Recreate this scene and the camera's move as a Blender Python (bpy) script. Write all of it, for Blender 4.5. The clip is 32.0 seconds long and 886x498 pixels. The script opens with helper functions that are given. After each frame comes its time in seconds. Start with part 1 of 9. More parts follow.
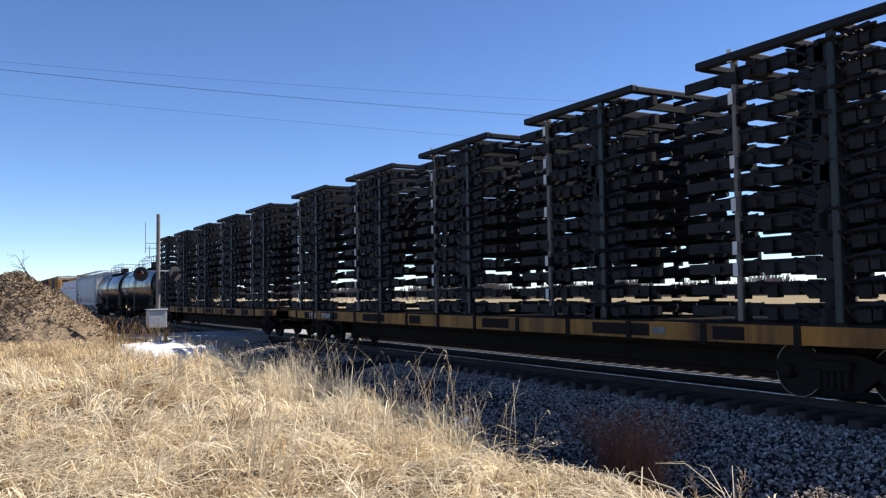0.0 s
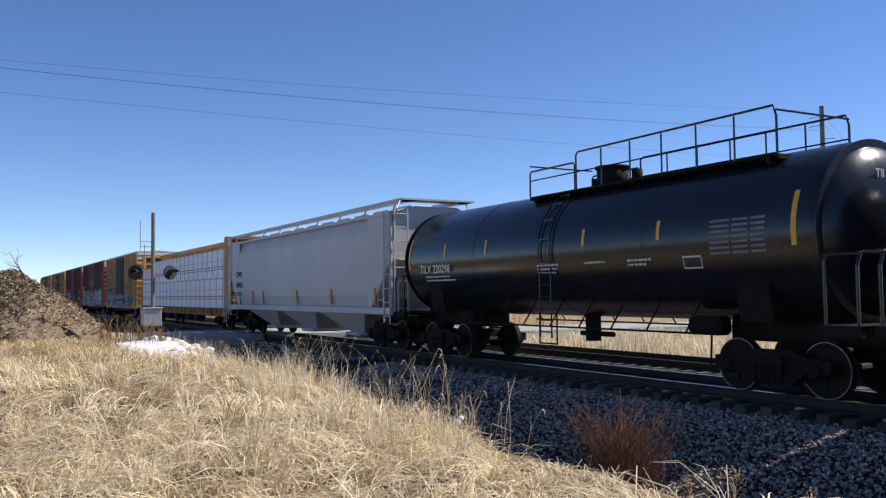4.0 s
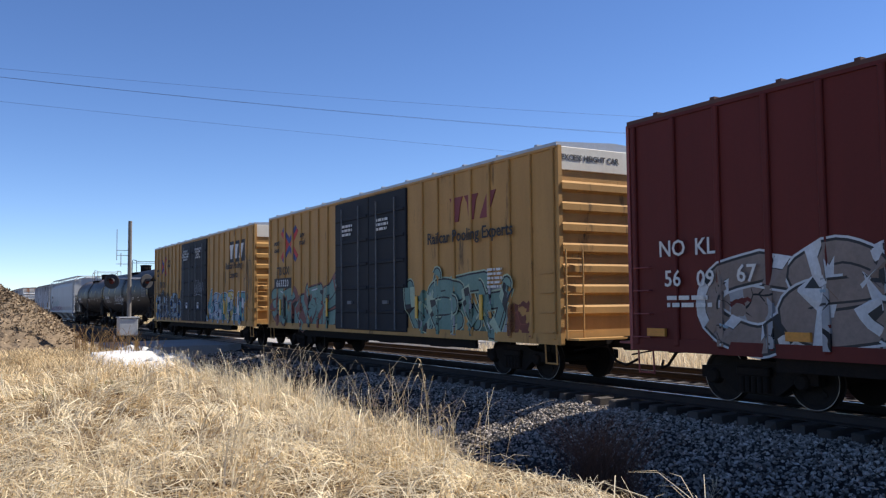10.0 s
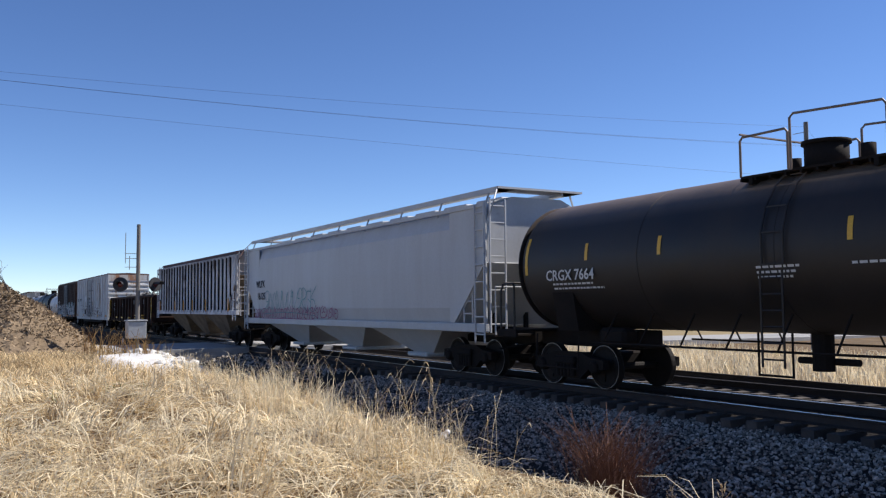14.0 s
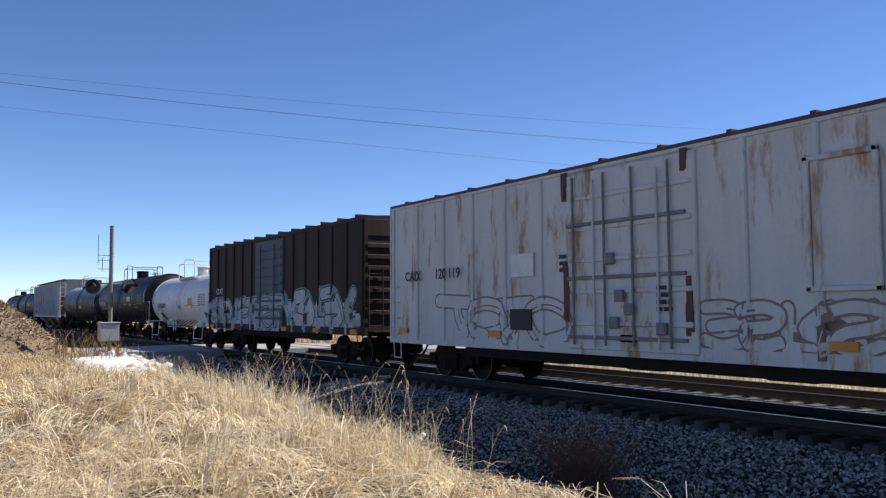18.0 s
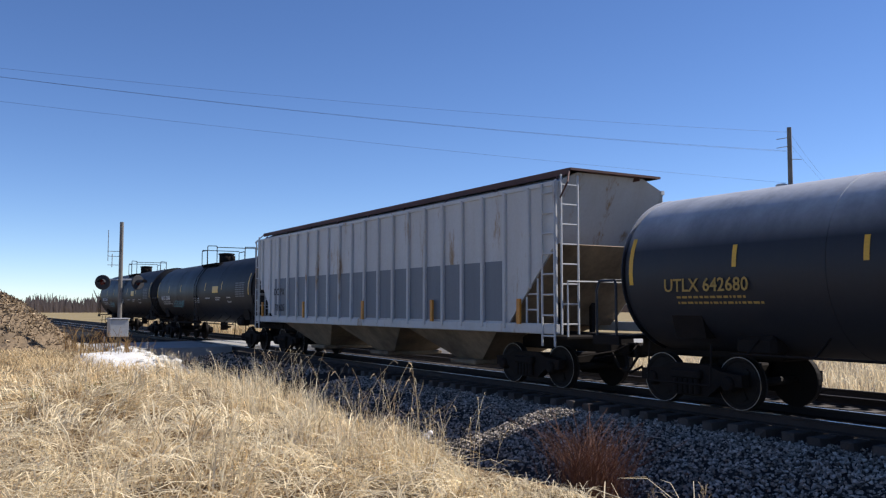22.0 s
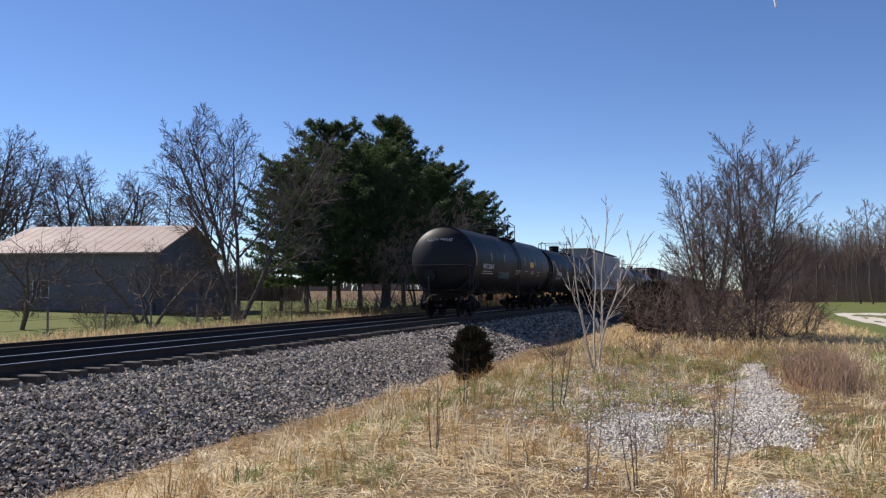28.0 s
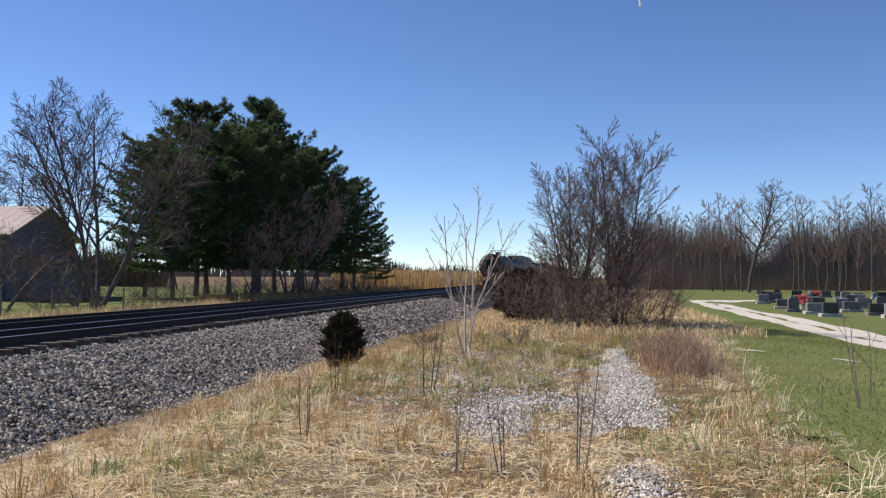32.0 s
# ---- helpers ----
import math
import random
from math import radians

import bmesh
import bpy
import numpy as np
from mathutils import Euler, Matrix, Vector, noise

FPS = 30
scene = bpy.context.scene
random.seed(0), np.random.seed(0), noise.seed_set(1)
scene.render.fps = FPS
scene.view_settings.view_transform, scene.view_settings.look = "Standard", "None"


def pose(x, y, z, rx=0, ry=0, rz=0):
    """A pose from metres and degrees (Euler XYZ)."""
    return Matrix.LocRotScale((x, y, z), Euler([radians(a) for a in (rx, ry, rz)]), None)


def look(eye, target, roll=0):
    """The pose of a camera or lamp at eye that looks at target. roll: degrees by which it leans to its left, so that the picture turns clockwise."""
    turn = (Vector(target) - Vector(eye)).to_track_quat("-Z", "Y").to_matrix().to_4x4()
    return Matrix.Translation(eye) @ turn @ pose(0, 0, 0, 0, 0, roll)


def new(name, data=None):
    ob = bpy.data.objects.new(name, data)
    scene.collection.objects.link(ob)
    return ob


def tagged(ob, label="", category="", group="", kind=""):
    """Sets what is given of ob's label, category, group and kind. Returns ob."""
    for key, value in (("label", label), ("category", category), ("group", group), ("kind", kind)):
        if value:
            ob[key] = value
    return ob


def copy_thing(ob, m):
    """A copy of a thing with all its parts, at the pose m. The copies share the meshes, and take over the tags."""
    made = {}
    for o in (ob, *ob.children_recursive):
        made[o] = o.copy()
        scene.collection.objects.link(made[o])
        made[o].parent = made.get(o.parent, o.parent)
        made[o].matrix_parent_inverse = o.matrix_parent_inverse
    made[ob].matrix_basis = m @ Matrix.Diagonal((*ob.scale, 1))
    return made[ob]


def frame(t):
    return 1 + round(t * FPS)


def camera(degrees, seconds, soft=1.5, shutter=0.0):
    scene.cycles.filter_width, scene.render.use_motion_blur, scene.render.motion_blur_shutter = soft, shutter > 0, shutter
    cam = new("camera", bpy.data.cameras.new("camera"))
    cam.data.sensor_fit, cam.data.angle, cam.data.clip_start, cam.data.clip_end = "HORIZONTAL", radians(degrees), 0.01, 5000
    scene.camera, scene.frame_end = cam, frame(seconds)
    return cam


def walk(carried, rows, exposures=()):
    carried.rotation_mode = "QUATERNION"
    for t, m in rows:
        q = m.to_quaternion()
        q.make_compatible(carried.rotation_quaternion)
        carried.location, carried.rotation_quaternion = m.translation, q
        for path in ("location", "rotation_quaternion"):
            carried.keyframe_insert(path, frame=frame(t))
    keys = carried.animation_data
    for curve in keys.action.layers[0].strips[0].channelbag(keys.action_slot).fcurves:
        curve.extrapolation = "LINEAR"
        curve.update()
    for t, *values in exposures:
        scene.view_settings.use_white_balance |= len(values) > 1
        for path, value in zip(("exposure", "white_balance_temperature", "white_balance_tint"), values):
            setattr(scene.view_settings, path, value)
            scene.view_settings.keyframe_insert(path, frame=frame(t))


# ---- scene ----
cam = camera(54.6, 32.0, soft=1.25)

# seconds, place, heading to the left of +y, tilt up, lean
PATH = [
    (0, 0, 0, 1.77, 61.19, 3.01, -0.75),
    (0.5, 0, 0, 1.77, 61.36, 3.21, -0.7),
    (1, 0, 0, 1.77, 61.32, 3.21, -0.77),
    (1.5, 0, 0, 1.77, 61.22, 2.98, -0.63),
    (2, 0, 0, 1.77, 60.85, 2.85, -0.64),
    (2.5, 0, 0, 1.77, 60.82, 2.82, -0.85),
    (3, 0, 0, 1.77, 60.88, 2.98, -0.76),
    (3.5, 0, 0, 1.77, 60.96, 2.91, -0.69),
    (5.5, 0, 0, 1.77, 60.38, 3.14, -0.64),
    (6, 0, 0, 1.77, 60.31, 3.15, -0.61),
    (6.5, 0, 0, 1.77, 60.44, 3.11, -0.48),
    (7, 0, 0, 1.77, 60.35, 2.85, -0.4),
    (7.5, 0, 0, 1.77, 59.9, 2.92, -0.51),
    (8, 0, 0, 1.77, 59.77, 3.58, -0.56),
    (8.5, 0, 0, 1.77, 59.8, 3.66, -0.57),
    (9, 0, 0, 1.77, 59.36, 3.4, -0.45),
    (9.5, 0, 0, 1.77, 59.43, 3.35, -0.49),
    (10, 0, 0, 1.77, 59.49, 3.57, -0.56),
    (10.5, 0, 0, 1.77, 59.64, 3.69, -0.46),
    (11, 0, 0, 1.77, 60.15, 3.48, -0.44),
    (11.5, 0, 0, 1.77, 60.48, 3.66, -0.42),
    (12, 0, 0, 1.77, 60.51, 3.77, -0.34),
    (12.5, 0, 0, 1.77, 60.3, 3.95, -0.34),
    (13, 0, 0, 1.77, 60.36, 3.75, -0.42),
    (13.5, 0, 0, 1.77, 60.19, 3.67, -0.52),
    (15.5, 0, 0, 1.77, 59.5, 4.46, -0.12),
    (16, 0, 0, 1.77, 59.23, 4.5, -0.11),
    (16.5, 0, 0, 1.77, 58.53, 4.67, -0.03),
    (17, 0, 0, 1.77, 58.44, 4.61, -0.04),
    (17.5, 0, 0, 1.77, 58.48, 4.26, -0.24),
    (18, 0, 0, 1.77, 58.41, 3.98, -0.38),
    (18.5, 0, 0, 1.77, 58.68, 4.4, -0.17),
    (19, 0, 0, 1.77, 59.62, 4.63, -0.1),
    (19.5, 0, 0, 1.77, 59.65, 4.8, -0.13),
    (20, 0, 0, 1.77, 59.39, 4.77, 0.09),
    (20.5, 0, 0, 1.77, 59.56, 4.55, 0.31),
    (21, 0, 0, 1.77, 59.71, 4.39, 0.3),
    (21.5, 0, 0, 1.77, 59.6, 4.34, 0.18),
    (22, 0, 0, 1.77, 58.98, 3.86, 0.02),
    (22.5, 0, 0, 1.77, 58.59, 3.46, -0.09),
    (23, 0, 0, 1.77, 58.58, 3.7, -0.04),
    (23.5, 0, 0, 1.77, 58.2, 3.82, 0.01),
    (24, 0, 0, 1.77, 57.02, 3.62, -0.07),
    (24.2, 0, 0, 1.77, 55.3, 3.5, -0.2),
    (24.4, 0, 0, 1.77, 52.61, 3.19, -0.34),
    (24.5, 0, 0, 1.77, 50.56, 3.43, -0.55),
    (25, 0, 0.15, 1.7, 37.5, 3.25, -0.4),
    (25.5, 0, 0.42, 1.5, 12.5, 3, -0.2),
    (26, 0, 0.68, 1.29, -17, 2.8, 0),
    (26.5, 0, 0.8, 1.18, -42.4, 2.61, 0.2),
    (26.8, 0, 0.8, 1.18, -55.88, 1.83, -0.1),
    (27, 0, 0.8, 1.18, -62.27, 1.89, -0.79),
    (27.5, 0, 0.8, 1.18, -69.32, 2.43, -0.43),
    (28, 0, 0.8, 1.18, -71.91, 2.77, -0.29),
    (28.5, 0, 0.8, 1.18, -74.11, 3.06, 0.02),
    (29, 0, 0.8, 1.18, -75.65, 2.96, 0.16),
    (29.5, 0, 0.8, 1.18, -76.81, 2.89, -0.02),
    (30, 0, 0.8, 1.18, -77.88, 2.65, -0.21),
    (30.5, 0, 0.8, 1.18, -78.86, 2.3, 0.07),
    (31, 0, 0.8, 1.18, -79.68, 1.71, 0.29),
    (31.5, 0, 0.8, 1.18, -80.34, 1.44, 0.19),
    (32, 0, 0.8, 1.18, -80.38, 1.86, 0.02),
]


def aim(x, y, z, yaw, pitch, roll):
    a, b = radians(yaw), radians(pitch)
    way = Vector((-math.sin(a) * math.cos(b), math.cos(a) * math.cos(b), math.sin(b)))
    return look((x, y, z), Vector((x, y, z)) + way, roll)


walk(cam, [(t, aim(*row)) for t, *row in PATH],
     ((0, 0.5, 6400, 12), (1, 0.45, 6400, 12), (2, 0.43, 6400, 12), (3, 0.25, 6400, 12), (6, 0.4, 6400, 12), (7, 0.42, 6400, 12), (8, 0.58, 6400, 12), (9, 0.43, 6400, 12), (10, 0.42, 6400, 12), (11, 0.53, 6400, 12), (12, 0.46, 6400, 12), (13, 0.28, 6400, 12), (16, 0.36, 6400, 12), (17, 0.2, 6400, 12), (18, 0.34, 6400, 12), (19, 0.38, 6400, 12), (20, 0.2, 6400, 12), (22, 0.25, 6400, 12), (23, 0.4, 6400, 12), (24, 0.35, 6400, 12),
      (26.5, 0.12, 7100, 12), (27.2, 0.24, 6850, 12), (29, 0.26, 6700, 12), (32, 0.26, 6650, 12)))

# ---------------------------------------------------------------- light
SUN_WAY = Vector((0.26, 1.0, 1.03)).normalized()
world = bpy.data.worlds.new("sky")
scene.world = world
world.use_nodes = True
wn = world.node_tree
sky = wn.nodes.new("ShaderNodeTexSky")
sky.sky_type = "NISHITA"
sky.sun_disc = False
sky.sun_elevation = math.asin(SUN_WAY.z)
sky.sun_rotation = math.atan2(SUN_WAY.x, SUN_WAY.y)
sky.altitude = 3000
sky.air_density, sky.dust_density, sky.ozone_density = 0.92, 0.0, 2.5
wn.nodes["Background"].inputs["Strength"].default_value = 0.122
rich = wn.nodes.new("ShaderNodeHueSaturation")
rich.inputs["Saturation"].default_value = 1.14
rich.inputs["Hue"].default_value = 0.507
wn.links.new(sky.outputs[0], rich.inputs["Color"])
wn.links.new(rich.outputs[0], wn.nodes["Background"].inputs["Color"])
sun_data = bpy.data.lights.new("sun", "SUN")
sun_data.energy, sun_data.angle, sun_data.color = 5.0, radians(0.53), (1.0, 0.95, 0.87)
sun = new("sun", sun_data)
sun.matrix_world = look((0, 0, 60), Vector((0, 0, 60)) - SUN_WAY)
scene.view_settings.exposure = 0.0


# ---------------------------------------------------------------- materials
def material(name, base, other=None, rough=0.7, metal=0.0, scale=2.0, fine=30.0, amount=0.5, bump=0.2, streak=0.0,
             sharp=0.0, spec=0.5, by_object=0.0, thin=0.0, rust=None, grain=0.28, crown=None):
    """A procedural surface: two colours mixed by coarse and fine noise, streaked down the z axis where asked, with relief."""
    m = bpy.data.materials.new(name)
    m.use_nodes = True
    n, k = m.node_tree.nodes, m.node_tree.links
    bsdf = n["Principled BSDF"]
    other = other or tuple(c * 0.6 for c in base)
    place = n.new("ShaderNodeTexCoord")
    src = place.outputs["Object"]
    if streak:
        mp = n.new("ShaderNodeMapping")
        mp.inputs["Scale"].default_value = (1, 1, 1 / (1 + streak))
        k.new(src, mp.inputs[0])
        src = mp.outputs[0]
    coarse, small = n.new("ShaderNodeTexNoise"), n.new("ShaderNodeTexNoise")
    for t, s, d in ((coarse, scale, 5), (small, fine, 3)):
        t.inputs["Scale"].default_value, t.inputs["Detail"].default_value = s, d
        t.inputs["Roughness"].default_value = 0.65
    k.new(src, coarse.inputs["Vector"])
    k.new(place.outputs["Object"], small.inputs["Vector"])
    ramp = n.new("ShaderNodeMapRange")
    lo = 0.3 + 0.15 * sharp
    ramp.inputs[1].default_value, ramp.inputs[2].default_value = lo, 1.05 - lo
    ramp.inputs[4].default_value = amount
    k.new(coarse.outputs[0], ramp.inputs[0])
    mix = n.new("ShaderNodeMix")
    mix.data_type = "RGBA"
    mix.inputs[6].default_value, mix.inputs[7].default_value = (*base, 1), (*other, 1)
    k.new(ramp.outputs[0], mix.inputs[0])
    if rust:
        runs, cut, stain = n.new("ShaderNodeTexNoise"), n.new("ShaderNodeMapRange"), n.new("ShaderNodeMix")
        runs.inputs["Scale"].default_value, runs.inputs["Detail"].default_value, runs.inputs["Roughness"].default_value = 2.1, 6, 0.7
        down = n.new("ShaderNodeMapping")
        down.inputs["Scale"].default_value = (1, 1, 0.22)
        k.new(place.outputs["Object"], down.inputs[0])
        k.new(down.outputs[0], runs.inputs["Vector"])
        cut.inputs[1].default_value, cut.inputs[2].default_value = rust[3], rust[3] + 0.1
        cut.inputs[4].default_value = 0.85
        k.new(runs.outputs[0], cut.inputs[0])
        stain.data_type = "RGBA"
        stain.inputs[7].default_value = (*rust[:3], 1)
        k.new(cut.outputs[0], stain.inputs[0])
        k.new(mix.outputs[2], stain.inputs[6])
        mix = stain
    # crown: another colour towards the top, for soot or for painted-in sunlight
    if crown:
        at, fade, both, crown_mix = n.new("ShaderNodeSeparateXYZ"), n.new("ShaderNodeMapRange"), n.new("ShaderNodeMath"), n.new("ShaderNodeMix")
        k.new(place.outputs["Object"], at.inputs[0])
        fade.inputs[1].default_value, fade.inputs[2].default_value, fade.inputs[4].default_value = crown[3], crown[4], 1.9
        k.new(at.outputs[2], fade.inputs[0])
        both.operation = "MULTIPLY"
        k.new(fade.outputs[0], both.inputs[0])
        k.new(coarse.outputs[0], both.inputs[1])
        crown_mix.data_type = "RGBA"
        crown_mix.inputs[7].default_value = (*crown[:3], 1)
        k.new(both.outputs[0], crown_mix.inputs[0])
        k.new(mix.outputs[2], crown_mix.inputs[6])
        mix = crown_mix
    tone = n.new("ShaderNodeHueSaturation")
    val = n.new("ShaderNodeMapRange")
    val.inputs[3].default_value, val.inputs[4].default_value = 1 - grain, 1 + grain
    k.new(small.outputs[0], val.inputs[0])
    last = val.outputs[0]
    if by_object:
        info = n.new("ShaderNodeObjectInfo")
        geo = n.new("ShaderNodeNewGeometry")
        add = n.new("ShaderNodeMath")
        add.operation = "ADD"
        k.new(info.outputs["Random"], add.inputs[0])
        k.new(geo.outputs["Random Per Island"], add.inputs[1])
        frac = n.new("ShaderNodeMath")
        frac.operation = "FRACT"
        k.new(add.outputs[0], frac.inputs[0])
        span = n.new("ShaderNodeMapRange")
        span.inputs[3].default_value, span.inputs[4].default_value = 1 - by_object, 1 + by_object
        k.new(frac.outputs[0], span.inputs[0])
        mul = n.new("ShaderNodeMath")
        mul.operation = "MULTIPLY"
        k.new(last, mul.inputs[0])
        k.new(span.outputs[0], mul.inputs[1])
        last = mul.outputs[0]
    k.new(last, tone.inputs["Value"])
    k.new(mix.outputs[2], tone.inputs["Color"])
    k.new(tone.outputs[0], bsdf.inputs["Base Color"])
    bsdf.inputs["Metallic"].default_value = metal
    bsdf.inputs["Specular IOR Level"].default_value = spec
    rr = n.new("ShaderNodeMapRange")
    rr.inputs[3].default_value, rr.inputs[4].default_value = max(rough - 0.12, 0.05), min(rough + 0.15, 1)
    k.new(coarse.outputs[0], rr.inputs[0])
    k.new(rr.outputs[0], bsdf.inputs["Roughness"])
    if thin:
        glow = n.new("ShaderNodeBsdfTranslucent")
        k.new(tone.outputs[0], glow.inputs["Color"])
        both = n.new("ShaderNodeMixShader")
        both.inputs[0].default_value = thin
        k.new(bsdf.outputs[0], both.inputs[1])
        k.new(glow.outputs[0], both.inputs[2])
        k.new(both.outputs[0], n["Material Output"].inputs["Surface"])
    if bump:
        b = n.new("ShaderNodeBump")
        b.inputs["Strength"].default_value, b.inputs["Distance"].default_value = bump, 0.02
        k.new(small.outputs[0], b.inputs["Height"])
        k.new(b.outputs[0], bsdf.inputs["Normal"])
    return m


def paint(name, c, rough=0.55, dirt=(0.09, 0.065, 0.05), amount=0.45, streak=6.0, **kw):
    return material(name, c, dirt, rough, 0.0, kw.pop("scale", 1.3), 14, amount, 0.06, streak, grain=kw.pop("grain", 0.1), **kw)


M = {}
M["straw"] = material("dry_straw", (0.86, 0.68, 0.40), (0.34, 0.22, 0.105), 0.8, scale=2.6, fine=9, amount=0.9, bump=0.0, by_object=0.4, thin=0.32, spec=0.25)
M["straw_pale"] = material("pale_straw", (0.95, 0.84, 0.60), (0.50, 0.36, 0.19), 0.75, scale=2.0, fine=9, amount=0.75, bump=0.0, by_object=0.3, thin=0.32, spec=0.3)
M["thatch"] = material("brown_thatch", (0.24, 0.165, 0.08), (0.12, 0.08, 0.04), 0.9, scale=1.5, fine=8, amount=0.8, bump=0.0, by_object=0.4, thin=0.2, spec=0.1)
M["reed"] = material("reed", (0.50, 0.34, 0.15), (0.32, 0.2, 0.09), 0.9, scale=0.6, fine=8, amount=0.8, by_object=0.35, thin=0.42, spec=0.12)
M["green"] = material("fresh_grass", (0.19, 0.24, 0.075), (0.36, 0.34, 0.16), 0.8, scale=0.7, fine=12, amount=0.9, bump=0.0, by_object=0.35, thin=0.42, spec=0.2)
M["earth"] = material("dry_ground", (0.20, 0.135, 0.072), (0.085, 0.058, 0.032), 0.95, scale=0.8, fine=14, amount=0.9, bump=0.8, spec=0.12)
M["lawn"] = material("lawn", (0.10, 0.135, 0.035), (0.22, 0.175, 0.08), 0.9, scale=0.35, fine=9, amount=0.5, bump=0.6, spec=0.1)
M["meadow"] = material("meadow", (0.33, 0.25, 0.135), (0.23, 0.185, 0.09), 0.9, scale=0.06, fine=6, amount=0.9, bump=0.4, spec=0.12)
# near-black bed: shade between the loose stones is put into its colour
M["ballast"] = material("shaded_gap_stone", (0.045, 0.042, 0.039), (0.018, 0.017, 0.016), 0.9, scale=7, fine=26, amount=0.9, bump=1.0, spec=0.1)
M["stone"] = material("ballast_stone", (0.52, 0.45, 0.375), (0.045, 0.04, 0.034), 0.8, scale=9, fine=60, amount=0.95, bump=0.3, spec=0.1, by_object=0.8)
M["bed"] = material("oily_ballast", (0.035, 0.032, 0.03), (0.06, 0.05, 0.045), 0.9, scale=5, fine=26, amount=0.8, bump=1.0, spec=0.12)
M["pebble"] = material("white_pebble", (0.65, 0.60, 0.53), (0.36, 0.325, 0.28), 0.85, scale=6, fine=40, amount=0.85, bump=0.2, by_object=0.5, spec=0.2)
M["grit"] = material("pale_grit", (0.46, 0.43, 0.395), (0.24, 0.22, 0.2), 0.85, scale=6, fine=40, amount=0.85, bump=0.2, by_object=0.6, spec=0.2)
M["palebark"] = material("pale_bark", (0.46, 0.40, 0.34), (0.28, 0.23, 0.19), 0.9, scale=4, fine=20, amount=0.8, bump=0.2, spec=0.15)
M["gravel"] = material("pale_gravel", (0.62, 0.57, 0.49), (0.42, 0.37, 0.3), 0.9, scale=1.5, fine=30, amount=0.8, bump=0.6, spec=0.12)
M["chalk"] = material("white_limestone", (0.72, 0.70, 0.66), (0.5, 0.47, 0.42), 0.9, scale=2.5, fine=18, amount=0.7, bump=0.6, by_object=0.25, spec=0.12)
M["tie"] = material("creosoted_wood", (0.05, 0.04, 0.033), (0.12, 0.098, 0.08), 0.85, scale=3, fine=30, amount=0.7, bump=0.5, by_object=0.35)
M["rail"] = material("rusty_rail", (0.032, 0.022, 0.017), (0.02, 0.015, 0.013), 0.75, 0.0, scale=2, fine=30, amount=0.7, bump=0.1)
M["railtop"] = material("polished_rail", (0.62, 0.60, 0.58), (0.5, 0.47, 0.44), 0.3, 1.0, scale=2, fine=40, amount=0.5, bump=0.02)
M["asphalt"] = material("road_surface", (0.40, 0.385, 0.36), (0.3, 0.29, 0.27), 0.9, scale=0.6, fine=30, amount=0.7, bump=0.3, spec=0.12)
M["chip"] = material("bleached_wood_chip", (0.46, 0.36, 0.24), (0.26, 0.19, 0.12), 0.95, scale=3, fine=18, amount=0.8, bump=0, by_object=0.4, thin=0.2, spec=0.1)
M["mulch"] = material("wood_chip_dirt", (0.27, 0.20, 0.13), (0.11, 0.08, 0.05), 0.95, scale=1.2, fine=18, amount=0.9, bump=1.0, by_object=0.45, spec=0.12)
M["bark"] = material("grey_bark", (0.15, 0.125, 0.108), (0.075, 0.062, 0.055), 0.9, scale=2, fine=20, amount=0.8, bump=0.4, spec=0.12)
M["twig"] = material("bare_twig", (0.185, 0.14, 0.12), (0.10, 0.075, 0.068), 0.9, scale=2, fine=20, amount=0.8, bump=0.0, by_object=0.3, spec=0.12)
M["pinktwig"] = material("reddish_twig", (0.20, 0.145, 0.12), (0.10, 0.075, 0.065), 0.9, scale=2, fine=20, amount=0.8, bump=0.0, by_object=0.3, spec=0.12)
M["brush"] = material("brown_brushwood", (0.36, 0.275, 0.23), (0.21, 0.16, 0.135), 0.9, scale=0.5, fine=10, amount=0.8, bump=0.0, by_object=0.3, thin=0.4, spec=0.1)
M["fawn"] = material("fawn_dry_weed", (0.50, 0.35, 0.25), (0.32, 0.20, 0.14), 0.9, scale=2, fine=20, amount=0.8, bump=0.0, by_object=0.3, thin=0.25, spec=0.15)
M["dimprint"] = material("faded_stencil", (0.22, 0.22, 0.22), (0.1, 0.1, 0.1), 0.7, scale=4, fine=30, amount=0.7, bump=0)
M["g_sky_plain"] = material("pale_blue_panel", (0.38, 0.46, 0.55), (0.3, 0.36, 0.42), 0.6, scale=3, fine=20, amount=0.6, bump=0, spec=0.3)
M["bay"] = material("grimy_tan_steel", (0.33, 0.25, 0.165), (0.05, 0.036, 0.028), 0.75, scale=0.7, fine=8, amount=0.9, bump=0.1, spec=0.25)
M["redtwig"] = material("russet_twig", (0.24, 0.125, 0.08), (0.13, 0.07, 0.05), 0.9, scale=2, fine=20, amount=0.8, bump=0.1, by_object=0.25, spec=0.12)
M["needle"] = material("pine_needles", (0.10, 0.14, 0.055), (0.045, 0.07, 0.03), 0.6, scale=0.5, fine=3, amount=0.8, bump=0.0, by_object=0.45, thin=0.35, spec=0.25)
M["cedar"] = material("dark_cedar", (0.045, 0.045, 0.025), (0.07, 0.045, 0.025), 0.8, scale=3, fine=12, amount=0.8, bump=0.1, by_object=0.4, spec=0.12)
M["iron"] = material("dark_cast_iron", (0.014, 0.012, 0.011), (0.03, 0.022, 0.018), 0.85, 0.0, scale=3, fine=30, amount=0.7, bump=0.2, spec=0.12)
M["wheel"] = material("worn_steel_wheel", (0.022, 0.018, 0.016), (0.014, 0.012, 0.010), 0.75, 0.0, scale=3, fine=30, amount=0.7, bump=0.1, spec=0.15)
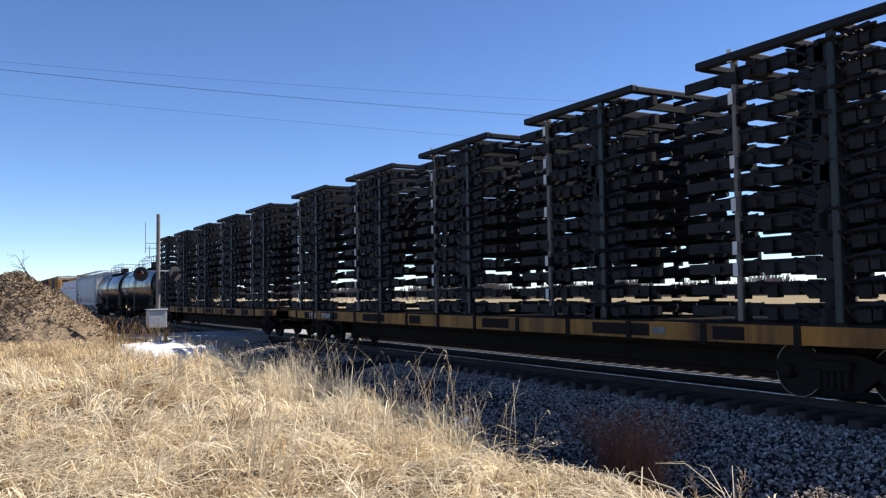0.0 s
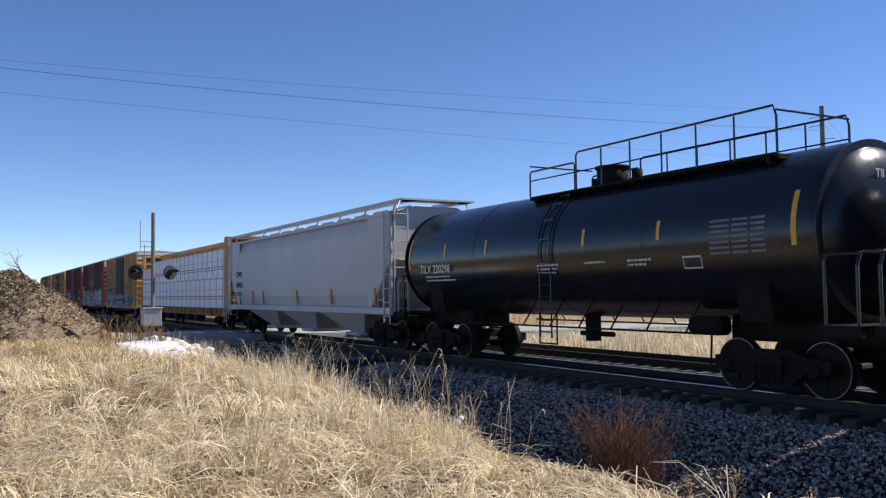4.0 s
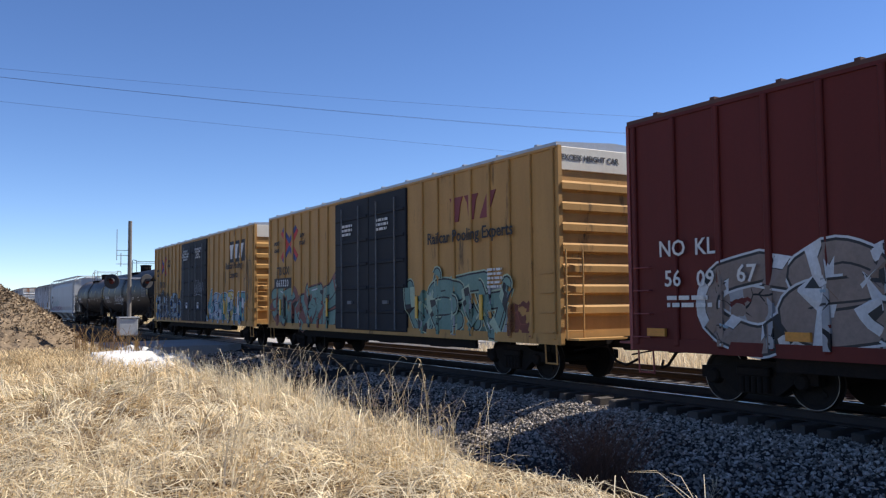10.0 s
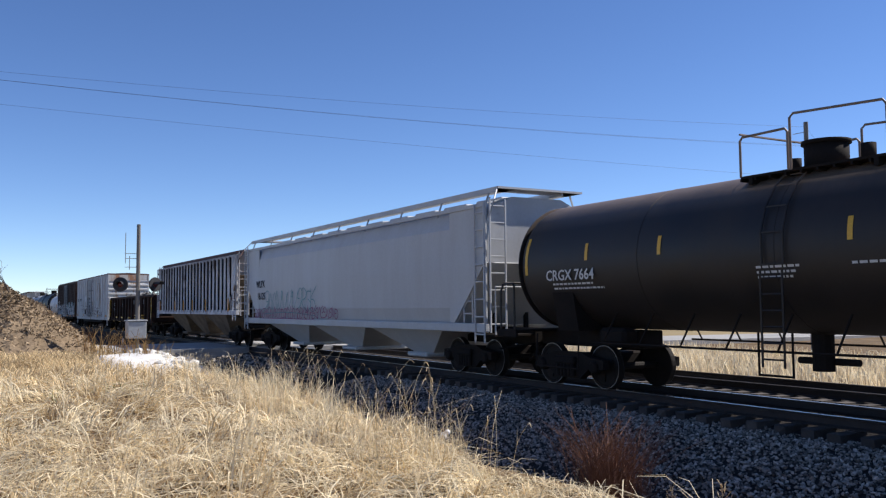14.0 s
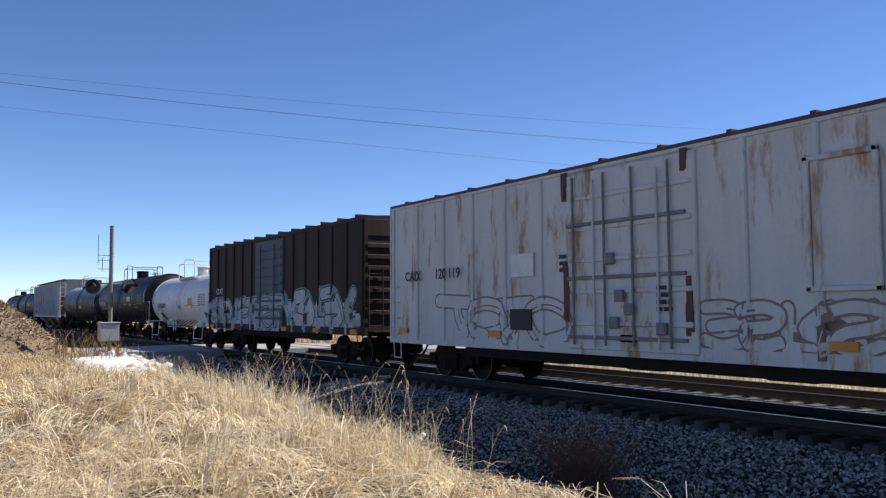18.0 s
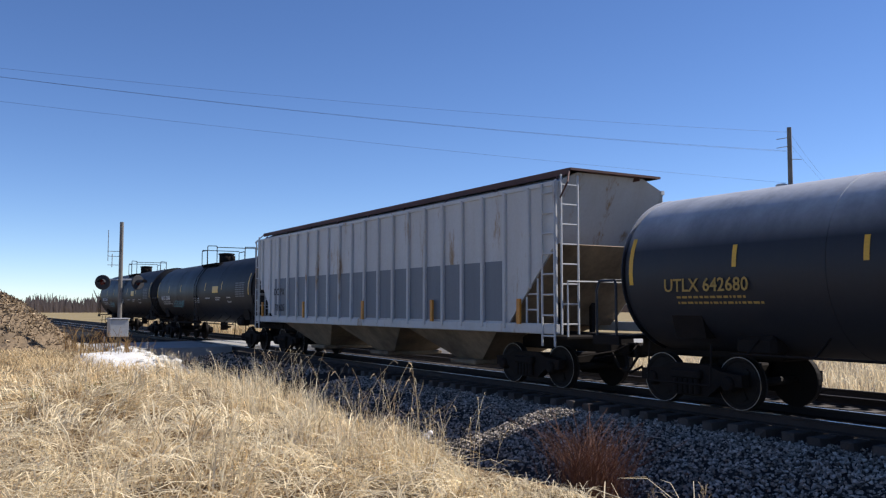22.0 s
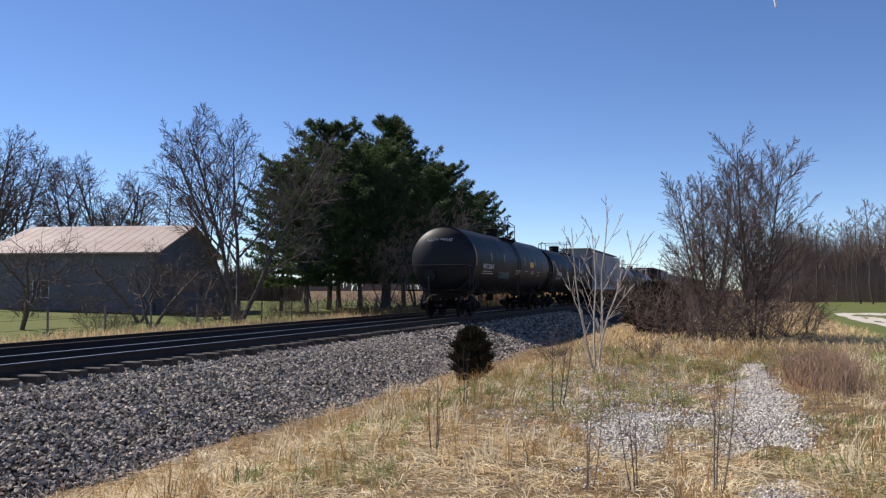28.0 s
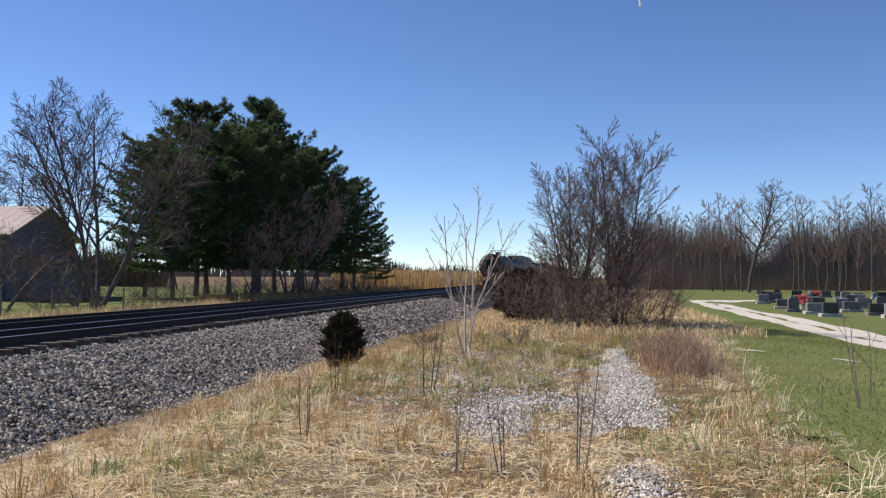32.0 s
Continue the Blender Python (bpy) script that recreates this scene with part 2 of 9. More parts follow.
M["tread"] = material("bright_wheel_rim", (0.26, 0.25, 0.24), (0.16, 0.15, 0.14), 0.45, 0.8, scale=3, fine=30, amount=0.5, bump=0.02)
M["tank"] = paint("black_tank_paint", (0.011, 0.011, 0.013), 0.5, (0.024, 0.021, 0.019), 0.6, spec=0.3)
M["tank_gloss"] = paint("glossy_black_tank_paint", (0.011, 0.012, 0.016), 0.2, (0.022, 0.022, 0.024), 0.4)
# brown tank: the sun's highlight along the top is painted in as paler brown
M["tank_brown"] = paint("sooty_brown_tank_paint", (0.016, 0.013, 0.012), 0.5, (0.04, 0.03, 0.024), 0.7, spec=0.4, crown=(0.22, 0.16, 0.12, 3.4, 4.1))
# slate tank: faded paint, plus grazing sunlight put into the crown's pale colour
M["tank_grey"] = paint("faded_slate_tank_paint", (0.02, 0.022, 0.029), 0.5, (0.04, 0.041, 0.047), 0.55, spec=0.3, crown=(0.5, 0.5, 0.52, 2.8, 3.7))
M["tank_white"] = paint("weathered_white_tank_paint", (0.74, 0.73, 0.72), 0.5, (0.50, 0.45, 0.38), 0.4, rust=(0.36, 0.24, 0.12, 0.62))
M["red"] = paint("oxide_red_paint", (0.13, 0.017, 0.013), 0.6, (0.075, 0.018, 0.015), 0.6, spec=0.25)
# paler red for the end walls and grab irons of the red boxcars
M["redend"] = paint("paler_red_paint", (0.28, 0.06, 0.055), 0.6, (0.15, 0.04, 0.035), 0.5)
M["yellow"] = paint("railcar_yellow_paint", (0.53, 0.295, 0.095), 0.6, (0.27, 0.15, 0.055), 0.55, rust=(0.06, 0.04, 0.025, 0.6), spec=0.25)
M["cream"] = paint("cream_end_paint", (0.78, 0.73, 0.6), 0.6, (0.5, 0.4, 0.3), 0.4)
M["brown"] = paint("weathered_brown_paint", (0.05, 0.028, 0.022), 0.7, (0.026, 0.017, 0.014), 0.7, spec=0.2)
M["bluegrey"] = paint("dull_blue_door_paint", (0.05, 0.075, 0.10), 0.6, (0.06, 0.04, 0.03), 0.6)
M["navy"] = paint("blue_black_door_paint", (0.014, 0.017, 0.025), 0.65, (0.034, 0.03, 0.027), 0.5, spec=0.2)
M["hopper"] = paint("light_grey_hopper_paint", (0.50, 0.51, 0.52), 0.55, (0.36, 0.34, 0.32), 0.4)
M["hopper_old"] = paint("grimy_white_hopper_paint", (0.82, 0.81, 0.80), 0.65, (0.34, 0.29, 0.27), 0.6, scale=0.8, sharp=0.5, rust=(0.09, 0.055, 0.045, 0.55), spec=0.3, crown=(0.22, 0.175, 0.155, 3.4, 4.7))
M["hopper_two"] = paint("pale_grey_hopper_paint", (0.56, 0.57, 0.58), 0.6, (0.42, 0.39, 0.34), 0.5, rust=(0.30, 0.17, 0.06, 0.585), spec=0.3)
M["ghost"] = paint("faded_ghost_lettering", (0.40, 0.40, 0.40), 0.7, (0.5, 0.49, 0.48), 0.6)
M["rustpanel"] = paint("rust_stained_white_panel", (0.60, 0.59, 0.57), 0.65, (0.42, 0.34, 0.25), 0.7, rust=(0.34, 0.14, 0.05, 0.47), spec=0.25)
M["repaint"] = paint("slate_grey_repaint", (0.17, 0.19, 0.22), 0.6, (0.12, 0.13, 0.15), 0.5)
M["rustroof"] = paint("rusty_red_roof", (0.12, 0.055, 0.045), 0.8, (0.07, 0.04, 0.035), 0.8)
M["rust"] = paint("orange_rust", (0.36, 0.17, 0.05), 0.9, (0.22, 0.1, 0.04), 0.8)
M["whitebox"] = paint("weathered_white_boxcar_paint", (0.60, 0.60, 0.59), 0.6, (0.42, 0.38, 0.33), 0.5, rust=(0.32, 0.165, 0.055, 0.545), spec=0.3)
M["gondola"] = paint("rusted_black_gondola_paint", (0.022, 0.016, 0.014), 0.8, (0.06, 0.03, 0.02), 0.8, rust=(0.13, 0.055, 0.03, 0.56), spec=0.15)
M["scrap"] = material("grey_scrap", (0.15, 0.14, 0.125), (0.05, 0.04, 0.035), 0.7, 0.2, scale=2, fine=12, amount=0.9, bump=0.4, by_object=0.6)
M["deck"] = paint("worn_yellow_flatcar_paint", (0.42, 0.20, 0.04), 0.7, (0.07, 0.035, 0.02), 1.0, sharp=0.5, scale=1.0, spec=0.25)
M["frame"] = material("black_steel_chassis", (0.010, 0.010, 0.012), (0.024, 0.021, 0.02), 0.65, 0.0, scale=2, fine=20, amount=0.6, bump=0.1, by_object=0.4, spec=0.25)
M["framegreen"] = material("dark_green_steel", (0.008, 0.016, 0.014), (0.012, 0.022, 0.02), 0.5, 0.1, scale=2, fine=20, amount=0.5, bump=0.1)
M["wrap"] = material("white_lumber_wrap", (0.86, 0.86, 0.88), (0.70, 0.70, 0.73), 0.5, scale=1.6, fine=4, amount=0.6, bump=0.6, grain=0.12)
M["white"] = material("white_stencil", (0.72, 0.71, 0.68), (0.5, 0.48, 0.45), 0.7, scale=4, fine=30, amount=0.5, bump=0)
M["black"] = material("black_stencil", (0.02, 0.02, 0.025), (0.04, 0.04, 0.04), 0.7, scale=4, fine=30, amount=0.5, bump=0)
M["reflect"] = material("yellow_reflector", (0.75, 0.42, 0.03), (0.6, 0.32, 0.03), 0.4, scale=4, fine=30, amount=0.5, bump=0)
M["gold"] = material("dull_gold_stencil", (0.46, 0.29, 0.07), (0.3, 0.2, 0.06), 0.7, scale=4, fine=30, amount=0.6, bump=0)
M["orange"] = material("orange_mark", (0.62, 0.26, 0.03), (0.5, 0.2, 0.03), 0.5, scale=4, fine=30, amount=0.5, bump=0)
M["markred"] = material("red_mark", (0.55, 0.03, 0.03), (0.4, 0.03, 0.03), 0.6, scale=4, fine=30, amount=0.5, bump=0)
M["maroon"] = material("maroon_mark", (0.22, 0.03, 0.035), (0.16, 0.03, 0.03), 0.6, scale=4, fine=30, amount=0.5, bump=0)
M["markblue"] = material("blue_mark", (0.02, 0.035, 0.19), (0.03, 0.04, 0.15), 0.6, scale=4, fine=30, amount=0.5, bump=0)
M["skyblue"] = material("pale_blue_print", (0.16, 0.26, 0.48), (0.22, 0.3, 0.45), 0.6, scale=4, fine=30, amount=0.5, bump=0)
for key, c1, c2 in (("g_white", (0.62, 0.64, 0.66), (0.36, 0.38, 0.4)), ("g_teal", (0.05, 0.26, 0.30), (0.16, 0.30, 0.26)),
                    ("g_blue", (0.04, 0.10, 0.26), (0.1, 0.25, 0.38)), ("g_black", (0.015, 0.015, 0.018), (0.03, 0.03, 0.03)),
                    ("g_green", (0.17, 0.28, 0.23), (0.1, 0.2, 0.17)), ("g_yellow", (0.55, 0.45, 0.12), (0.4, 0.3, 0.1)),
                    ("g_pink", (0.30, 0.07, 0.17), (0.22, 0.06, 0.12)), ("g_grey", (0.34, 0.34, 0.36), (0.2, 0.2, 0.21)),
                    ("g_silver", (0.46, 0.46, 0.47), (0.3, 0.3, 0.31)), ("g_taupe", (0.24, 0.185, 0.16), (0.17, 0.13, 0.11)), ("g_clay", (0.20, 0.13, 0.10), (0.14, 0.10, 0.08)),
                    ("g_sky", (0.26, 0.36, 0.43), (0.18, 0.26, 0.33)), ("g_purple", (0.17, 0.08, 0.24), (0.12, 0.06, 0.18)), ("g_lime", (0.42, 0.50, 0.34), (0.3, 0.38, 0.28)),
                    ("g_moss", (0.11, 0.17, 0.13), (0.16, 0.2, 0.16)), ("g_rust", (0.24, 0.075, 0.05), (0.17, 0.06, 0.045)), ("g_navy", (0.02, 0.035, 0.08), (0.03, 0.05, 0.1))):
    M[key] = material("spray_" + key[2:], c1, c2, 0.6, scale=1.4, fine=16, amount=0.8, bump=0)
M["pole"] = material("weathered_pole", (0.22, 0.20, 0.175), (0.13, 0.115, 0.1), 0.9, scale=2, fine=30, amount=0.7, bump=0.3)
M["steel"] = material("galvanised_steel", (0.45, 0.46, 0.47), (0.32, 0.33, 0.34), 0.5, 0.6, scale=3, fine=30, amount=0.5, bump=0.05)
M["cable"] = material("cable_black", (0.025, 0.025, 0.03), (0.04, 0.04, 0.04), 0.6, scale=2, fine=20, amount=0.5, bump=0)
M["lens"] = material("dark_red_lens", (0.10, 0.01, 0.01), (0.06, 0.01, 0.01), 0.2, scale=4, fine=20, amount=0.4, bump=0)
M["blockwall"] = material("painted_block_wall", (0.22, 0.215, 0.235), (0.14, 0.14, 0.155), 0.85, scale=0.6, fine=6, amount=0.7, bump=0.2, spec=0.2)
M["metalroof"] = material("pale_metal_roof", (0.46, 0.37, 0.32), (0.30, 0.21, 0.165), 0.6, 0.0, scale=0.5, fine=8, amount=0.7, bump=0.1, spec=0.3)
M["shingle"] = material("grey_shingle", (0.15, 0.145, 0.135), (0.10, 0.095, 0.09), 0.9, scale=0.7, fine=14, amount=0.7, bump=0.3, spec=0.12)
M["siding"] = material("pale_siding", (0.30, 0.30, 0.31), (0.22, 0.22, 0.23), 0.8, scale=0.6, fine=8, amount=0.6, bump=0.1, spec=0.2)
M["glass"] = material("dark_window_glass", (0.03, 0.035, 0.04), (0.05, 0.055, 0.06), 0.08, scale=1, fine=4, amount=0.4, bump=0)
M["carpaint"] = material("dark_car_paint", (0.02, 0.022, 0.026), (0.035, 0.035, 0.04), 0.25, scale=1, fine=8, amount=0.4, bump=0)
M["silver"] = material("pale_glass_sheet", (0.5, 0.55, 0.58), (0.4, 0.44, 0.47), 0.2, scale=1, fine=8, amount=0.4, bump=0)
M["rubber"] = material("tyre_rubber", (0.02, 0.02, 0.02), (0.035, 0.033, 0.03), 0.9, scale=3, fine=20, amount=0.5, bump=0.1)
M["granite"] = material("polished_granite", (0.15, 0.145, 0.145), (0.075, 0.072, 0.075), 0.45, scale=3, fine=40, amount=0.6, bump=0.05, by_object=0.8, spec=0.3)
M["flower"] = material("cut_flowers", (0.5, 0.08, 0.06), (0.4, 0.05, 0.1), 0.8, scale=6, fine=20, amount=0.6, bump=0)
M["distant"] = material("far_woods", (0.25, 0.195, 0.165), (0.15, 0.12, 0.105), 0.95, scale=0.08, fine=1.5, amount=0.8, bump=0, spec=0.12)


# ---------------------------------------------------------------- mesh helpers
def part(name, bm, mat, parent, label="", kind=""):
    me = bpy.data.meshes.new(name)
    bm.to_mesh(me)
    bm.free()
    me.materials.append(M[mat])
    ob = new(name, me)
    ob.parent = parent
    return tagged(ob, label, "", "", kind)


def shared(name, me, parent, m):
    ob = new(name, me)
    ob.parent = parent
    ob.matrix_basis = m
    return ob


def base(name, label, category, group="", kind=""):
    return tagged(new(name), label, category, group, kind)


def bulk(name, verts, faces, mat, smooth=False):
    me = bpy.data.meshes.new(name)
    me.from_pydata(verts, [], faces)
    me.materials.append(M[mat])
    if smooth:
        me.shade_smooth()
    return new(name, me)


def box(bm, x0, x1, y0, y1, z0, z1, m=None):
    v = [bm.verts.new((m @ Vector(p)) if m else p) for p in
         ((x0, y0, z0), (x1, y0, z0), (x1, y1, z0), (x0, y1, z0), (x0, y0, z1), (x1, y0, z1), (x1, y1, z1), (x0, y1, z1))]
    for f in ((3, 2, 1, 0), (4, 5, 6, 7), (0, 1, 5, 4), (1, 2, 6, 5), (2, 3, 7, 6), (3, 0, 4, 7)):
        bm.faces.new([v[i] for i in f])
    return bm


def pieces(name, bm, mat, parent, label=""):
    """Every separate solid of a bmesh as a part of its own."""
    left = set(bm.verts)
    while left:
        stack, island = [next(iter(left))], []
        left.discard(stack[0])
        while stack:
            v = stack.pop()
            island.append(v)
            for e in v.link_edges:
                o = e.other_vert(v)
                if o in left:
                    left.discard(o)
                    stack.append(o)
        island.sort(key=lambda v: v.index)
        at = {v: i for i, v in enumerate(island)}
        me = bpy.data.meshes.new(name)
        me.from_pydata([tuple(v.co) for v in island], [], [[at[v] for v in f.verts] for f in {f for v in island for f in v.link_faces}])
        me.materials.append(M[mat])
        ob = new(name, me)
        ob.parent = parent
        tagged(ob, label)
    bm.free()


def rounded(bm, x0, x1, y0, y1, z0, z1, r=0.02):
    b = bmesh.new()
    box(b, x0, x1, y0, y1, z0, z1)
    bmesh.ops.bevel(b, geom=b.edges[:], offset=r, segments=1, affect="EDGES")
    return merge(bm, b)


def merge(bm, b):
    me = bpy.data.meshes.new("m")
    b.to_mesh(me)
    b.free()
    bm.from_mesh(me)
    bpy.data.meshes.remove(me)
    return bm


def tube(bm, points, r, n=6, r1=None, caps=True):
    """A round bar along points, tapering from r to r1."""
    points = [Vector(p) for p in points]
    rings = []
    for i, p in enumerate(points):
        way = (points[min(i + 1, len(points) - 1)] - points[max(i - 1, 0)]).normalized()
        side = way.orthogonal().normalized() if i == 0 else (side - way * side.dot(way)).normalized()
        other = way.cross(side)
        rad = r if r1 is None else r + (r1 - r) * i / (len(points) - 1)
        rings.append([bm.verts.new(p + rad * (math.cos(a) * side + math.sin(a) * other)) for a in
                      (2 * math.pi * j / n for j in range(n))])
    for a, b in zip(rings, rings[1:]):
        for j in range(n):
            bm.faces.new((a[j], a[(j + 1) % n], b[(j + 1) % n], b[j]))
    if caps:
        bm.faces.new(rings[0][::-1])
        bm.faces.new(rings[-1])
    return bm


def lathe(bm, profile, axis="x", n=32, centre=(0, 0, 0)):
    """Profile of (along, radius) turned about an axis."""
    rings = []
    for a, r in profile:
        ring = []
        for j in range(n):
            c, s = r * math.cos(2 * math.pi * j / n), r * math.sin(2 * math.pi * j / n)
            p = {"x": (a, c, s), "y": (c, a, -s), "z": (c, s, a)}[axis]
            ring.append(bm.verts.new(Vector(p) + Vector(centre)))
        rings.append(ring)
    for a, b in zip(rings, rings[1:]):
        for j in range(n):
            bm.faces.new((a[j], b[j], b[(j + 1) % n], a[(j + 1) % n]))
    bm.faces.new(rings[0])
    bm.faces.new(rings[-1][::-1])
    bmesh.ops.recalc_face_normals(bm, faces=bm.faces[:])
    return bm


def smooth(ob):
    for p in ob.data.polygons:
        p.use_smooth = True
    return ob


def prism(bm, outline, x0, x1):
    """An outline in y and z drawn out along x."""
    a = [bm.verts.new((x0, y, z)) for y, z in outline]
    b = [bm.verts.new((x1, y, z)) for y, z in outline]
    n = len(outline)
    for j in range(n):
        bm.faces.new((a[j], a[(j + 1) % n], b[(j + 1) % n], b[j]))
    bm.faces.new(a[::-1])
    bm.faces.new(b)
    bmesh.ops.recalc_face_normals(bm, faces=bm.faces[:])
    return bm


def plate(bm, outline, y0, y1):
    """An outline in x and z given thickness along y."""
    a = [bm.verts.new((x, y0, z)) for x, z in outline]
    b = [bm.verts.new((x, y1, z)) for x, z in outline]
    n = len(outline)
    for j in range(n):
        bm.faces.new((a[j], a[(j + 1) % n], b[(j + 1) % n], b[j]))
    bm.faces.new(a[::-1])
    bm.faces.new(b)
    bmesh.ops.recalc_face_normals(bm, faces=bm.faces[:])
    return bm


def weld(bm):
    """Ties the separate solids of a welded frame into one body by hidden edges."""
    left, heads = set(bm.verts), []
    while left:
        stack = [left.pop()]
        heads.append(stack[0])
        while stack:
            for e in stack.pop().link_edges:
                for o in e.verts:
                    if o in left:
                        left.discard(o)
                        stack.append(o)
    for p, q in zip(heads, heads[1:]):
        bm.edges.new((p, q))
    return bm


def words(text, size, x, y, z, mat, parent, face="side", slant=0.0, space=1.0):
    """Lettering: face side looks to -y, end looks to +x, rear to -x."""
    cu = bpy.data.curves.new("lettering", "FONT")
    cu.body, cu.size, cu.shear, cu.space_character = text, size, slant, space
    cu.extrude, cu.offset = 0.003, size * 0.012
    cu.align_x = "CENTER"
    cu.resolution_u = 2
    cu.materials.append(M[mat])
    ob = new("lettering", cu)
    ob.parent = parent
    ob.matrix_basis = pose(x, y, z, 90, 0, {"side": 0, "end": 90, "rear": -90}[face])
    return ob


def bars(bm, x0, x1, z0, z1, y, rows, seed=0):
    """Lines of small print that cannot be read, as thin bars on a side at y."""
    rnd = random.Random(seed)
    h = (z1 - z0) / (rows * 1.7)
    for i in range(rows):
        z = z1 - (i + 0.7) * (z1 - z0) / rows
        x = x0
        end = x0 + (x1 - x0) * rnd.uniform(0.7, 1)
        while x < end:
            w = rnd.uniform(0.6, 2.6) * h * 1.5
            box(bm, x, min(x + w, end), y - 0.006, y, z - h / 2, z + h / 2)
            x += w + h * 0.7
    return bm

# ---------------------------------------------------------------- ground, road and track
NEAR_RAIL, GAUGE, TRACK, TRACK_2 = 12.1, 1.435, 12.82, 16.9
RAIL_H = 0.18


def ease(v, a, b):
    v = min(max((v - a) / (b - a), 0), 1)
    return v * v * (3 - 2 * v)


def ground_z(x, y):
    """Height of the ground sheet; 0 is the top of the rails."""
    if y > 8:
        far = -0.75 + ease(x, -12, 6) * 0.035 * max(min(y, 75) - 20, 0)
        far += 0.12 * noise.noise((x * 0.05, y * 0.05, 3)) if y > 22 else 0
        return -1.15 if y < 9.5 else -1.25 + (far + 1.25) * ease(y, 17, 21)
    crest = -0.22 - 0.30 * ease(x, -4, 7)
    lip = 6.9 - 1.6 * ease(x, -2, 9) - 0.8 * ease(x, 14, 22)
    bank = -1.15 + (crest + 1.15) * ease(-y, -8.0, -lip + 1.0)
    bank += 0.05 * noise.noise((x * 0.45, y * 0.45, 0)) + 0.09 * noise.noise((x * 0.13, y * 0.13, 5))
    bank += 0.16 * ease(-x, 12, 30) * ease(-y, -6, -3)
    bank -= 0.25 * ease(-y, 3, 12) * ease(x, 5, 20)
    return bank


def steps(*spans):
    out = []
    for a, b, d in spans:
        out += list(np.arange(a, b - d * 0.5, d))
    return out + [spans[-1][1]]


def drape(name, inside, xs, ys, lift, mat, label, category, kind="structure", thick=0.0):
    """A sheet over the ground, cut to where inside(x, y) holds."""
    verts, faces, index = [], [], {}
    for i, x in enumerate(xs):
        for j, y in enumerate(ys):
            index[i, j] = len(verts)
            verts.append((x, y, ground_z(x, y) + lift))
    for i in range(len(xs) - 1):
        for j in range(len(ys) - 1):
            if inside((xs[i] + xs[i + 1]) / 2, (ys[j] + ys[j + 1]) / 2):
                faces.append((index[i, j], index[i + 1, j], index[i + 1, j + 1], index[i, j + 1]))
    ob = bulk(name, verts, faces, mat, True)
    return tagged(ob, label, category, "", kind)


GX = steps((-3000, -400, 200), (-400, -80, 20), (-80, -40, 2), (-40, 60, 0.7), (60, 120, 3), (120, 400, 20), (400, 3000, 200))
GY = steps((-3000, -200, 200), (-200, -20, 12), (-20, -8, 1.5), (-8, 9.6, 0.5), (9.6, 26, 1.2), (26, 100, 4), (100, 400, 30), (400, 3000, 200))
drape("ground", lambda x, y: True, GX, GY, 0.0, "earth", "dry straw-covered ground beside the railway tracks", "ground")
drape("field", lambda x, y: y > 21 and x < -48 + 0.02 * y, steps((-900, -100, 40), (-100, -40, 6)), steps((20, 60, 4), (60, 900, 40)), 0.05,
      "meadow", "wide yellow-green field beyond the tracks", "field")
drape("lawn", lambda x, y: x > 2 and y > 23.5 + 1.5 * noise.noise((x * 0.1, 0, 0)), steps((2, 90, 2.5)), steps((22, 80, 2)), 0.04,
      "lawn", "green lawn round the farm buildings", "lawn")
drape("cemetery_lawn", lambda x, y: y < -0.55 - 0.08 * x + 0.5 * noise.noise((x * 0.3, 0, 2)) + 0.3 * noise.noise((x * 1.3, y, 2)), steps((6, 60, 0.5), (60, 160, 5)),
      steps((-90, -20, 5), (-20, -8, 0.6), (-8, 0, 0.2)), 0.04, "lawn", "short green cemetery lawn with dry patches", "lawn")


def drive_mid(x):
    return -7.1 - 4.6 * ease(x, 58, 76) ** 1.5


drape("gravel_drive", lambda x, y: abs(y - drive_mid(x)) < 1.1 + 0.22 * noise.noise((x * 0.15, y, 1)) + 0.5 * ease(x, 60, 68) and abs(y - drive_mid(x)) > 0.08 + 0.25 * noise.noise((x * 0.4, y, 3)), steps((8, 73, 0.5)), steps((-13, -3, 0.14)),
      0.052, "gravel", "pale gravel lane curving through the cemetery", "lane")
drape("gravel_streak", lambda x, y: abs(x - 21 - 1.6 * (y + 2.6)) < 0.1 + 0.5 * noise.noise((x * 1.1, y * 1.1, 8)), steps((16, 22, 0.12)), steps((-5.2, -2.4, 0.08)),
      0.052, "gravel", "thin streak of washed-out gravel across the lawn", "gravel")
# the raised stone bed that carries both tracks
BED = ((7.75, -1.22), (8.3, -1.12), (9.3, -0.78), (10.6, -0.44), (11.2, -0.36), (11.6, -0.335), (12.0, -0.25), (18.3, -0.28), (18.9, -0.36), (20.6, -0.85), (21.4, -1.0))


def bed_z(x, y):
    for (a, p), (b, q) in zip(BED, BED[1:]):
        if a <= y <= b:
            return p + (q - p) * (y - a) / (b - a)
    return -1.3


bed_xs = steps((-2500, -200, 100), (-200, -60, 4), (-60, 60, 0.4), (60, 200, 4), (200, 2500, 100))
bed_ys = [7.75, 8.05, 8.3, 8.6, 8.95, 9.3, 9.65, 10.0, 10.3, 10.6, 10.9, 11.2, 11.6, 12.0, 12.5, 13.5, 15, 16.5, 17.6, 18.3, 18.9, 20.6, 21.4]
verts, faces = [], []
for x in bed_xs:
    for y in bed_ys:
        k = 0.0 if y > 11.4 else 1.0
        verts.append((x, y + 0.16 * k * noise.noise((x * 0.6, y, 8)) - (0.28 * noise.noise((x * 0.22, 0, 9)) if y < 8.2 else 0),
                      bed_z(x, y) + 0.05 * k * noise.noise((x * 1.3, y * 1.3, 0))))
w = len(bed_ys)
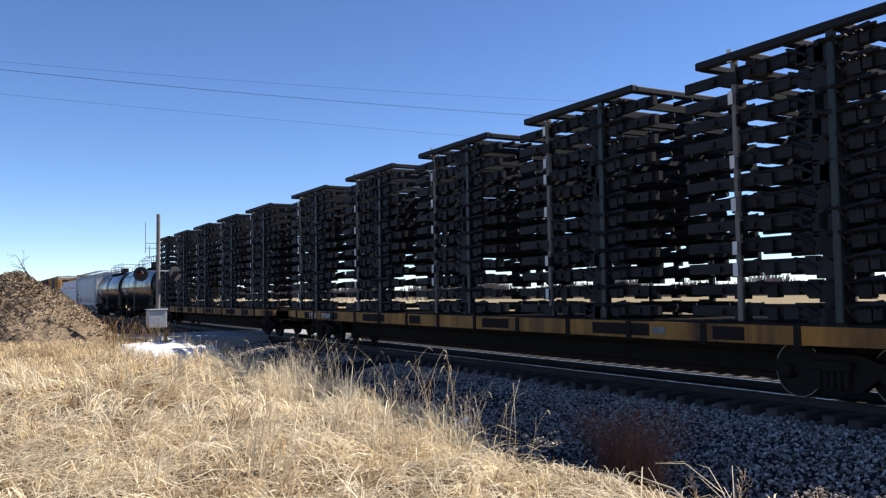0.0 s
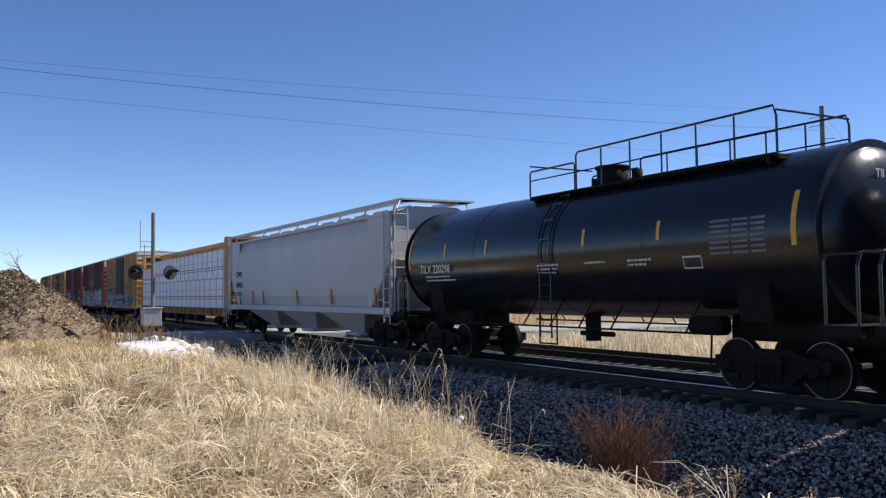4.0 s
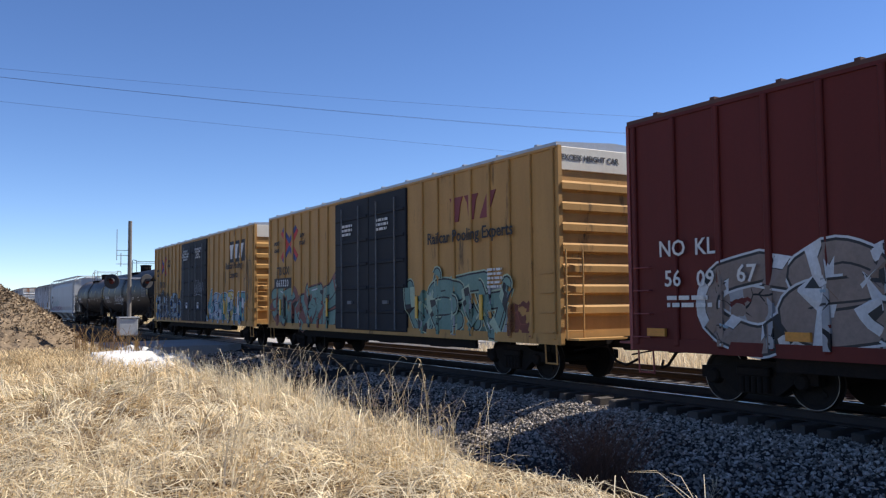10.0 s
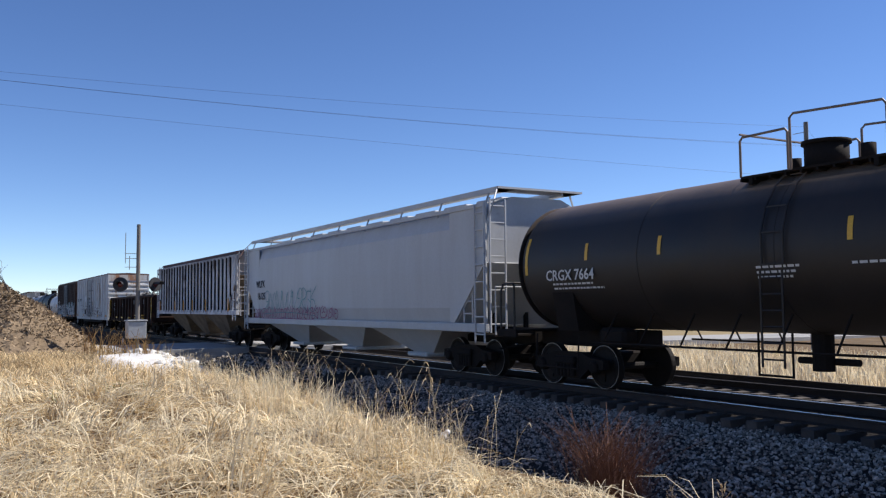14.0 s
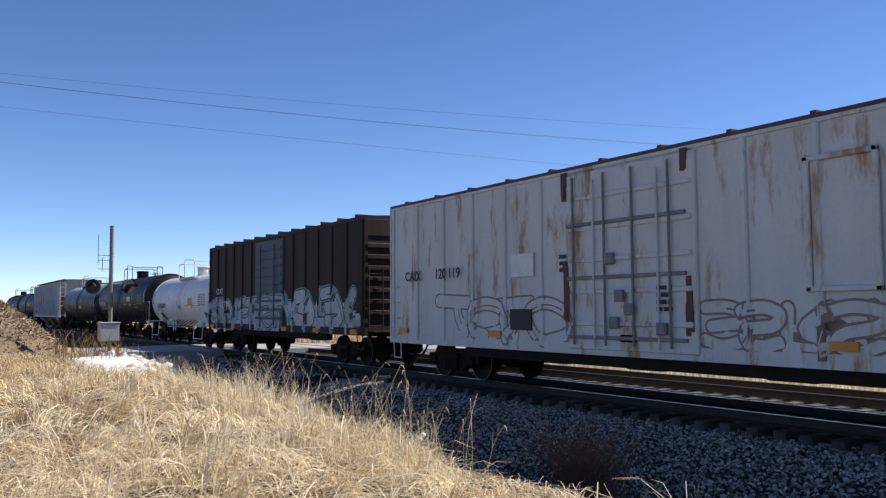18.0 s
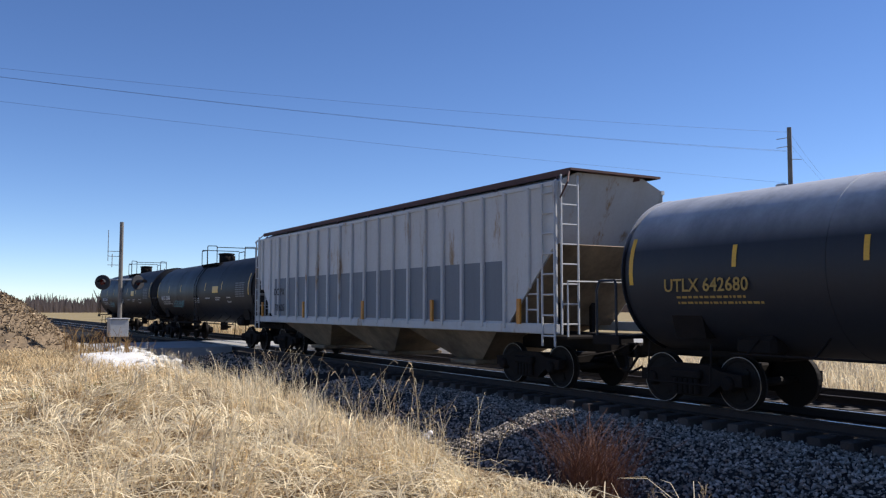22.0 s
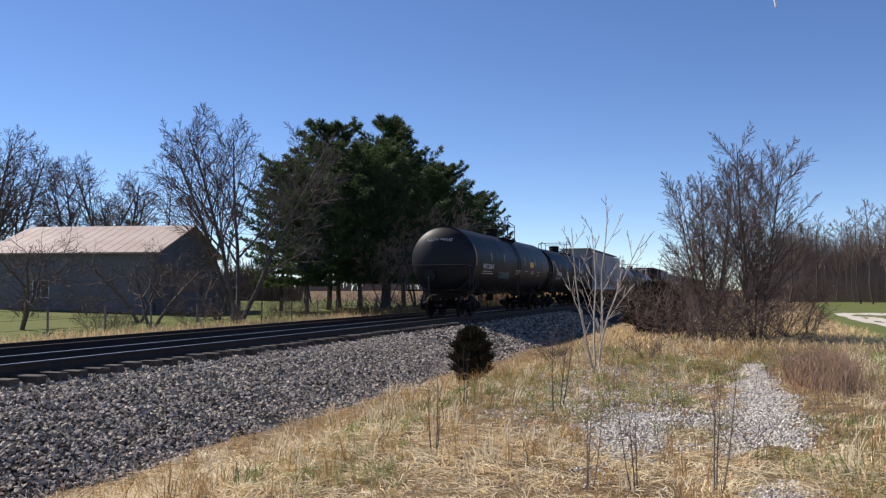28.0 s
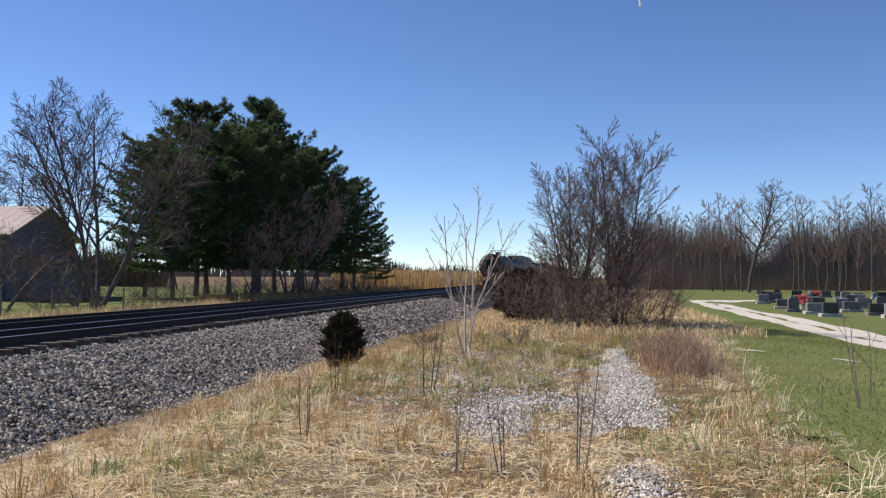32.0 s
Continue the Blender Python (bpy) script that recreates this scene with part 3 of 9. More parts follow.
for i in range(len(bed_xs) - 1):
    for j in range(w - 1):
        faces.append((i * w + j, (i + 1) * w + j, (i + 1) * w + j + 1, i * w + j + 1))
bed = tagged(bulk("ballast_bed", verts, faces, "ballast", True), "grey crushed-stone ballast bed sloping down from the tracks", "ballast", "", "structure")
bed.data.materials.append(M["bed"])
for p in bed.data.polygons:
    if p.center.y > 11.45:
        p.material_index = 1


def rail(y, z, name, label):
    prof = ((-0.07, -0.18), (0.07, -0.18), (0.07, -0.165), (0.012, -0.14), (0.012, -0.045), (0.036, -0.035), (0.036, -0.004),
            (-0.036, -0.004), (-0.036, -0.035), (-0.012, -0.045), (-0.012, -0.14), (-0.07, -0.165))
    bm = prism(bmesh.new(), [(y + a, z + b) for a, b in prof], -2400, 2400)
    me = bpy.data.meshes.new("rail")
    bm.to_mesh(me)
    bm.free()
    me.materials.append(M["rail"])
    ob = tagged(new("rail", me), label, "rail", "rails", "structure")
    top = bmesh.new()
    prism(top, [(y - 0.034, z - 0.004), (y + 0.034, z - 0.004), (y + 0.028, z), (y - 0.028, z)], -2400, 2400)
    part("running_surface", top, "railtop" if z >= 0 else "rail", ob, "polished strip on the rail head" if z >= 0 else "dull rail head")
    return ob


rail(NEAR_RAIL, 0.0, "rail", "steel rail with a bright worn head on dark ties")
rail(NEAR_RAIL + GAUGE, 0.0, "rail", "steel rail with a bright worn head on dark ties")
rail(TRACK_2 - GAUGE / 2, -0.06, "rail", "rusty steel rail of the second track")
rail(TRACK_2 + GAUGE / 2, -0.06, "rail", "rusty steel rail of the second track")

# the road that crosses the tracks on the level, its apron and the white stone heap beside it
bm = bmesh.new()
for y0, y1, z0, z1 in ((-40, 7, -0.12, -0.05), (7, 11.98, -0.05, -0.012), (12.2, 13.45, -0.012, -0.012), (13.63, 16.1, -0.012, -0.07), (16.3, 17.5, -0.07, -0.07),
                       (17.7, 23, -0.07, -0.3), (23, 60, -0.3, -0.62), (60, 300, -0.62, -0.6)):
    a, b = (-46.5, -38.5) if y1 < 11 else (-45.5, -38.5)
    v = [bm.verts.new(p) for p in ((a, y0, z0), (b, y0, z0), (b, y1, z1), (a, y1, z1), (a, y0, -1.4), (b, y0, -1.4), (b, y1, -1.4), (a, y1, -1.4))]
    for f in ((0, 1, 2, 3), (4, 5, 1, 0), (5, 6, 2, 1), (6, 7, 3, 2), (7, 4, 0, 3)):
        bm.faces.new([v[i] for i in f])
me = bpy.data.meshes.new("road")
bm.to_mesh(me)
bm.free()
me.materials.append(M["asphalt"])
tagged(new("road", me), "pale country road crossing the tracks on the level", "road", "", "structure")

# ---------------------------------------------------------------- railway cars
SPEED = 17.8
WHEEL_R = 0.457
CARS, WHEELS = [], ([], [])


def make_wheelset():
    """An axle with two wheels, turning about its own y axis, and bright rims on the wheels."""
    bm = bmesh.new()
    lathe(bm, ((-1.05, 0.08), (1.05, 0.08)), "y", 10)
    for s in (-1, 1):
        b = bmesh.new()
        lathe(b, ((-0.787 * s, 0.1), (-0.78 * s, WHEEL_R - 0.09), (-0.80 * s, WHEEL_R - 0.06), (-0.80 * s, WHEEL_R), (-0.69 * s, WHEEL_R), (-0.685 * s, WHEEL_R + 0.025),
                  (-0.66 * s, WHEEL_R + 0.02), (-0.67 * s, 0.12)), "y", 28)
        merge(bm, b)
    for a in (0.4, 2.5, 4.6):
        for s in (-1, 1):
            box(bm, -0.05, 0.05, s * 0.80 - 0.012, s * 0.80 + 0.012, 0.14, 0.3, pose(0, 0, 0, 0, math.degrees(a), 0))
    rim, n, body = bm, 40, len(bm.faces)
    for s in (-1, 1):
        a = [[rim.verts.new((r * math.cos(2 * math.pi * j / n), s * 0.806, r * math.sin(2 * math.pi * j / n))) for j in range(n)] for r in (WHEEL_R - 0.014, WHEEL_R)]
        for j in range(n):
            rim.faces.new((a[0][j], a[0][(j + 1) % n], a[1][(j + 1) % n], a[1][j])).material_index = 1
    me = bpy.data.meshes.new("wheelset")
    bm.to_mesh(me)
    bm.free()
    me.materials.append(M["wheel"])
    me.materials.append(M["tread"])
    return me


def make_truck():
    """Meshes of a three-piece freight truck: bolster, side frame with springs, brake beam."""
    bol = bmesh.new()
    rounded(bol, -0.22, 0.22, -1.0, 1.0, 0.42, 0.72, 0.04)
    tube(bol, ((0, 0, 0.5), (0, 0, 0.86)), 0.2, 12)
    for x in (-0.45, 0.45):
        box(bol, x - 0.04, x + 0.04, -0.9, 0.9, 0.34, 0.42)
    side = bmesh.new()
    out = ((-1.17, 0.42), (-1.17, 0.62), (-0.72, 0.66), (-0.45, 0.76), (0.45, 0.76), (0.72, 0.66), (1.17, 0.62), (1.17, 0.42), (0.72, 0.42), (0.42, 0.2), (-0.42, 0.2), (-0.72, 0.42))
    plate(side, out, -0.09, 0.09)
    for x in (-0.24, -0.12, 0.0, 0.12, 0.24):
        tube(side, ((x, -0.14, 0.24), (x, -0.14, 0.5)), 0.055, 8)
    rounded(side, -0.34, 0.34, -0.2, 0.0, 0.5, 0.66, 0.03)
    for x in (-0.89, 0.89):
        lathe(side, ((-0.16, 0.1), (-0.13, 0.13), (0.0, 0.15)), "y", 12, (x, 0, 0.46))
    out = []
    for name, b in (("truck", bol), ("side_frame", side)):
        me = bpy.data.meshes.new(name)
        b.to_mesh(me)
        b.free()
        me.materials.append(M["iron"])
        out.append(me)
    return out


WHEELSET = make_wheelset()
TRUCK, SIDE_FRAME = make_truck()


def trucks(car, at):
    for x in at:
        t = shared("truck", TRUCK, car, pose(x, 0, 0))
        for s in (-1, 1):
            shared("side_frame", SIDE_FRAME, t, pose(0, s * 0.99, 0, 0, 0, 0 if s < 0 else 180))
        for i, dx in enumerate((-0.89, 0.89)):
            w = shared("wheelset", WHEELSET, t, pose(dx, 0, WHEEL_R))
            WHEELS[i].append(w)
    return car


def coupler(car, x, s, mat="iron"):
    """Draft gear, knuckle, air hose and cut lever at an end."""
    bm = bmesh.new()
    rounded(bm, min(x, x + s * 0.35), max(x, x + s * 0.35), -0.11, 0.11, 0.76, 0.98, 0.03)
    rounded(bm, min(x + s * 0.3, x + s * 0.62), max(x + s * 0.3, x + s * 0.62), -0.17, 0.15, 0.72, 1.02, 0.05)
    tube(bm, ((x + s * 0.1, -0.35, 0.8), (x + s * 0.35, -0.36, 0.5), (x + s * 0.6, -0.3, 0.42), (x + s * 0.75, -0.1, 0.55)), 0.03, 6)
    tube(bm, ((x + s * 0.25, -1.4, 0.75), (x + s * 0.25, -0.4, 0.85), (x + s * 0.4, -0.1, 1.0)), 0.016, 5)
    part("coupler", bm, mat, car, "rusty knuckle coupler with air hose")


def ladder(bm, x, y, z0, z1, n, along="x", w=0.45, r=0.016):
    d = Vector((w / 2, 0, 0)) if along == "x" else Vector((0, w / 2, 0))
    c = Vector((x, y, 0))
    for s in (-1, 1):
        tube(bm, (c + s * d + Vector((0, 0, z0)), c + s * d + Vector((0, 0, z1))), r * 1.3, 5)
    for i in range(n):
        z = z0 + (z1 - z0) * (i + 0.5) / n
        tube(bm, (c - d + Vector((0, 0, z)), c + d + Vector((0, 0, z))), r, 5)
    return bm


def new_car(name, front, rear, label, category, group=""):
    """An Empty on the rails at the middle of a car whose body ends are at front and rear along the line at the start."""
    car = base(name, label, category, group)
    mid = (front + rear) / 2
    CARS.append((car, mid))
    return car, (front - rear) / 2


def spray(name, fills, ink, seed, z0, z1, x0, x1):
    """Spray paint: bubble forms in several colours with drawn edges, ragged at the rim and worn through in spots."""
    m = bpy.data.materials.new("spray_" + name)
    m.use_nodes = True
    n, k = m.node_tree.nodes, m.node_tree.links
    bsdf = n["Principled BSDF"]
    bsdf.inputs["Roughness"].default_value, bsdf.inputs["Specular IOR Level"].default_value = 0.6, 0.25

    def calc(op, a, b=None):
        q = n.new("ShaderNodeMath")
        q.operation = op
        for i, v in enumerate((a, b)):
            if v is None:
                continue
            if isinstance(v, (int, float)):
                q.inputs[i].default_value = v
            else:
                k.new(v, q.inputs[i])
        return q.outputs[0]

    def noisy(src, scale, detail=3):
        t = n.new("ShaderNodeTexNoise")
        t.inputs["Scale"].default_value, t.inputs["Detail"].default_value = scale, detail
        k.new(src, t.inputs["Vector"])
        return t

    place = n.new("ShaderNodeTexCoord")
    flat = n.new("ShaderNodeMapping")
    flat.inputs["Scale"].default_value = (1, 0, 1)
    flat.inputs["Location"].default_value = (seed * 3.7, seed, seed * 1.9)
    k.new(place.outputs["Object"], flat.inputs[0])
    bend = noisy(flat.outputs[0], 1.1, 2)
    mixv = n.new("ShaderNodeMix")
    mixv.data_type = "VECTOR"
    mixv.inputs[0].default_value = 0.42
    k.new(flat.outputs[0], mixv.inputs[4])
    k.new(bend.outputs["Color"], mixv.inputs[5])
    scaled = n.new("ShaderNodeMapping")
    scaled.inputs["Scale"].default_value = (2.6, 1, 1.25)
    k.new(mixv.outputs[1], scaled.inputs[0])
    cells, edges = n.new("ShaderNodeTexVoronoi"), n.new("ShaderNodeTexVoronoi")
    edges.feature = "DISTANCE_TO_EDGE"
    for v, q in ((cells, 1.0), (edges, 1.0)):
        v.inputs["Scale"].default_value, v.inputs["Randomness"].default_value = q, 0.85
        k.new(scaled.outputs[0], v.inputs["Vector"])
    split = n.new("ShaderNodeSeparateColor")
    k.new(cells.outputs["Color"], split.inputs[0])
    ramp = n.new("ShaderNodeValToRGB")
    ramp.color_ramp.interpolation = "CONSTANT"
    cols = [SPRAYS[f] for f in fills]
    for i, c in enumerate(cols):
        e = ramp.color_ramp.elements[i] if i < 2 else ramp.color_ramp.elements.new(i / len(cols))
        e.position, e.color = i / len(cols), (*c, 1)
    if len(cols) == 1:
        ramp.color_ramp.elements[1].position, ramp.color_ramp.elements[1].color = 0.6, (*(q * 0.7 for q in cols[0]), 1)
    k.new(split.outputs[0], ramp.inputs[0])
    shade = noisy(flat.outputs[0], 5, 4)
    soft = n.new("ShaderNodeMix")
    soft.data_type, soft.blend_type = "RGBA", "MULTIPLY"
    soft.inputs[0].default_value = 0.75
    k.new(ramp.outputs[0], soft.inputs[6])
    k.new(shade.outputs[0], soft.inputs[7])
    lift = n.new("ShaderNodeMix")
    lift.data_type, lift.blend_type = "RGBA", "ADD"
    lift.inputs[0].default_value = 0.35
    k.new(soft.outputs[2], lift.inputs[6])
    k.new(ramp.outputs[0], lift.inputs[7])
    inner, fine = n.new("ShaderNodeTexVoronoi"), n.new("ShaderNodeMapping")
    inner.feature = "DISTANCE_TO_EDGE"
    fine.inputs["Scale"].default_value, fine.inputs["Rotation"].default_value = (3.4, 1, 4.4), (0, 0.5, 0)
    k.new(mixv.outputs[1], fine.inputs[0])
    k.new(fine.outputs[0], inner.inputs["Vector"])
    inner.inputs["Scale"].default_value = 1.0
    gate = noisy(flat.outputs[0], 2.2, 1)
    thick = calc("MULTIPLY", calc("SUBTRACT", gate.outputs[0], 0.36), 0.32)
    line = calc("LESS_THAN", inner.outputs["Distance"], calc("MULTIPLY", thick, 0.45))
    coat = n.new("ShaderNodeMix")
    coat.data_type = "RGBA"
    k.new(line, coat.inputs[0])
    k.new(lift.outputs[2], coat.inputs[6])
    coat.inputs[7].default_value = (*SPRAYS[ink], 1)
    k.new(coat.outputs[2], bsdf.inputs["Base Color"])
    pos = n.new("ShaderNodeSeparateXYZ")
    k.new(place.outputs["Object"], pos.inputs[0])
    rim = noisy(flat.outputs[0], 1.3, 3)
    top = calc("SUBTRACT", z1 + 0.28, calc("MULTIPLY", rim.outputs[0], 0.9))
    keep = calc("LESS_THAN", pos.outputs[2], top)
    worn = noisy(flat.outputs[0], 2.6, 8)
    keep = calc("MULTIPLY", keep, calc("LESS_THAN", worn.outputs[0], 0.6))
    side = calc("SUBTRACT", (x1 - x0) / 2 + 0.1, calc("MULTIPLY", rim.outputs[0], 0.7))
    keep = calc("MULTIPLY", keep, calc("LESS_THAN", calc("ABSOLUTE", calc("SUBTRACT", pos.outputs[0], (x0 + x1) / 2)), side))
    clear, both = n.new("ShaderNodeBsdfTransparent"), n.new("ShaderNodeMixShader")
    k.new(keep, both.inputs[0])
    k.new(clear.outputs[0], both.inputs[1])
    k.new(bsdf.outputs[0], both.inputs[2])
    k.new(both.outputs[0], n["Material Output"].inputs["Surface"])
    return m


SPRAYS = {"g_white": (0.55, 0.56, 0.58), "g_teal": (0.10, 0.26, 0.28), "g_blue": (0.05, 0.11, 0.24), "g_black": (0.014, 0.014, 0.017), "g_green": (0.14, 0.24, 0.19),
          "g_yellow": (0.45, 0.36, 0.10), "g_pink": (0.30, 0.07, 0.13), "g_grey": (0.32, 0.33, 0.35), "g_taupe": (0.24, 0.185, 0.16), "g_sky": (0.28, 0.38, 0.45), "g_purple": (0.17, 0.08, 0.24), "g_silver": (0.46, 0.46, 0.47), "g_rust": (0.24, 0.075, 0.05), "g_moss": (0.11, 0.17, 0.13), "g_navy": (0.02, 0.035, 0.08), "g_clay": (0.20, 0.13, 0.10)}
PROFILE = {}


def side_depth(car, x0, x1):
    """How far a car's side stands out, by place along it: posts and doors stand proud of the sheet."""
    proud = [(a, b, d) for a, b, d in PROFILE.get(car.name, ()) if b > x0 and a < x1]
    return proud, lambda x: max([d for a, b, d in proud if a <= x <= b] + [1.584])


def graffiti(car, x0, x1, z0, z1, fills, ink, seed):
    """A painted ground that follows the car's side over its posts and doors."""
    proud, depth = side_depth(car, x0, x1)
    cuts = sorted({x0, x1} | {min(max(q, x0), x1) for a, b, _ in proud for q in (a, b)})
    line_pts = []
    for a, b in zip(cuts, cuts[1:]):
        d = depth((a + b) / 2)
        line_pts += [(a, -d), (b, -d)]
    bm = bmesh.new()
    rows = [(bm.verts.new((px, py, z0)), bm.verts.new((px, py, z1 + 0.1))) for px, py in line_pts]
    for p, q in zip(rows, rows[1:]):
        if (p[0].co - q[0].co).length > 1e-5:
            bm.faces.new((p[0], q[0], q[1], p[1]))
    key = f"spray_{seed}_{car.name}"
    M[key] = spray(str(seed), fills, ink, seed, z0, z1, x0, x1)
    part("graffiti", bm, key, car, "worn spray-painted ground colours")


def curve_through(points, k=5):
    """A smooth line through points of (x, z)."""
    p = [points[0], *points, points[-1]]
    out = []
    for a, b, c, d in zip(p, p[1:], p[2:], p[3:]):
        for j in range(k):
            t = j / k
            out.append(tuple(0.5 * (2 * b[i] + (c[i] - a[i]) * t + (2 * a[i] - 5 * b[i] + 4 * c[i] - d[i]) * t * t + (3 * b[i] - a[i] - 3 * c[i] + d[i]) * t ** 3) for i in (0, 1)))
    return out + [points[-1]]


def brush(bm, line, width, depth, lift):
    """One stroke of paint with round ends, laid on the side; each step lies a hair over the last."""
    n = len(line)
    rows = []
    for i, (x, z) in enumerate(line):
        (ax, az), (bx, bz) = line[max(i - 1, 0)], line[min(i + 1, n - 1)]
        dx, dz = bx - ax, bz - az
        size = math.hypot(dx, dz) or 1
        nx, nz = -dz / size * width / 2, dx / size * width / 2
        rows.append([bm.verts.new((x + q * nx, -depth(x + q * nx) - lift - 0.00012 * i, z + q * nz)) for q in (-1, 1)])
    for p, q in zip(rows, rows[1:]):
        bm.faces.new((p[0], q[0], q[1], p[1]))
    for (x, z), row, i in ((line[0], rows[0], 0), (line[-1], rows[-1], n - 1)):
        (px, pz), (qx, qz) = (line[1], line[0]) if i == 0 else (line[-2], line[-1])
        way = math.atan2(qz - pz, qx - px)
        fan = [bm.verts.new((x + width / 2 * math.cos(way + t), -depth(x) - lift - 0.00012 * i - 0.00006, z + width / 2 * math.sin(way + t))) for t in (-1.57, -0.9, -0.3, 0.3, 0.9, 1.57)]
        bm.faces.new(fan)


# abstract letter forms: strokes in a unit square
FORMS = (
    (((0.1, 0.0), (0.12, 0.5), (0.2, 0.95), (0.55, 1.0), (0.85, 0.8), (0.88, 0.4), (0.9, 0.0)),),
    (((0.85, 0.85), (0.5, 1.0), (0.15, 0.8), (0.25, 0.55), (0.75, 0.45), (0.85, 0.2), (0.5, 0.0), (0.1, 0.12)),),
    (((0.5, 0.0), (0.12, 0.2), (0.1, 0.75), (0.5, 1.0), (0.88, 0.75), (0.88, 0.2), (0.5, 0.0)),),
    (((0.1, 1.0), (0.15, 0.5), (0.35, 0.02), (0.55, 0.4), (0.7, 0.02), (0.88, 0.5), (0.95, 1.05)),),
    (((0.15, 0.0), (0.14, 1.0)), ((0.14, 0.95), (0.7, 0.98), (0.8, 0.7), (0.4, 0.52), (0.9, 0.0))),
    (((0.9, 0.95), (0.4, 1.0), (0.12, 0.6), (0.15, 0.15), (0.5, 0.0), (0.9, 0.1)), ((0.2, 0.52), (0.75, 0.5))),
    (((0.05, 0.98), (0.9, 1.0)), ((0.5, 0.95), (0.45, 0.4), (0.3, 0.0))),
    (((0.1, 0.0), (0.4, 1.0), (0.55, 1.02), (0.9, 0.0)), ((0.3, 0.35), (0.7, 0.33))),
)


def lettering(car, x0, x1, z0, z1, fills, ink, halo, glint, seed, weight=0.24, tall=1.35, peak=0.0):
    """Overlapping fat spray-painted forms: each with a halo, a drawn edge, a filled body, inner lines and glints."""
    rnd = random.Random(seed)
    _, depth = side_depth(car, x0 - 0.5, x1 + 0.5)
    hh = z1 - z0
    n = max(2, round((x1 - x0) / (hh / tall)))
    w = (x1 - x0) / n
    layers = {m: bmesh.new() for m in (halo, ink, *fills, glint) if m}
    last = -1
    for i in range(n):
        form = rnd.choice([k for k in range(len(FORMS)) if k != last])
        last = form
        rise = peak * hh * rnd.choice((0, 0.3, 1.0))
        tilt, wide, low = rnd.uniform(-0.16, 0.16), w * rnd.uniform(1.0, 1.2), z0 + hh * rnd.uniform(0.02, 0.12)
        th = weight * hh * rnd.uniform(0.85, 1.15)
        lines = []
        flip, upside = rnd.random() < 0.6, rnd.random() < 0.5
        for stroke in FORMS[form]:
            stroke = [(1 - p if flip else p, 1 - q if upside else q) for p, q in stroke]
            pts = [(x0 + i * w + wide * (-0.1 + 1.2 * (p + rnd.uniform(-0.07, 0.07))) + tilt * q * hh, low + th / 2 + (hh - th * 1.1 - 0.1 * hh + rise * (p > 0.6)) * (q + rnd.uniform(-0.04, 0.04))) for p, q in stroke]
            lines.append(curve_through(pts))
        up = 0.002 + 0.0045 * (i % 2) + 0.0006 * i
        fill = fills[rnd.randrange(len(fills))]
        for mat, grow_by, d in ((halo, 0.16, 0.0), (ink, 0.085, 0.001), (fill, 0.0, 0.0022)):
            if mat:
                for j, line in enumerate(lines):
                    brush(layers[mat], line, max(th + grow_by, 0.03), depth, up + d + 0.0004 * j)
        for line in lines:
            if len(line) > 8:
                cut = rnd.randint(1, len(line) // 2)
                brush(layers[ink], [(px + 0.2 * th, pz - 0.15 * th) for px, pz in line[cut:cut + len(line) // 2]], 0.035, depth, up + 0.0034)
                if glint:
                    cut = rnd.randint(0, len(line) // 2)
                    brush(layers[glint], [(px - 0.22 * th, pz + 0.2 * th) for px, pz in line[cut:cut + 5]], 0.045, depth, up + 0.0038)
        other = fills[rnd.randrange(len(fills))]
        for _ in range(2):
            px, pz = x0 + (i + rnd.uniform(0.1, 0.9)) * w, rnd.uniform(low, low + 0.5 * hh)
            brush(layers[other], [(px, pz), (px + 0.05, pz + 0.04), (px + 0.12, pz + 0.02)], th * 0.5, depth, up + 0.0028)
    for mat, bm in layers.items():
        part("graffiti", bm, mat, car, "overlapping spray-painted letter forms", "stuff")


def scrawl(car, x0, x1, z0, z1, y, mat, seed, width=0.032):
    """A loose handwritten spray tag: a running line of loops and points with a dash under it."""
    rnd = random.Random(seed)
    bm = bmesh.new()
    hh = z1 - z0
    n = max(3, int((x1 - x0) / (0.55 * hh)))
    w = (x1 - x0) / n
    up = 0.0
    for i in range(n):
        cx, lean, flip, upside = x0 + i * w, rnd.uniform(-0.1, 0.5) * w, rnd.random() < 0.6, rnd.random() < 0.5
        shape = rnd.choice((((0.0, 0.2), (0.3, 1.0), (0.5, 0.1), (0.75, 0.8), (0.9, 0.15)), ((0.8, 0.9), (0.3, 0.8), (0.1, 0.3), (0.5, 0.0), (0.8, 0.35), (0.45, 0.5)),
                            ((0.1, 0.0), (0.2, 0.95), (0.75, 0.9), (0.6, 0.5), (0.2, 0.45), (0.9, -0.05)), ((0.0, 0.9), (0.45, 0.1), (0.85, 1.0), (0.95, 0.6))))
        shape = [(1 - p if flip else p, 1 - q if upside else q) for p, q in shape]
        pts = [(cx + w * 1.5 * p + lean * q + rnd.uniform(-0.05, 0.05) * w, z0 + hh * (q * rnd.uniform(0.8, 1.05) + 0.02)) for p, q in shape]
        up += 0.0005
        brush(bm, curve_through(pts, 4), width, lambda x: -y, 0.004 + up)
    brush(bm, curve_through([(x0 + 0.1, z0 - 0.1 * hh), ((x0 + x1) / 2, z0 - 0.02 * hh), (x1, z0 - 0.14 * hh)]), width * 0.8, lambda x: -y, 0.005 + up)
    part("scrawled_tag", bm, mat, car, "loosely sprayed tag", "stuff")


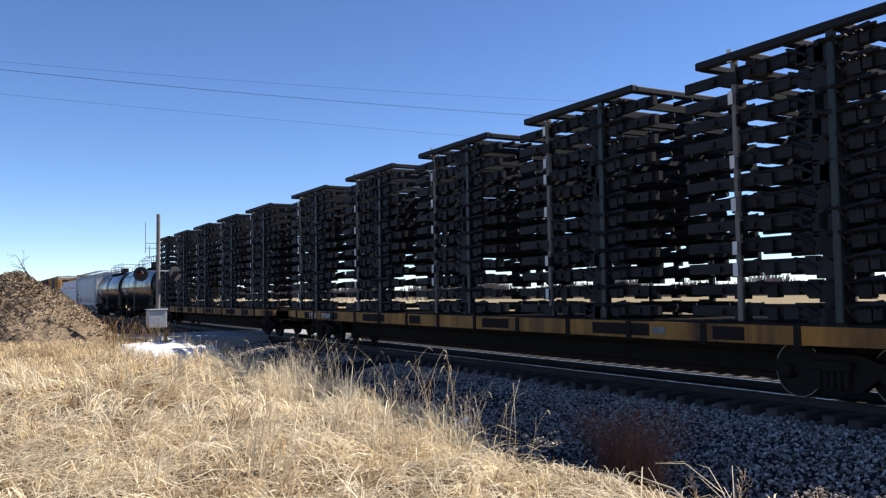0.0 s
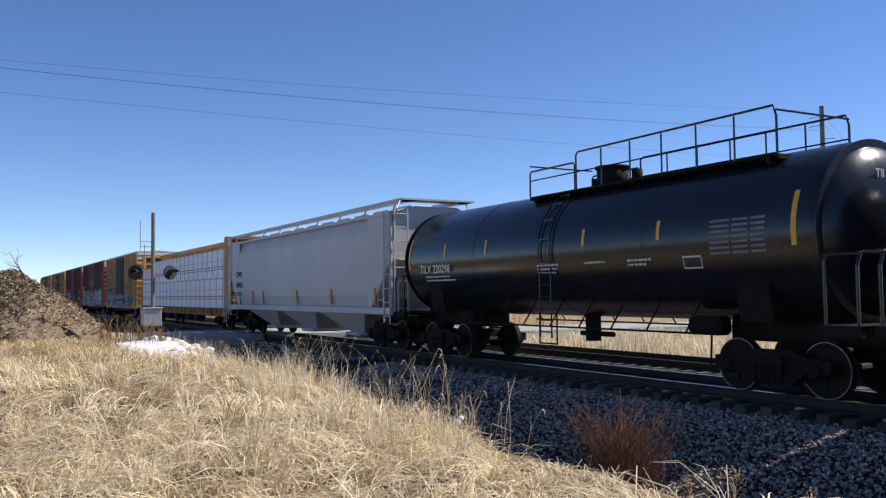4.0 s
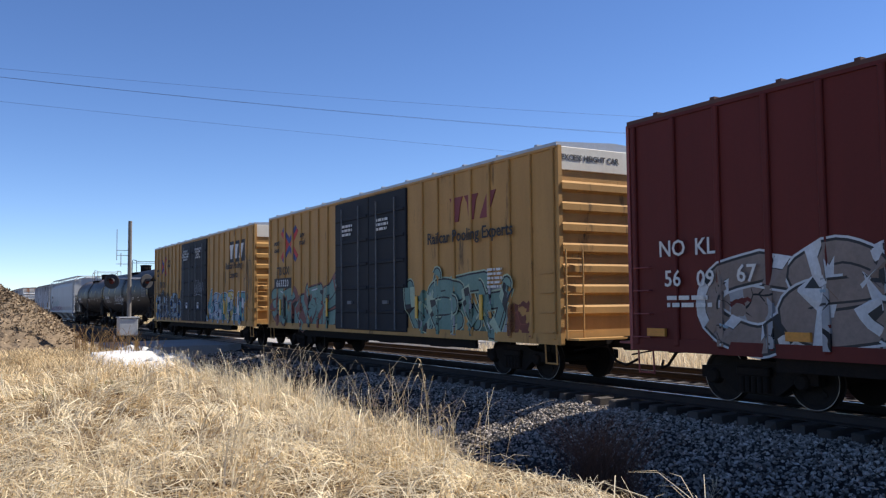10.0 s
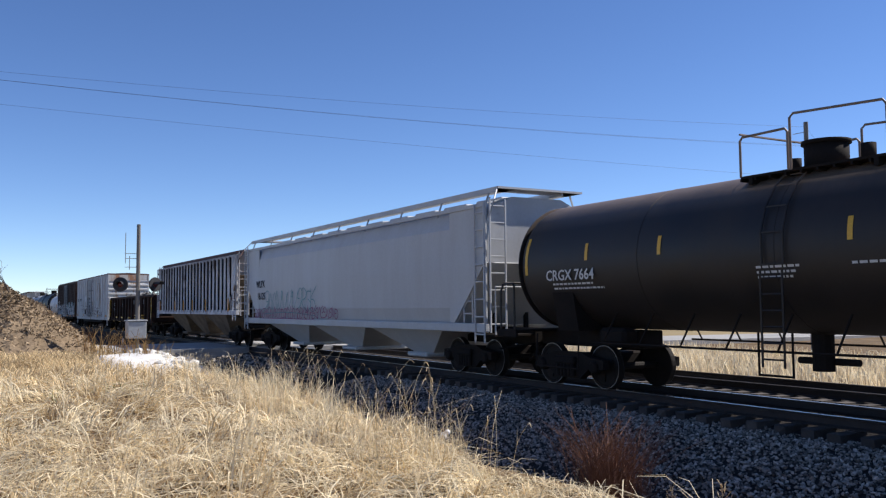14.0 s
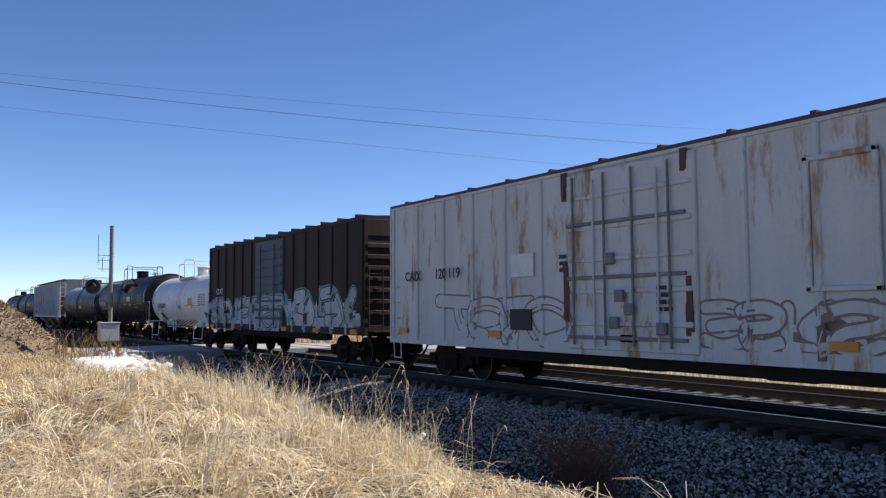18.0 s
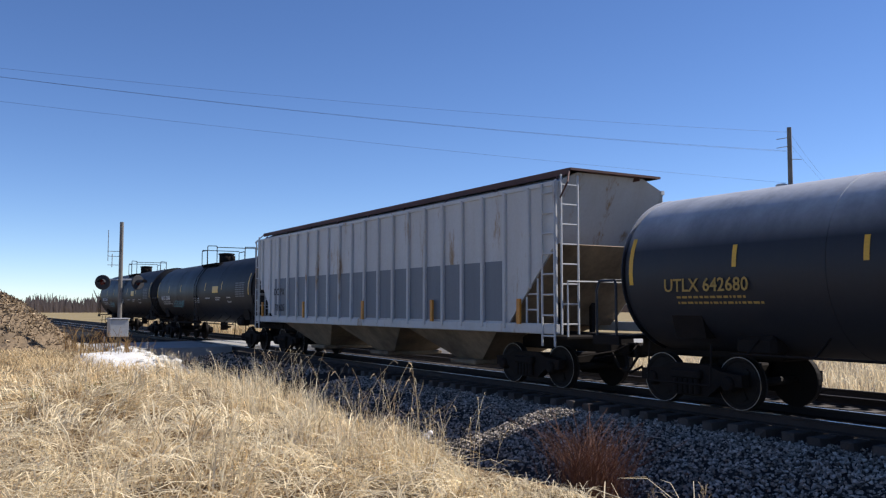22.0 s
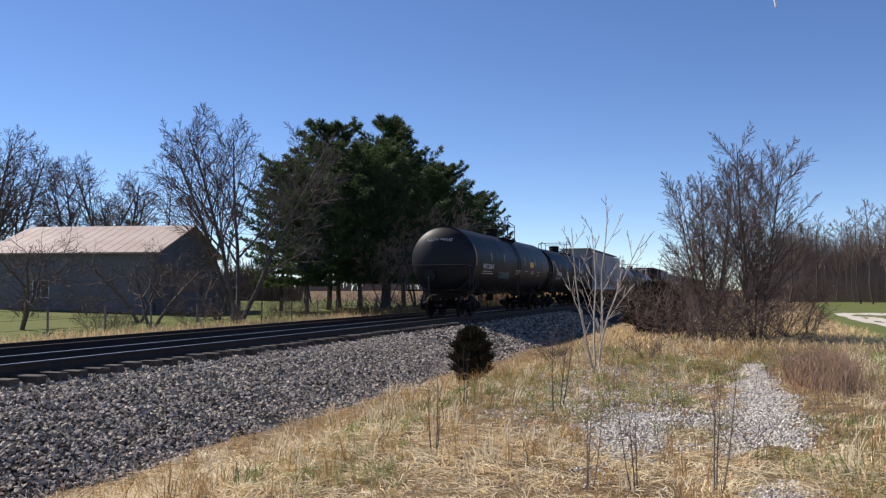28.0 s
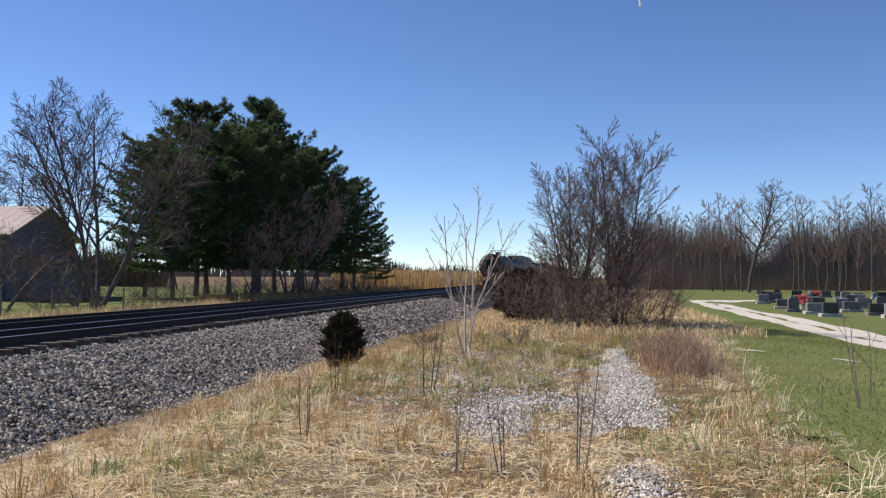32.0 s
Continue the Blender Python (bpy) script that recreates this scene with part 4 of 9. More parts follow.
def boxcar(name, front, rear, top, side, label, ribs, doors, end_mat, panel_mat, roof="steel", horizontal=(), bottom=0.86, group="boxcars"):
    car, h = new_car(name, front, rear, label, "boxcar", group)
    Y = 1.58
    bm = bmesh.new()
    rounded(bm, -h, h, -Y, Y, bottom + 0.12, top - 0.1, 0.03)
    part("body", bm, side, car)
    bm = bmesh.new()
    prism(bm, ((-Y - 0.03, top - 0.12), (-Y - 0.03, top - 0.03), (0, top + 0.06), (Y + 0.03, top - 0.03), (Y + 0.03, top - 0.12)), -h - 0.03, h + 0.03)
    part("roof", bm, roof, car)
    bm = bmesh.new()
    for i in range(12):
        x = -h + (i + 0.5) * 2 * h / 12
        box(bm, x - 0.05, x + 0.05, -Y + 0.02, Y - 0.02, top - 0.05, top + (0.07 if side == "brown" else 0.03))
    pieces("roof_rib", bm, roof, car)
    bm = bmesh.new()
    box(bm, -h, h, -Y - 0.035, -Y + 0.05, top - 0.16, top - 0.1)
    box(bm, -h, h, -Y - 0.03, -Y + 0.1, bottom, bottom + 0.22)
    box(bm, -h, h, Y - 0.1, Y + 0.03, bottom, bottom + 0.22)
    PROFILE[car.name] = [(x * h - 0.064, x * h + 0.064, Y + 0.06) for x in ribs if not any(a - 0.1 < x * h < b + 0.1 for a, b, _ in doors)] + [(a - 0.004, b + 0.004, Y + 0.075) for a, b, _ in doors]
    for x in ribs:
        if not any(a - 0.1 < x * h < b + 0.1 for a, b, _ in doors):
            rounded(bm, x * h - 0.06, x * h + 0.06, -Y - 0.055, -Y + 0.02, bottom + 0.1, top - 0.14, 0.02)
            box(bm, x * h - 0.06, x * h + 0.06, Y - 0.02, Y + 0.055, bottom + 0.1, top - 0.14)
    for z in horizontal:
        for a, b in ((-h, doors[0][0]), (doors[-1][1], h)):
            rounded(bm, a + 0.02, b - 0.02, -Y - 0.045, -Y + 0.02, z - 0.04, z + 0.04, 0.015)
    pieces("side_post", bm, side, car)
    bm = bmesh.new()
    box(bm, -h * 0.62, h * 0.62, -Y + 0.12, -Y + 0.2, bottom - 0.22, bottom + 0.1)
    box(bm, -h, h, -0.3, 0.3, bottom - 0.1, bottom + 0.14)
    for x in (-0.4, -0.1, 0.25):
        rounded(bm, x * h, x * h + 1.0, -0.9, -0.4, bottom - 0.3, bottom + 0.1, 0.05)
    pieces("underframe_beam", bm, "iron", car)
    for a, b, mat in doors:
        bm = bmesh.new()
        rounded(bm, a, b, -Y - 0.07, -Y + 0.02, bottom + 0.1, top - 0.2, 0.02)
        door = part("door", bm, mat, car, "closed sliding door")
        bm = bmesh.new()
        k = 9 if mat == "bluegrey" else 5
        for i in range(k):
            z = bottom + 0.3 + (top - bottom - 0.7) * (i + 0.5) / k
            rounded(bm, a + 0.08, b - 0.08, -Y - 0.105, -Y - 0.05, z - 0.05, z + 0.05, 0.02)
        pieces("door_rib", bm, mat, door)
        bm = bmesh.new()
        for x in (a + 0.25 * (b - a), a + 0.75 * (b - a)):
            tube(bm, ((x, -Y - 0.12, bottom + 0.15), (x, -Y - 0.12, top - 0.4)), 0.022, 6)
        box(bm, a + 0.5 * (b - a) - 0.15, a + 0.5 * (b - a) + 0.15, -Y - 0.14, -Y - 0.06, 1.75, 1.85)
        pieces("locking_bar", bm, "dimprint" if mat == "navy" else mat, door)
    for s in (-1, 1):
        bm = bmesh.new()
        x = s * h
        n = 7
        for i in range(n):
            z = bottom + 0.5 + (top - 0.75 - bottom - 0.5) * (i + 0.5) / n
            hh = (top - bottom - 1.2) / n * 0.30
            prism_pts = ((-hh, 0), (hh, 0), (hh * 0.5, 0.1), (-hh * 0.5, 0.1))
            v = []
            for yy in (-Y + 0.06, Y - 0.06):
                v.append([bm.verts.new((x + s * d, yy, z + q)) for q, d in prism_pts])
            for j in range(4):
                bm.faces.new((v[0][j], v[0][(j + 1) % 4], v[1][(j + 1) % 4], v[1][j]))
            bm.faces.new(v[0])
            bm.faces.new(v[1][::-1])
        bmesh.ops.recalc_face_normals(bm, faces=bm.faces[:])
        for yy in (-Y + 0.03, Y - 0.03):
            box(bm, min(x, x + s * 0.07), max(x, x + s * 0.07), yy - 0.05, yy + 0.05, bottom, top - 0.1)
        ribs_bm = bm
        bm = bmesh.new()
        rounded(bm, min(x, x + s * 0.012), max(x, x + s * 0.012), -Y + 0.05, Y - 0.05, bottom + 0.13, top - 0.14, 0.004)
        end = part("end_wall", bm, end_mat, car, "end wall with deep horizontal corrugations")
        pieces("corrugation", ribs_bm, end_mat, end)
        bm = bmesh.new()
        rounded(bm, min(x, x + s * 0.05), max(x, x + s * 0.05), -Y + 0.08, Y - 0.08, top - 0.62, top - 0.12, 0.01)
        part("end_panel", bm, panel_mat, end, "pale panel across the top of the end")
        bm = bmesh.new()
        ladder(bm, x + s * 0.16, -Y + 0.3, bottom + 0.1, bottom + 2.0, 5, "y", 0.45)
        for i in range(4):
            z = bottom + 0.25 + 0.42 * i
            tube(bm, ((x - s * 0.1, -Y - 0.02, z), (x - s * 0.1, -Y - 0.09, z), (x - s * 0.52, -Y - 0.09, z), (x - s * 0.52, -Y - 0.02, z)), 0.014, 5)
        box(bm, min(x + s * 0.1, x + s * 0.5), max(x + s * 0.1, x + s * 0.5), -Y + 0.1, Y - 0.1, bottom + 0.1, bottom + 0.14)
        for dx in (-0.12, -0.5):
            tube(bm, ((x + s * dx, -Y, bottom), (x + s * dx, -Y + 0.02, bottom - 0.42)), 0.018, 5)
        tube(bm, ((x - s * 0.5, -Y + 0.02, bottom - 0.4), (x - s * 0.12, -Y + 0.02, bottom - 0.4)), 0.02, 5)
        part("ladder", bm, side if side != "red" else "redend", car, "grab irons, end platform and stirrup step")
        coupler(car, x, s)
    trucks(car, (-h + 2.35, h - 2.35))
    return car, h


def spread(n, lo=-0.985, hi=0.985):
    return [lo + (hi - lo) * i / (n - 1) for i in range(n)]


def tank_car(name, front, rear, label, mat, mark, number, r=1.49, zc=2.68, platform=(-1.0, 1.0), trim=None, dome=0.0, long_rail=0.0, gloss=False, end_rail="white", group="tank cars", print_mat="white", letter=-0.68, print_size=0.32):
    car, h = new_car(name, front, rear, label, "tank car", group)
    trim = trim or mat
    bm = bmesh.new()
    head = [(h - 0.72 + 0.72 * math.cos(math.pi / 2 * i / 9), max(r * math.sin(math.pi / 2 * i / 9), 0.01)) for i in range(10)]
    prof = [(-a, q) for a, q in head] + [(a, q) for a, q in head[::-1]]
    lathe(bm, prof, "x", 56, (0, 0, zc))
    smooth(part("tank_shell", bm, mat, car, "long welded cylinder with dished ends"))
    bm = bmesh.new()
    for x in (-0.94 * h, -0.42 * h, 0.0, 0.42 * h, 0.94 * h):
        lathe(bm, ((x - 0.012, r), (x - 0.01, r + 0.006), (x + 0.01, r + 0.006), (x + 0.012, r)), "x", 56, (0, 0, zc))
    pieces("weld_band", bm, mat, car)
    bm = bmesh.new()
    for s in (-1, 1):
        x = s * (h - 1.9)
        prism(bm, ((-1.15, 1.22), (1.15, 1.22), (1.3, zc - 0.62), (0.9, zc - 1.1), (0, zc - r + 0.02), (-0.9, zc - 1.1), (-1.3, zc - 0.62)), x - 0.35, x + 0.35)
        a, b = sorted((s * (h - 3.2), s * (h + 0.15)))
        rounded(bm, a, b, -0.36, 0.36, 0.84, 1.22, 0.03)
        a, b = sorted((s * (h - 0.45), s * (h + 0.3)))
        rounded(bm, a, b, -1.5, 1.5, 1.16, 1.22, 0.015)
        box(bm, a, b, -1.53, -1.47, 1.05, 1.22)
        for d in (-0.2, 0.2):
            tube(bm, ((x + d * 6 * 0.6, -1.45, 1.15), (x + d * 6 * 0.6, -1.5, 0.42)), 0.02, 5)
        tube(bm, ((x - 0.72, -1.5, 0.45), (x + 0.72, -1.5, 0.45)), 0.02, 5)
        rounded(bm, x - s * 1.3 - 0.4, x - s * 1.3 + 0.4, -1.1, -0.7, 0.95, 1.3, 0.08)
    pieces("stub_sill", bm, "iron" if mat != "tank_white" else "tank_white", car)
    bm = bmesh.new()
    for s in (-1, 1):
        x = s * (h + 0.22)
        tube(bm, ((x - s * 0.55, -1.48, 1.2), (x - s * 0.55, -1.48, 2.2), (x - s * 0.5, -1.47, 2.28), (x, -1.42, 2.28), (x, -1.3, 2.3), (x, 1.3, 2.3), (x, 1.42, 2.28), (x, 1.48, 1.2)), 0.026, 6)
        tube(bm, ((x, -1.4, 2.28), (x, -1.48, 2.1), (x, -1.48, 1.2)), 0.026, 6)
        tube(bm, ((x, 0.4, 1.2), (x, 0.4, 1.75), (x - s * 0.1, 0.4, 1.8)), 0.03, 6)
        lathe(bm, ((x - s * 0.12, 0.26), (x - s * 0.09, 0.26)), "x", 14, (0, 0.4, 1.85))
    pieces("end_railing", bm, trim, car, "bent pipe handrail")
    bm = bmesh.new()
    for s in (-1, 1):
        tube(bm, ((-h + 3.0, s * 1.4, 1.0), (h - 3.0, s * 1.4, 1.0)), 0.022, 5)
        for i in range(9):
            x = -h + 3.3 + (2 * h - 6.6) * i / 8
            tube(bm, ((x, s * 1.4, 1.0), (x, s * 1.0, zc - r * 0.75)), 0.018, 4)
    for x in (-0.35, 0.3):
        tube(bm, ((x, -1.42, 0.6), (x, -1.42, 1.3)), 0.02, 5)
    tube(bm, ((-0.35, -1.42, 0.62), (0.3, -1.42, 0.62)), 0.02, 5)
    tube(bm, ((-0.2, 0, 0.62), (-0.2, 0, zc - r + 0.1)), 0.18, 12)
    tube(bm, ((-0.75, 0.1, 0.78), (0.4, 0.1, 0.78)), 0.06, 8)
    part("running_rail", bm, "iron", car, "long low pipe rail, outlet valve and rungs")
    top = zc + r
    bm = bmesh.new()
    a, b = platform
    tube(bm, ((dome, 0, top - 0.1), (dome, 0, top + 0.36)), 0.36, 20)
    lathe(bm, ((top + 0.36, 0.40), (top + 0.42, 0.40), (top + 0.45, 0.2)), "z", 20, (dome, 0, 0))
    tube(bm, ((dome + 0.7, 0.1, top - 0.05), (dome + 0.7, 0.1, top + 0.28)), 0.12, 10)
    tube(bm, ((dome - 0.65, 0.05, top - 0.05), (dome - 0.65, 0.05, top + 0.22)), 0.1, 10)
    smooth(part("manway", bm, "iron" if mat != "tank_white" else "tank_white", car, "round manway housing with valves"))
    bm = bmesh.new()
    for y0, y1 in ((-0.95, -0.45), (0.45, 0.95)):
        box(bm, a, b, y0, y1, top - 0.16, top - 0.12)
        for i in range(int((b - a) / 0.3) + 1):
            x = a + (b - a) * i / int((b - a) / 0.3)
            box(bm, x - 0.02, x + 0.02, y0, y1, top - 0.21, top - 0.155)
    for x in (a + 0.2, b - 0.2):
        box(bm, x - 0.04, x + 0.04, -0.95, 0.95, top - 0.28, top - 0.16)
    part("top_platform", bm, "iron" if mat != "tank_white" else "tank_white", car, "steel grating walkway on top of the tank")
    bm = bmesh.new()
    m0 = a + (0.24 if long_rail else 0.36) * (b - a)
    for yy in (-0.95, 0.95):
        zb, zt = top - 0.14, top + (0.7 if long_rail else 0.78)
        tube(bm, ((a, yy, zb), (a, yy, zt - 0.28), (a + 0.05, yy, zt - 0.22), (m0 - 0.05, yy, zt - 0.22), (m0, yy, zt - 0.28), (m0, yy, zb)), 0.022, 6)
        tube(bm, ((m0 + 0.05, yy, zb), (m0 + 0.05, yy, zt - 0.06), (m0 + 0.12, yy, zt), (b - 0.06, yy, zt - (0.0 if long_rail else 0.1)), (b, yy, zt - 0.18), (b, yy, zb)), 0.022, 6)
        tube(bm, ((a, yy, zb + 0.4), (b, yy, zb + 0.4)), 0.016, 5) if long_rail else None
        for i in range(1, int(long_rail) + 1):
            x = m0 + (b - m0) * i / (long_rail + 1)
            tube(bm, ((x, yy, zb), (x, yy, zt - 0.03)), 0.02, 5)
    for x in (a, b):
        tube(bm, ((x, -0.95, top + 0.62), (x, 0.95, top + 0.62)), 0.02, 5)
    part("safety_railing", bm, trim, car, "pipe safety railing round the manway")
    bm = bmesh.new()
    ladder(bm, 0.0, -1.5, 0.75, 2.3, 6, "x", 0.42)
    pts = [(0.0, -math.sin(t) * (r + 0.06), zc + math.cos(t) * (r + 0.06)) for t in (1.75, 1.4, 1.1, 0.8, 0.6)]
    for dx in (-0.21, 0.21):
        tube(bm, [(dx, q, z) for _, q, z in pts], 0.02, 5)
    for _, q, z in pts:
        tube(bm, ((-0.21, q, z), (0.21, q, z)), 0.015, 4)
    part("side_ladder", bm, trim, car, "ladder curving up the tank side")
    # reflective strips, stencils and panels on the side that curves away
    bm = bmesh.new()

    def patch(bm, x0, x1, t0, t1, lift=0.008, n=4):
        """A strip wrapped on the shell between two angles below the crown of its near side."""
        rows = [[bm.verts.new((x, -math.cos(t) * (r + lift), zc + math.sin(t) * (r + lift))) for x in (x0, x1)] for t in
                (t0 + (t1 - t0) * i / n for i in range(n + 1))]
        for p, q in zip(rows, rows[1:]):
            bm.faces.new((p[0], p[1], q[1], q[0]))

    for x in (-h + 0.75, h - 0.85):
        patch(bm, x - 0.05, x + 0.05, -0.15, 0.45)
    for x in (-0.62 * h, -0.34 * h, 0.18 * h, 0.48 * h):
        patch(bm, x - 0.045, x + 0.045, 0.02, 0.27)
    pieces("reflective_strip", bm, "reflect", car, "yellow reflective strip")
    bm = bmesh.new()
    for i in range(7):
        t = 0.2 - 0.062 * i
        for x0, x1 in ((h - 2.6, h - 2.15), (h - 2.1, h - 1.75), (h - 1.7, h - 1.4)):
            patch(bm, x0, x1, t - 0.03, t, 0.007, 1)
    part("data_panel", bm, "dimprint", car, "faded data panel, too fine to read", "stuff")
    bm = bmesh.new()
    for x0, x1, t in ((-0.78 * h, -0.6 * h, -0.30), (-0.78 * h, -0.56 * h, -0.37), (-0.05 * h, 0.06 * h, -0.2), (-0.05 * h, 0.05 * h, -0.26), (-0.05 * h, 0.04 * h, -0.32),
                      (0.18 * h, 0.27 * h, -0.2), (0.36 * h, 0.45 * h, -0.2), (0.36 * h, 0.43 * h, -0.26)):
        x = x0
        while x < x1:
            q = random.uniform(0.04, 0.13)
            patch(bm, x, min(x + q, x1), t - 0.028, t, 0.007, 1)
            x += q + 0.03
    for x0, x1, t0, t1 in ((0.56 * h, 0.62 * h, -0.22, -0.2), (0.56 * h, 0.62 * h, -0.36, -0.34), (0.56 * h, 0.562 * h, -0.36, -0.2), (0.618 * h, 0.62 * h, -0.36, -0.2)):
        patch(bm, x0, x1, t0, t1, 0.007, 1)
    part("stencil_print", bm, print_mat, car, "small stencilled print, too fine to read", "stuff")
    lx = h * letter
    words(f"{mark} {number}", print_size, lx - 0.1, -r - 0.012, zc - 0.36, print_mat, car)
    words(f"{mark} {number}", 0.2, h - 0.14, 0.1, zc + 0.82, print_mat, car, "end")
    words(f"{mark} {number}", 0.2, -h + 0.14, 0.0, zc + 0.82, print_mat, car, "rear")
    for x, s in ((-h, -1), (h, 1)):
        coupler(car, x + s * 0.15, s)
    trucks(car, (-h + 1.75, h - 1.75))
    return car, h, patch


def hopper(name, front, rear, label, mat, top, sill, ribs, roof="steel", round_side=False, group="covered hoppers", slope=1.6, bay=None, board=None, deep=0.09):
    car, h = new_car(name, front, rear, label, "covered hopper", group)
    Y = 1.55
    bm = bmesh.new()
    if round_side:
        out = [(-1.42, sill + 0.05), (-Y, sill + 0.5), (-Y - 0.03, (sill + top) / 2), (-Y, top - 0.55), (-1.38, top - 0.12), (-0.75, top + 0.16), (0.75, top + 0.16), (1.38, top - 0.12), (Y, top - 0.55),
               (Y + 0.03, (sill + top) / 2), (Y, sill + 0.5), (1.42, sill + 0.05)]
    else:
        out = [(-Y, sill + 0.05), (-Y, top - 0.06), (-0.9, top + 0.22), (0.9, top + 0.22), (Y, top - 0.06), (Y, sill + 0.05)]
    # body with sloped ends below mid height
    zs = sill + slope
    a = [bm.verts.new((h - 0.05, y, z)) if z > zs - 0.01 else bm.verts.new((h - 0.05 - (zs - z) * 1.0, y, z)) for y, z in out]
    b = [bm.verts.new((-h + 0.05, y, z)) if z > zs - 0.01 else bm.verts.new((-h + 0.05 + (zs - z) * 1.0, y, z)) for y, z in out]
    n = len(out)
    for j in range(n):
        bm.faces.new((a[j], a[(j + 1) % n], b[(j + 1) % n], b[j]))
    bmesh.ops.contextual_create(bm, geom=a)
    bmesh.ops.contextual_create(bm, geom=b)
    bmesh.ops.triangulate(bm, faces=[f for f in bm.faces if len(f.verts) > 4])
    bmesh.ops.recalc_face_normals(bm, faces=bm.faces[:])
    part("body", bm, mat, car)
    bm = bmesh.new()
    for e in (1, -1):
        x = e * (h - 0.04)
        v = [bm.verts.new(p) for p in ((x, -Y + 0.03, zs), (x, Y - 0.03, zs), (x - e * (slope - 0.04), Y - 0.03, sill + 0.05), (x - e * (slope - 0.04), -Y + 0.03, sill + 0.05))]
        v += [bm.verts.new(q.co + Vector((e * 0.014, 0, -0.014))) for q in v]
        for f in ((0, 1, 2, 3), (7, 6, 5, 4), (0, 4, 5, 1), (1, 5, 6, 2), (2, 6, 7, 3), (3, 7, 4, 0)):
            bm.faces.new([v[i] for i in f])
    bmesh.ops.recalc_face_normals(bm, faces=bm.faces[:])
    pieces("slope_sheet", bm, bay or mat, car, "sloping end sheet under the body")
    # corner side plates that hide the slope sheet from above
    bm = bmesh.new()
    for s in (1, -1):
        for yy in (-Y, Y):
            x = s * (h - 0.05)
            plate(bm, ((x, top - 0.1), (x, zs), (x - s * slope, sill), (x - s * slope - s * 0.1, sill), (x - s * slope - s * 0.1, top - 0.1)), yy - 0.012, yy + 0.012)
    pieces("corner_plate", bm, mat, car)
    bm = bmesh.new()
    for x in ribs:
        z0 = sill + max(0.0, slope - (h - abs(x * h)))
        rounded(bm, x * h - 0.05, x * h + 0.05, -Y - deep, -Y + 0.01, z0, top - 0.08, 0.02)
        box(bm, x * h - 0.05, x * h + 0.05, Y, Y + 0.09, z0, top - 0.08)
    for yy in (-Y, Y):
        rounded(bm, -h, h, yy - 0.06, yy + 0.06, sill - 0.1, sill + 0.12, 0.02)
        box(bm, -h + 0.03, h - 0.03, yy - 0.05, yy + 0.05, top - 0.12, top - 0.03)
    pieces("side_post", bm, mat, car)
    bays = 3
    bm = bmesh.new()
    for i in range(bays):
        cx = (i - 1) * (2 * h - 4.6) / bays
        w = (2 * h - 4.6) / bays / 2
        topv = [bm.verts.new(p) for p in ((cx - w, -Y + 0.1, sill), (cx + w, -Y + 0.1, sill), (cx + w, Y - 0.1, sill), (cx - w, Y - 0.1, sill))]
        low = [bm.verts.new(p) for p in ((cx - 0.55, -0.7, 0.42), (cx + 0.55, -0.7, 0.42), (cx + 0.55, 0.7, 0.42), (cx - 0.55, 0.7, 0.42))]
        for j in range(4):
            bm.faces.new((topv[j], low[j], low[(j + 1) % 4], topv[(j + 1) % 4]))
        bm.faces.new(low)
        b2 = bmesh.new()
        rounded(b2, cx - 0.6, cx + 0.6, -0.95, 0.95, 0.32, 0.44, 0.03)
        merge(bm, b2)
    bmesh.ops.recalc_face_normals(bm, faces=bm.faces[:])
    pieces("discharge_bay", bm, bay or mat, car, "sloping discharge hoppers under the floor")
    bm = bmesh.new()
    for s in (-1, 1):
        a0, b0 = sorted((s * (h - 2.9), s * (h + 0.25)))
        rounded(bm, a0, b0, -0.35, 0.35, 0.8, 1.2, 0.03)
        a0, b0 = sorted((s * (h - 0.7), s * (h + 0.22)))
        rounded(bm, a0, b0, -1.5, 1.5, sill - 0.2, sill - 0.14, 0.01)
        x = s * (h - 1.3)
        for yy in (-0.5, 0.5):
            box(bm, x - 0.05, x + 0.05, yy - 0.05, yy + 0.05, 1.1, sill + 1.0)
    pieces("end_frame", bm, "iron", car)
    bm = bmesh.new()
    for s in (-1, 1):
        ladder(bm, s * (h - 0.22), -Y - 0.08, sill - 0.35, top - 0.05, 8, "x", 0.42, 0.02)
        ladder(bm, s * (h + 0.06), -Y + 0.28, sill - 0.1, top + 0.1, 8, "y", 0.45, 0.02)
        ladder(bm, s * (h - 0.95), -Y + 0.05, sill - 0.1, sill + slope * 0.7, 4, "x", 0.4, 0.02)
        tube(bm, ((s * (h - 0.05), -Y, sill - 0.1), (s * (h - 0.05), -Y, top)), 0.03, 5)
        tube(bm, ((s * (h + 0.2), -1.45, sill - 0.15), (s * (h + 0.2), -1.45, sill + 1.0), (s * (h + 0.2), 1.45, sill + 1.0), (s * (h + 0.2), 1.45, sill - 0.15)), 0.022, 5)
    part("ladder", weld(bm), mat, car, "side and end ladders with grab irons")
    bm = bmesh.new()
    zt = top + (board or (0.32 if round_side else 0.36))
    for yy in (-1.0, 1.0):
        rounded(bm, -h - 0.1, h + 0.1, yy - 0.3, yy + 0.3, zt, zt + 0.05, 0.01)
        box(bm, -h - 0.1, h + 0.1, yy - 0.31, yy - 0.28, zt - 0.08, zt + 0.05)
        for i in range(9):
            x = -h + 0.3 + (2 * h - 0.6) * i / 8
            tube(bm, ((x, yy - 0.25 if yy < 0 else yy + 0.25, zt), (x, (yy - 0.42) if yy < 0 else yy + 0.42, top - 0.15)), 0.025, 4)
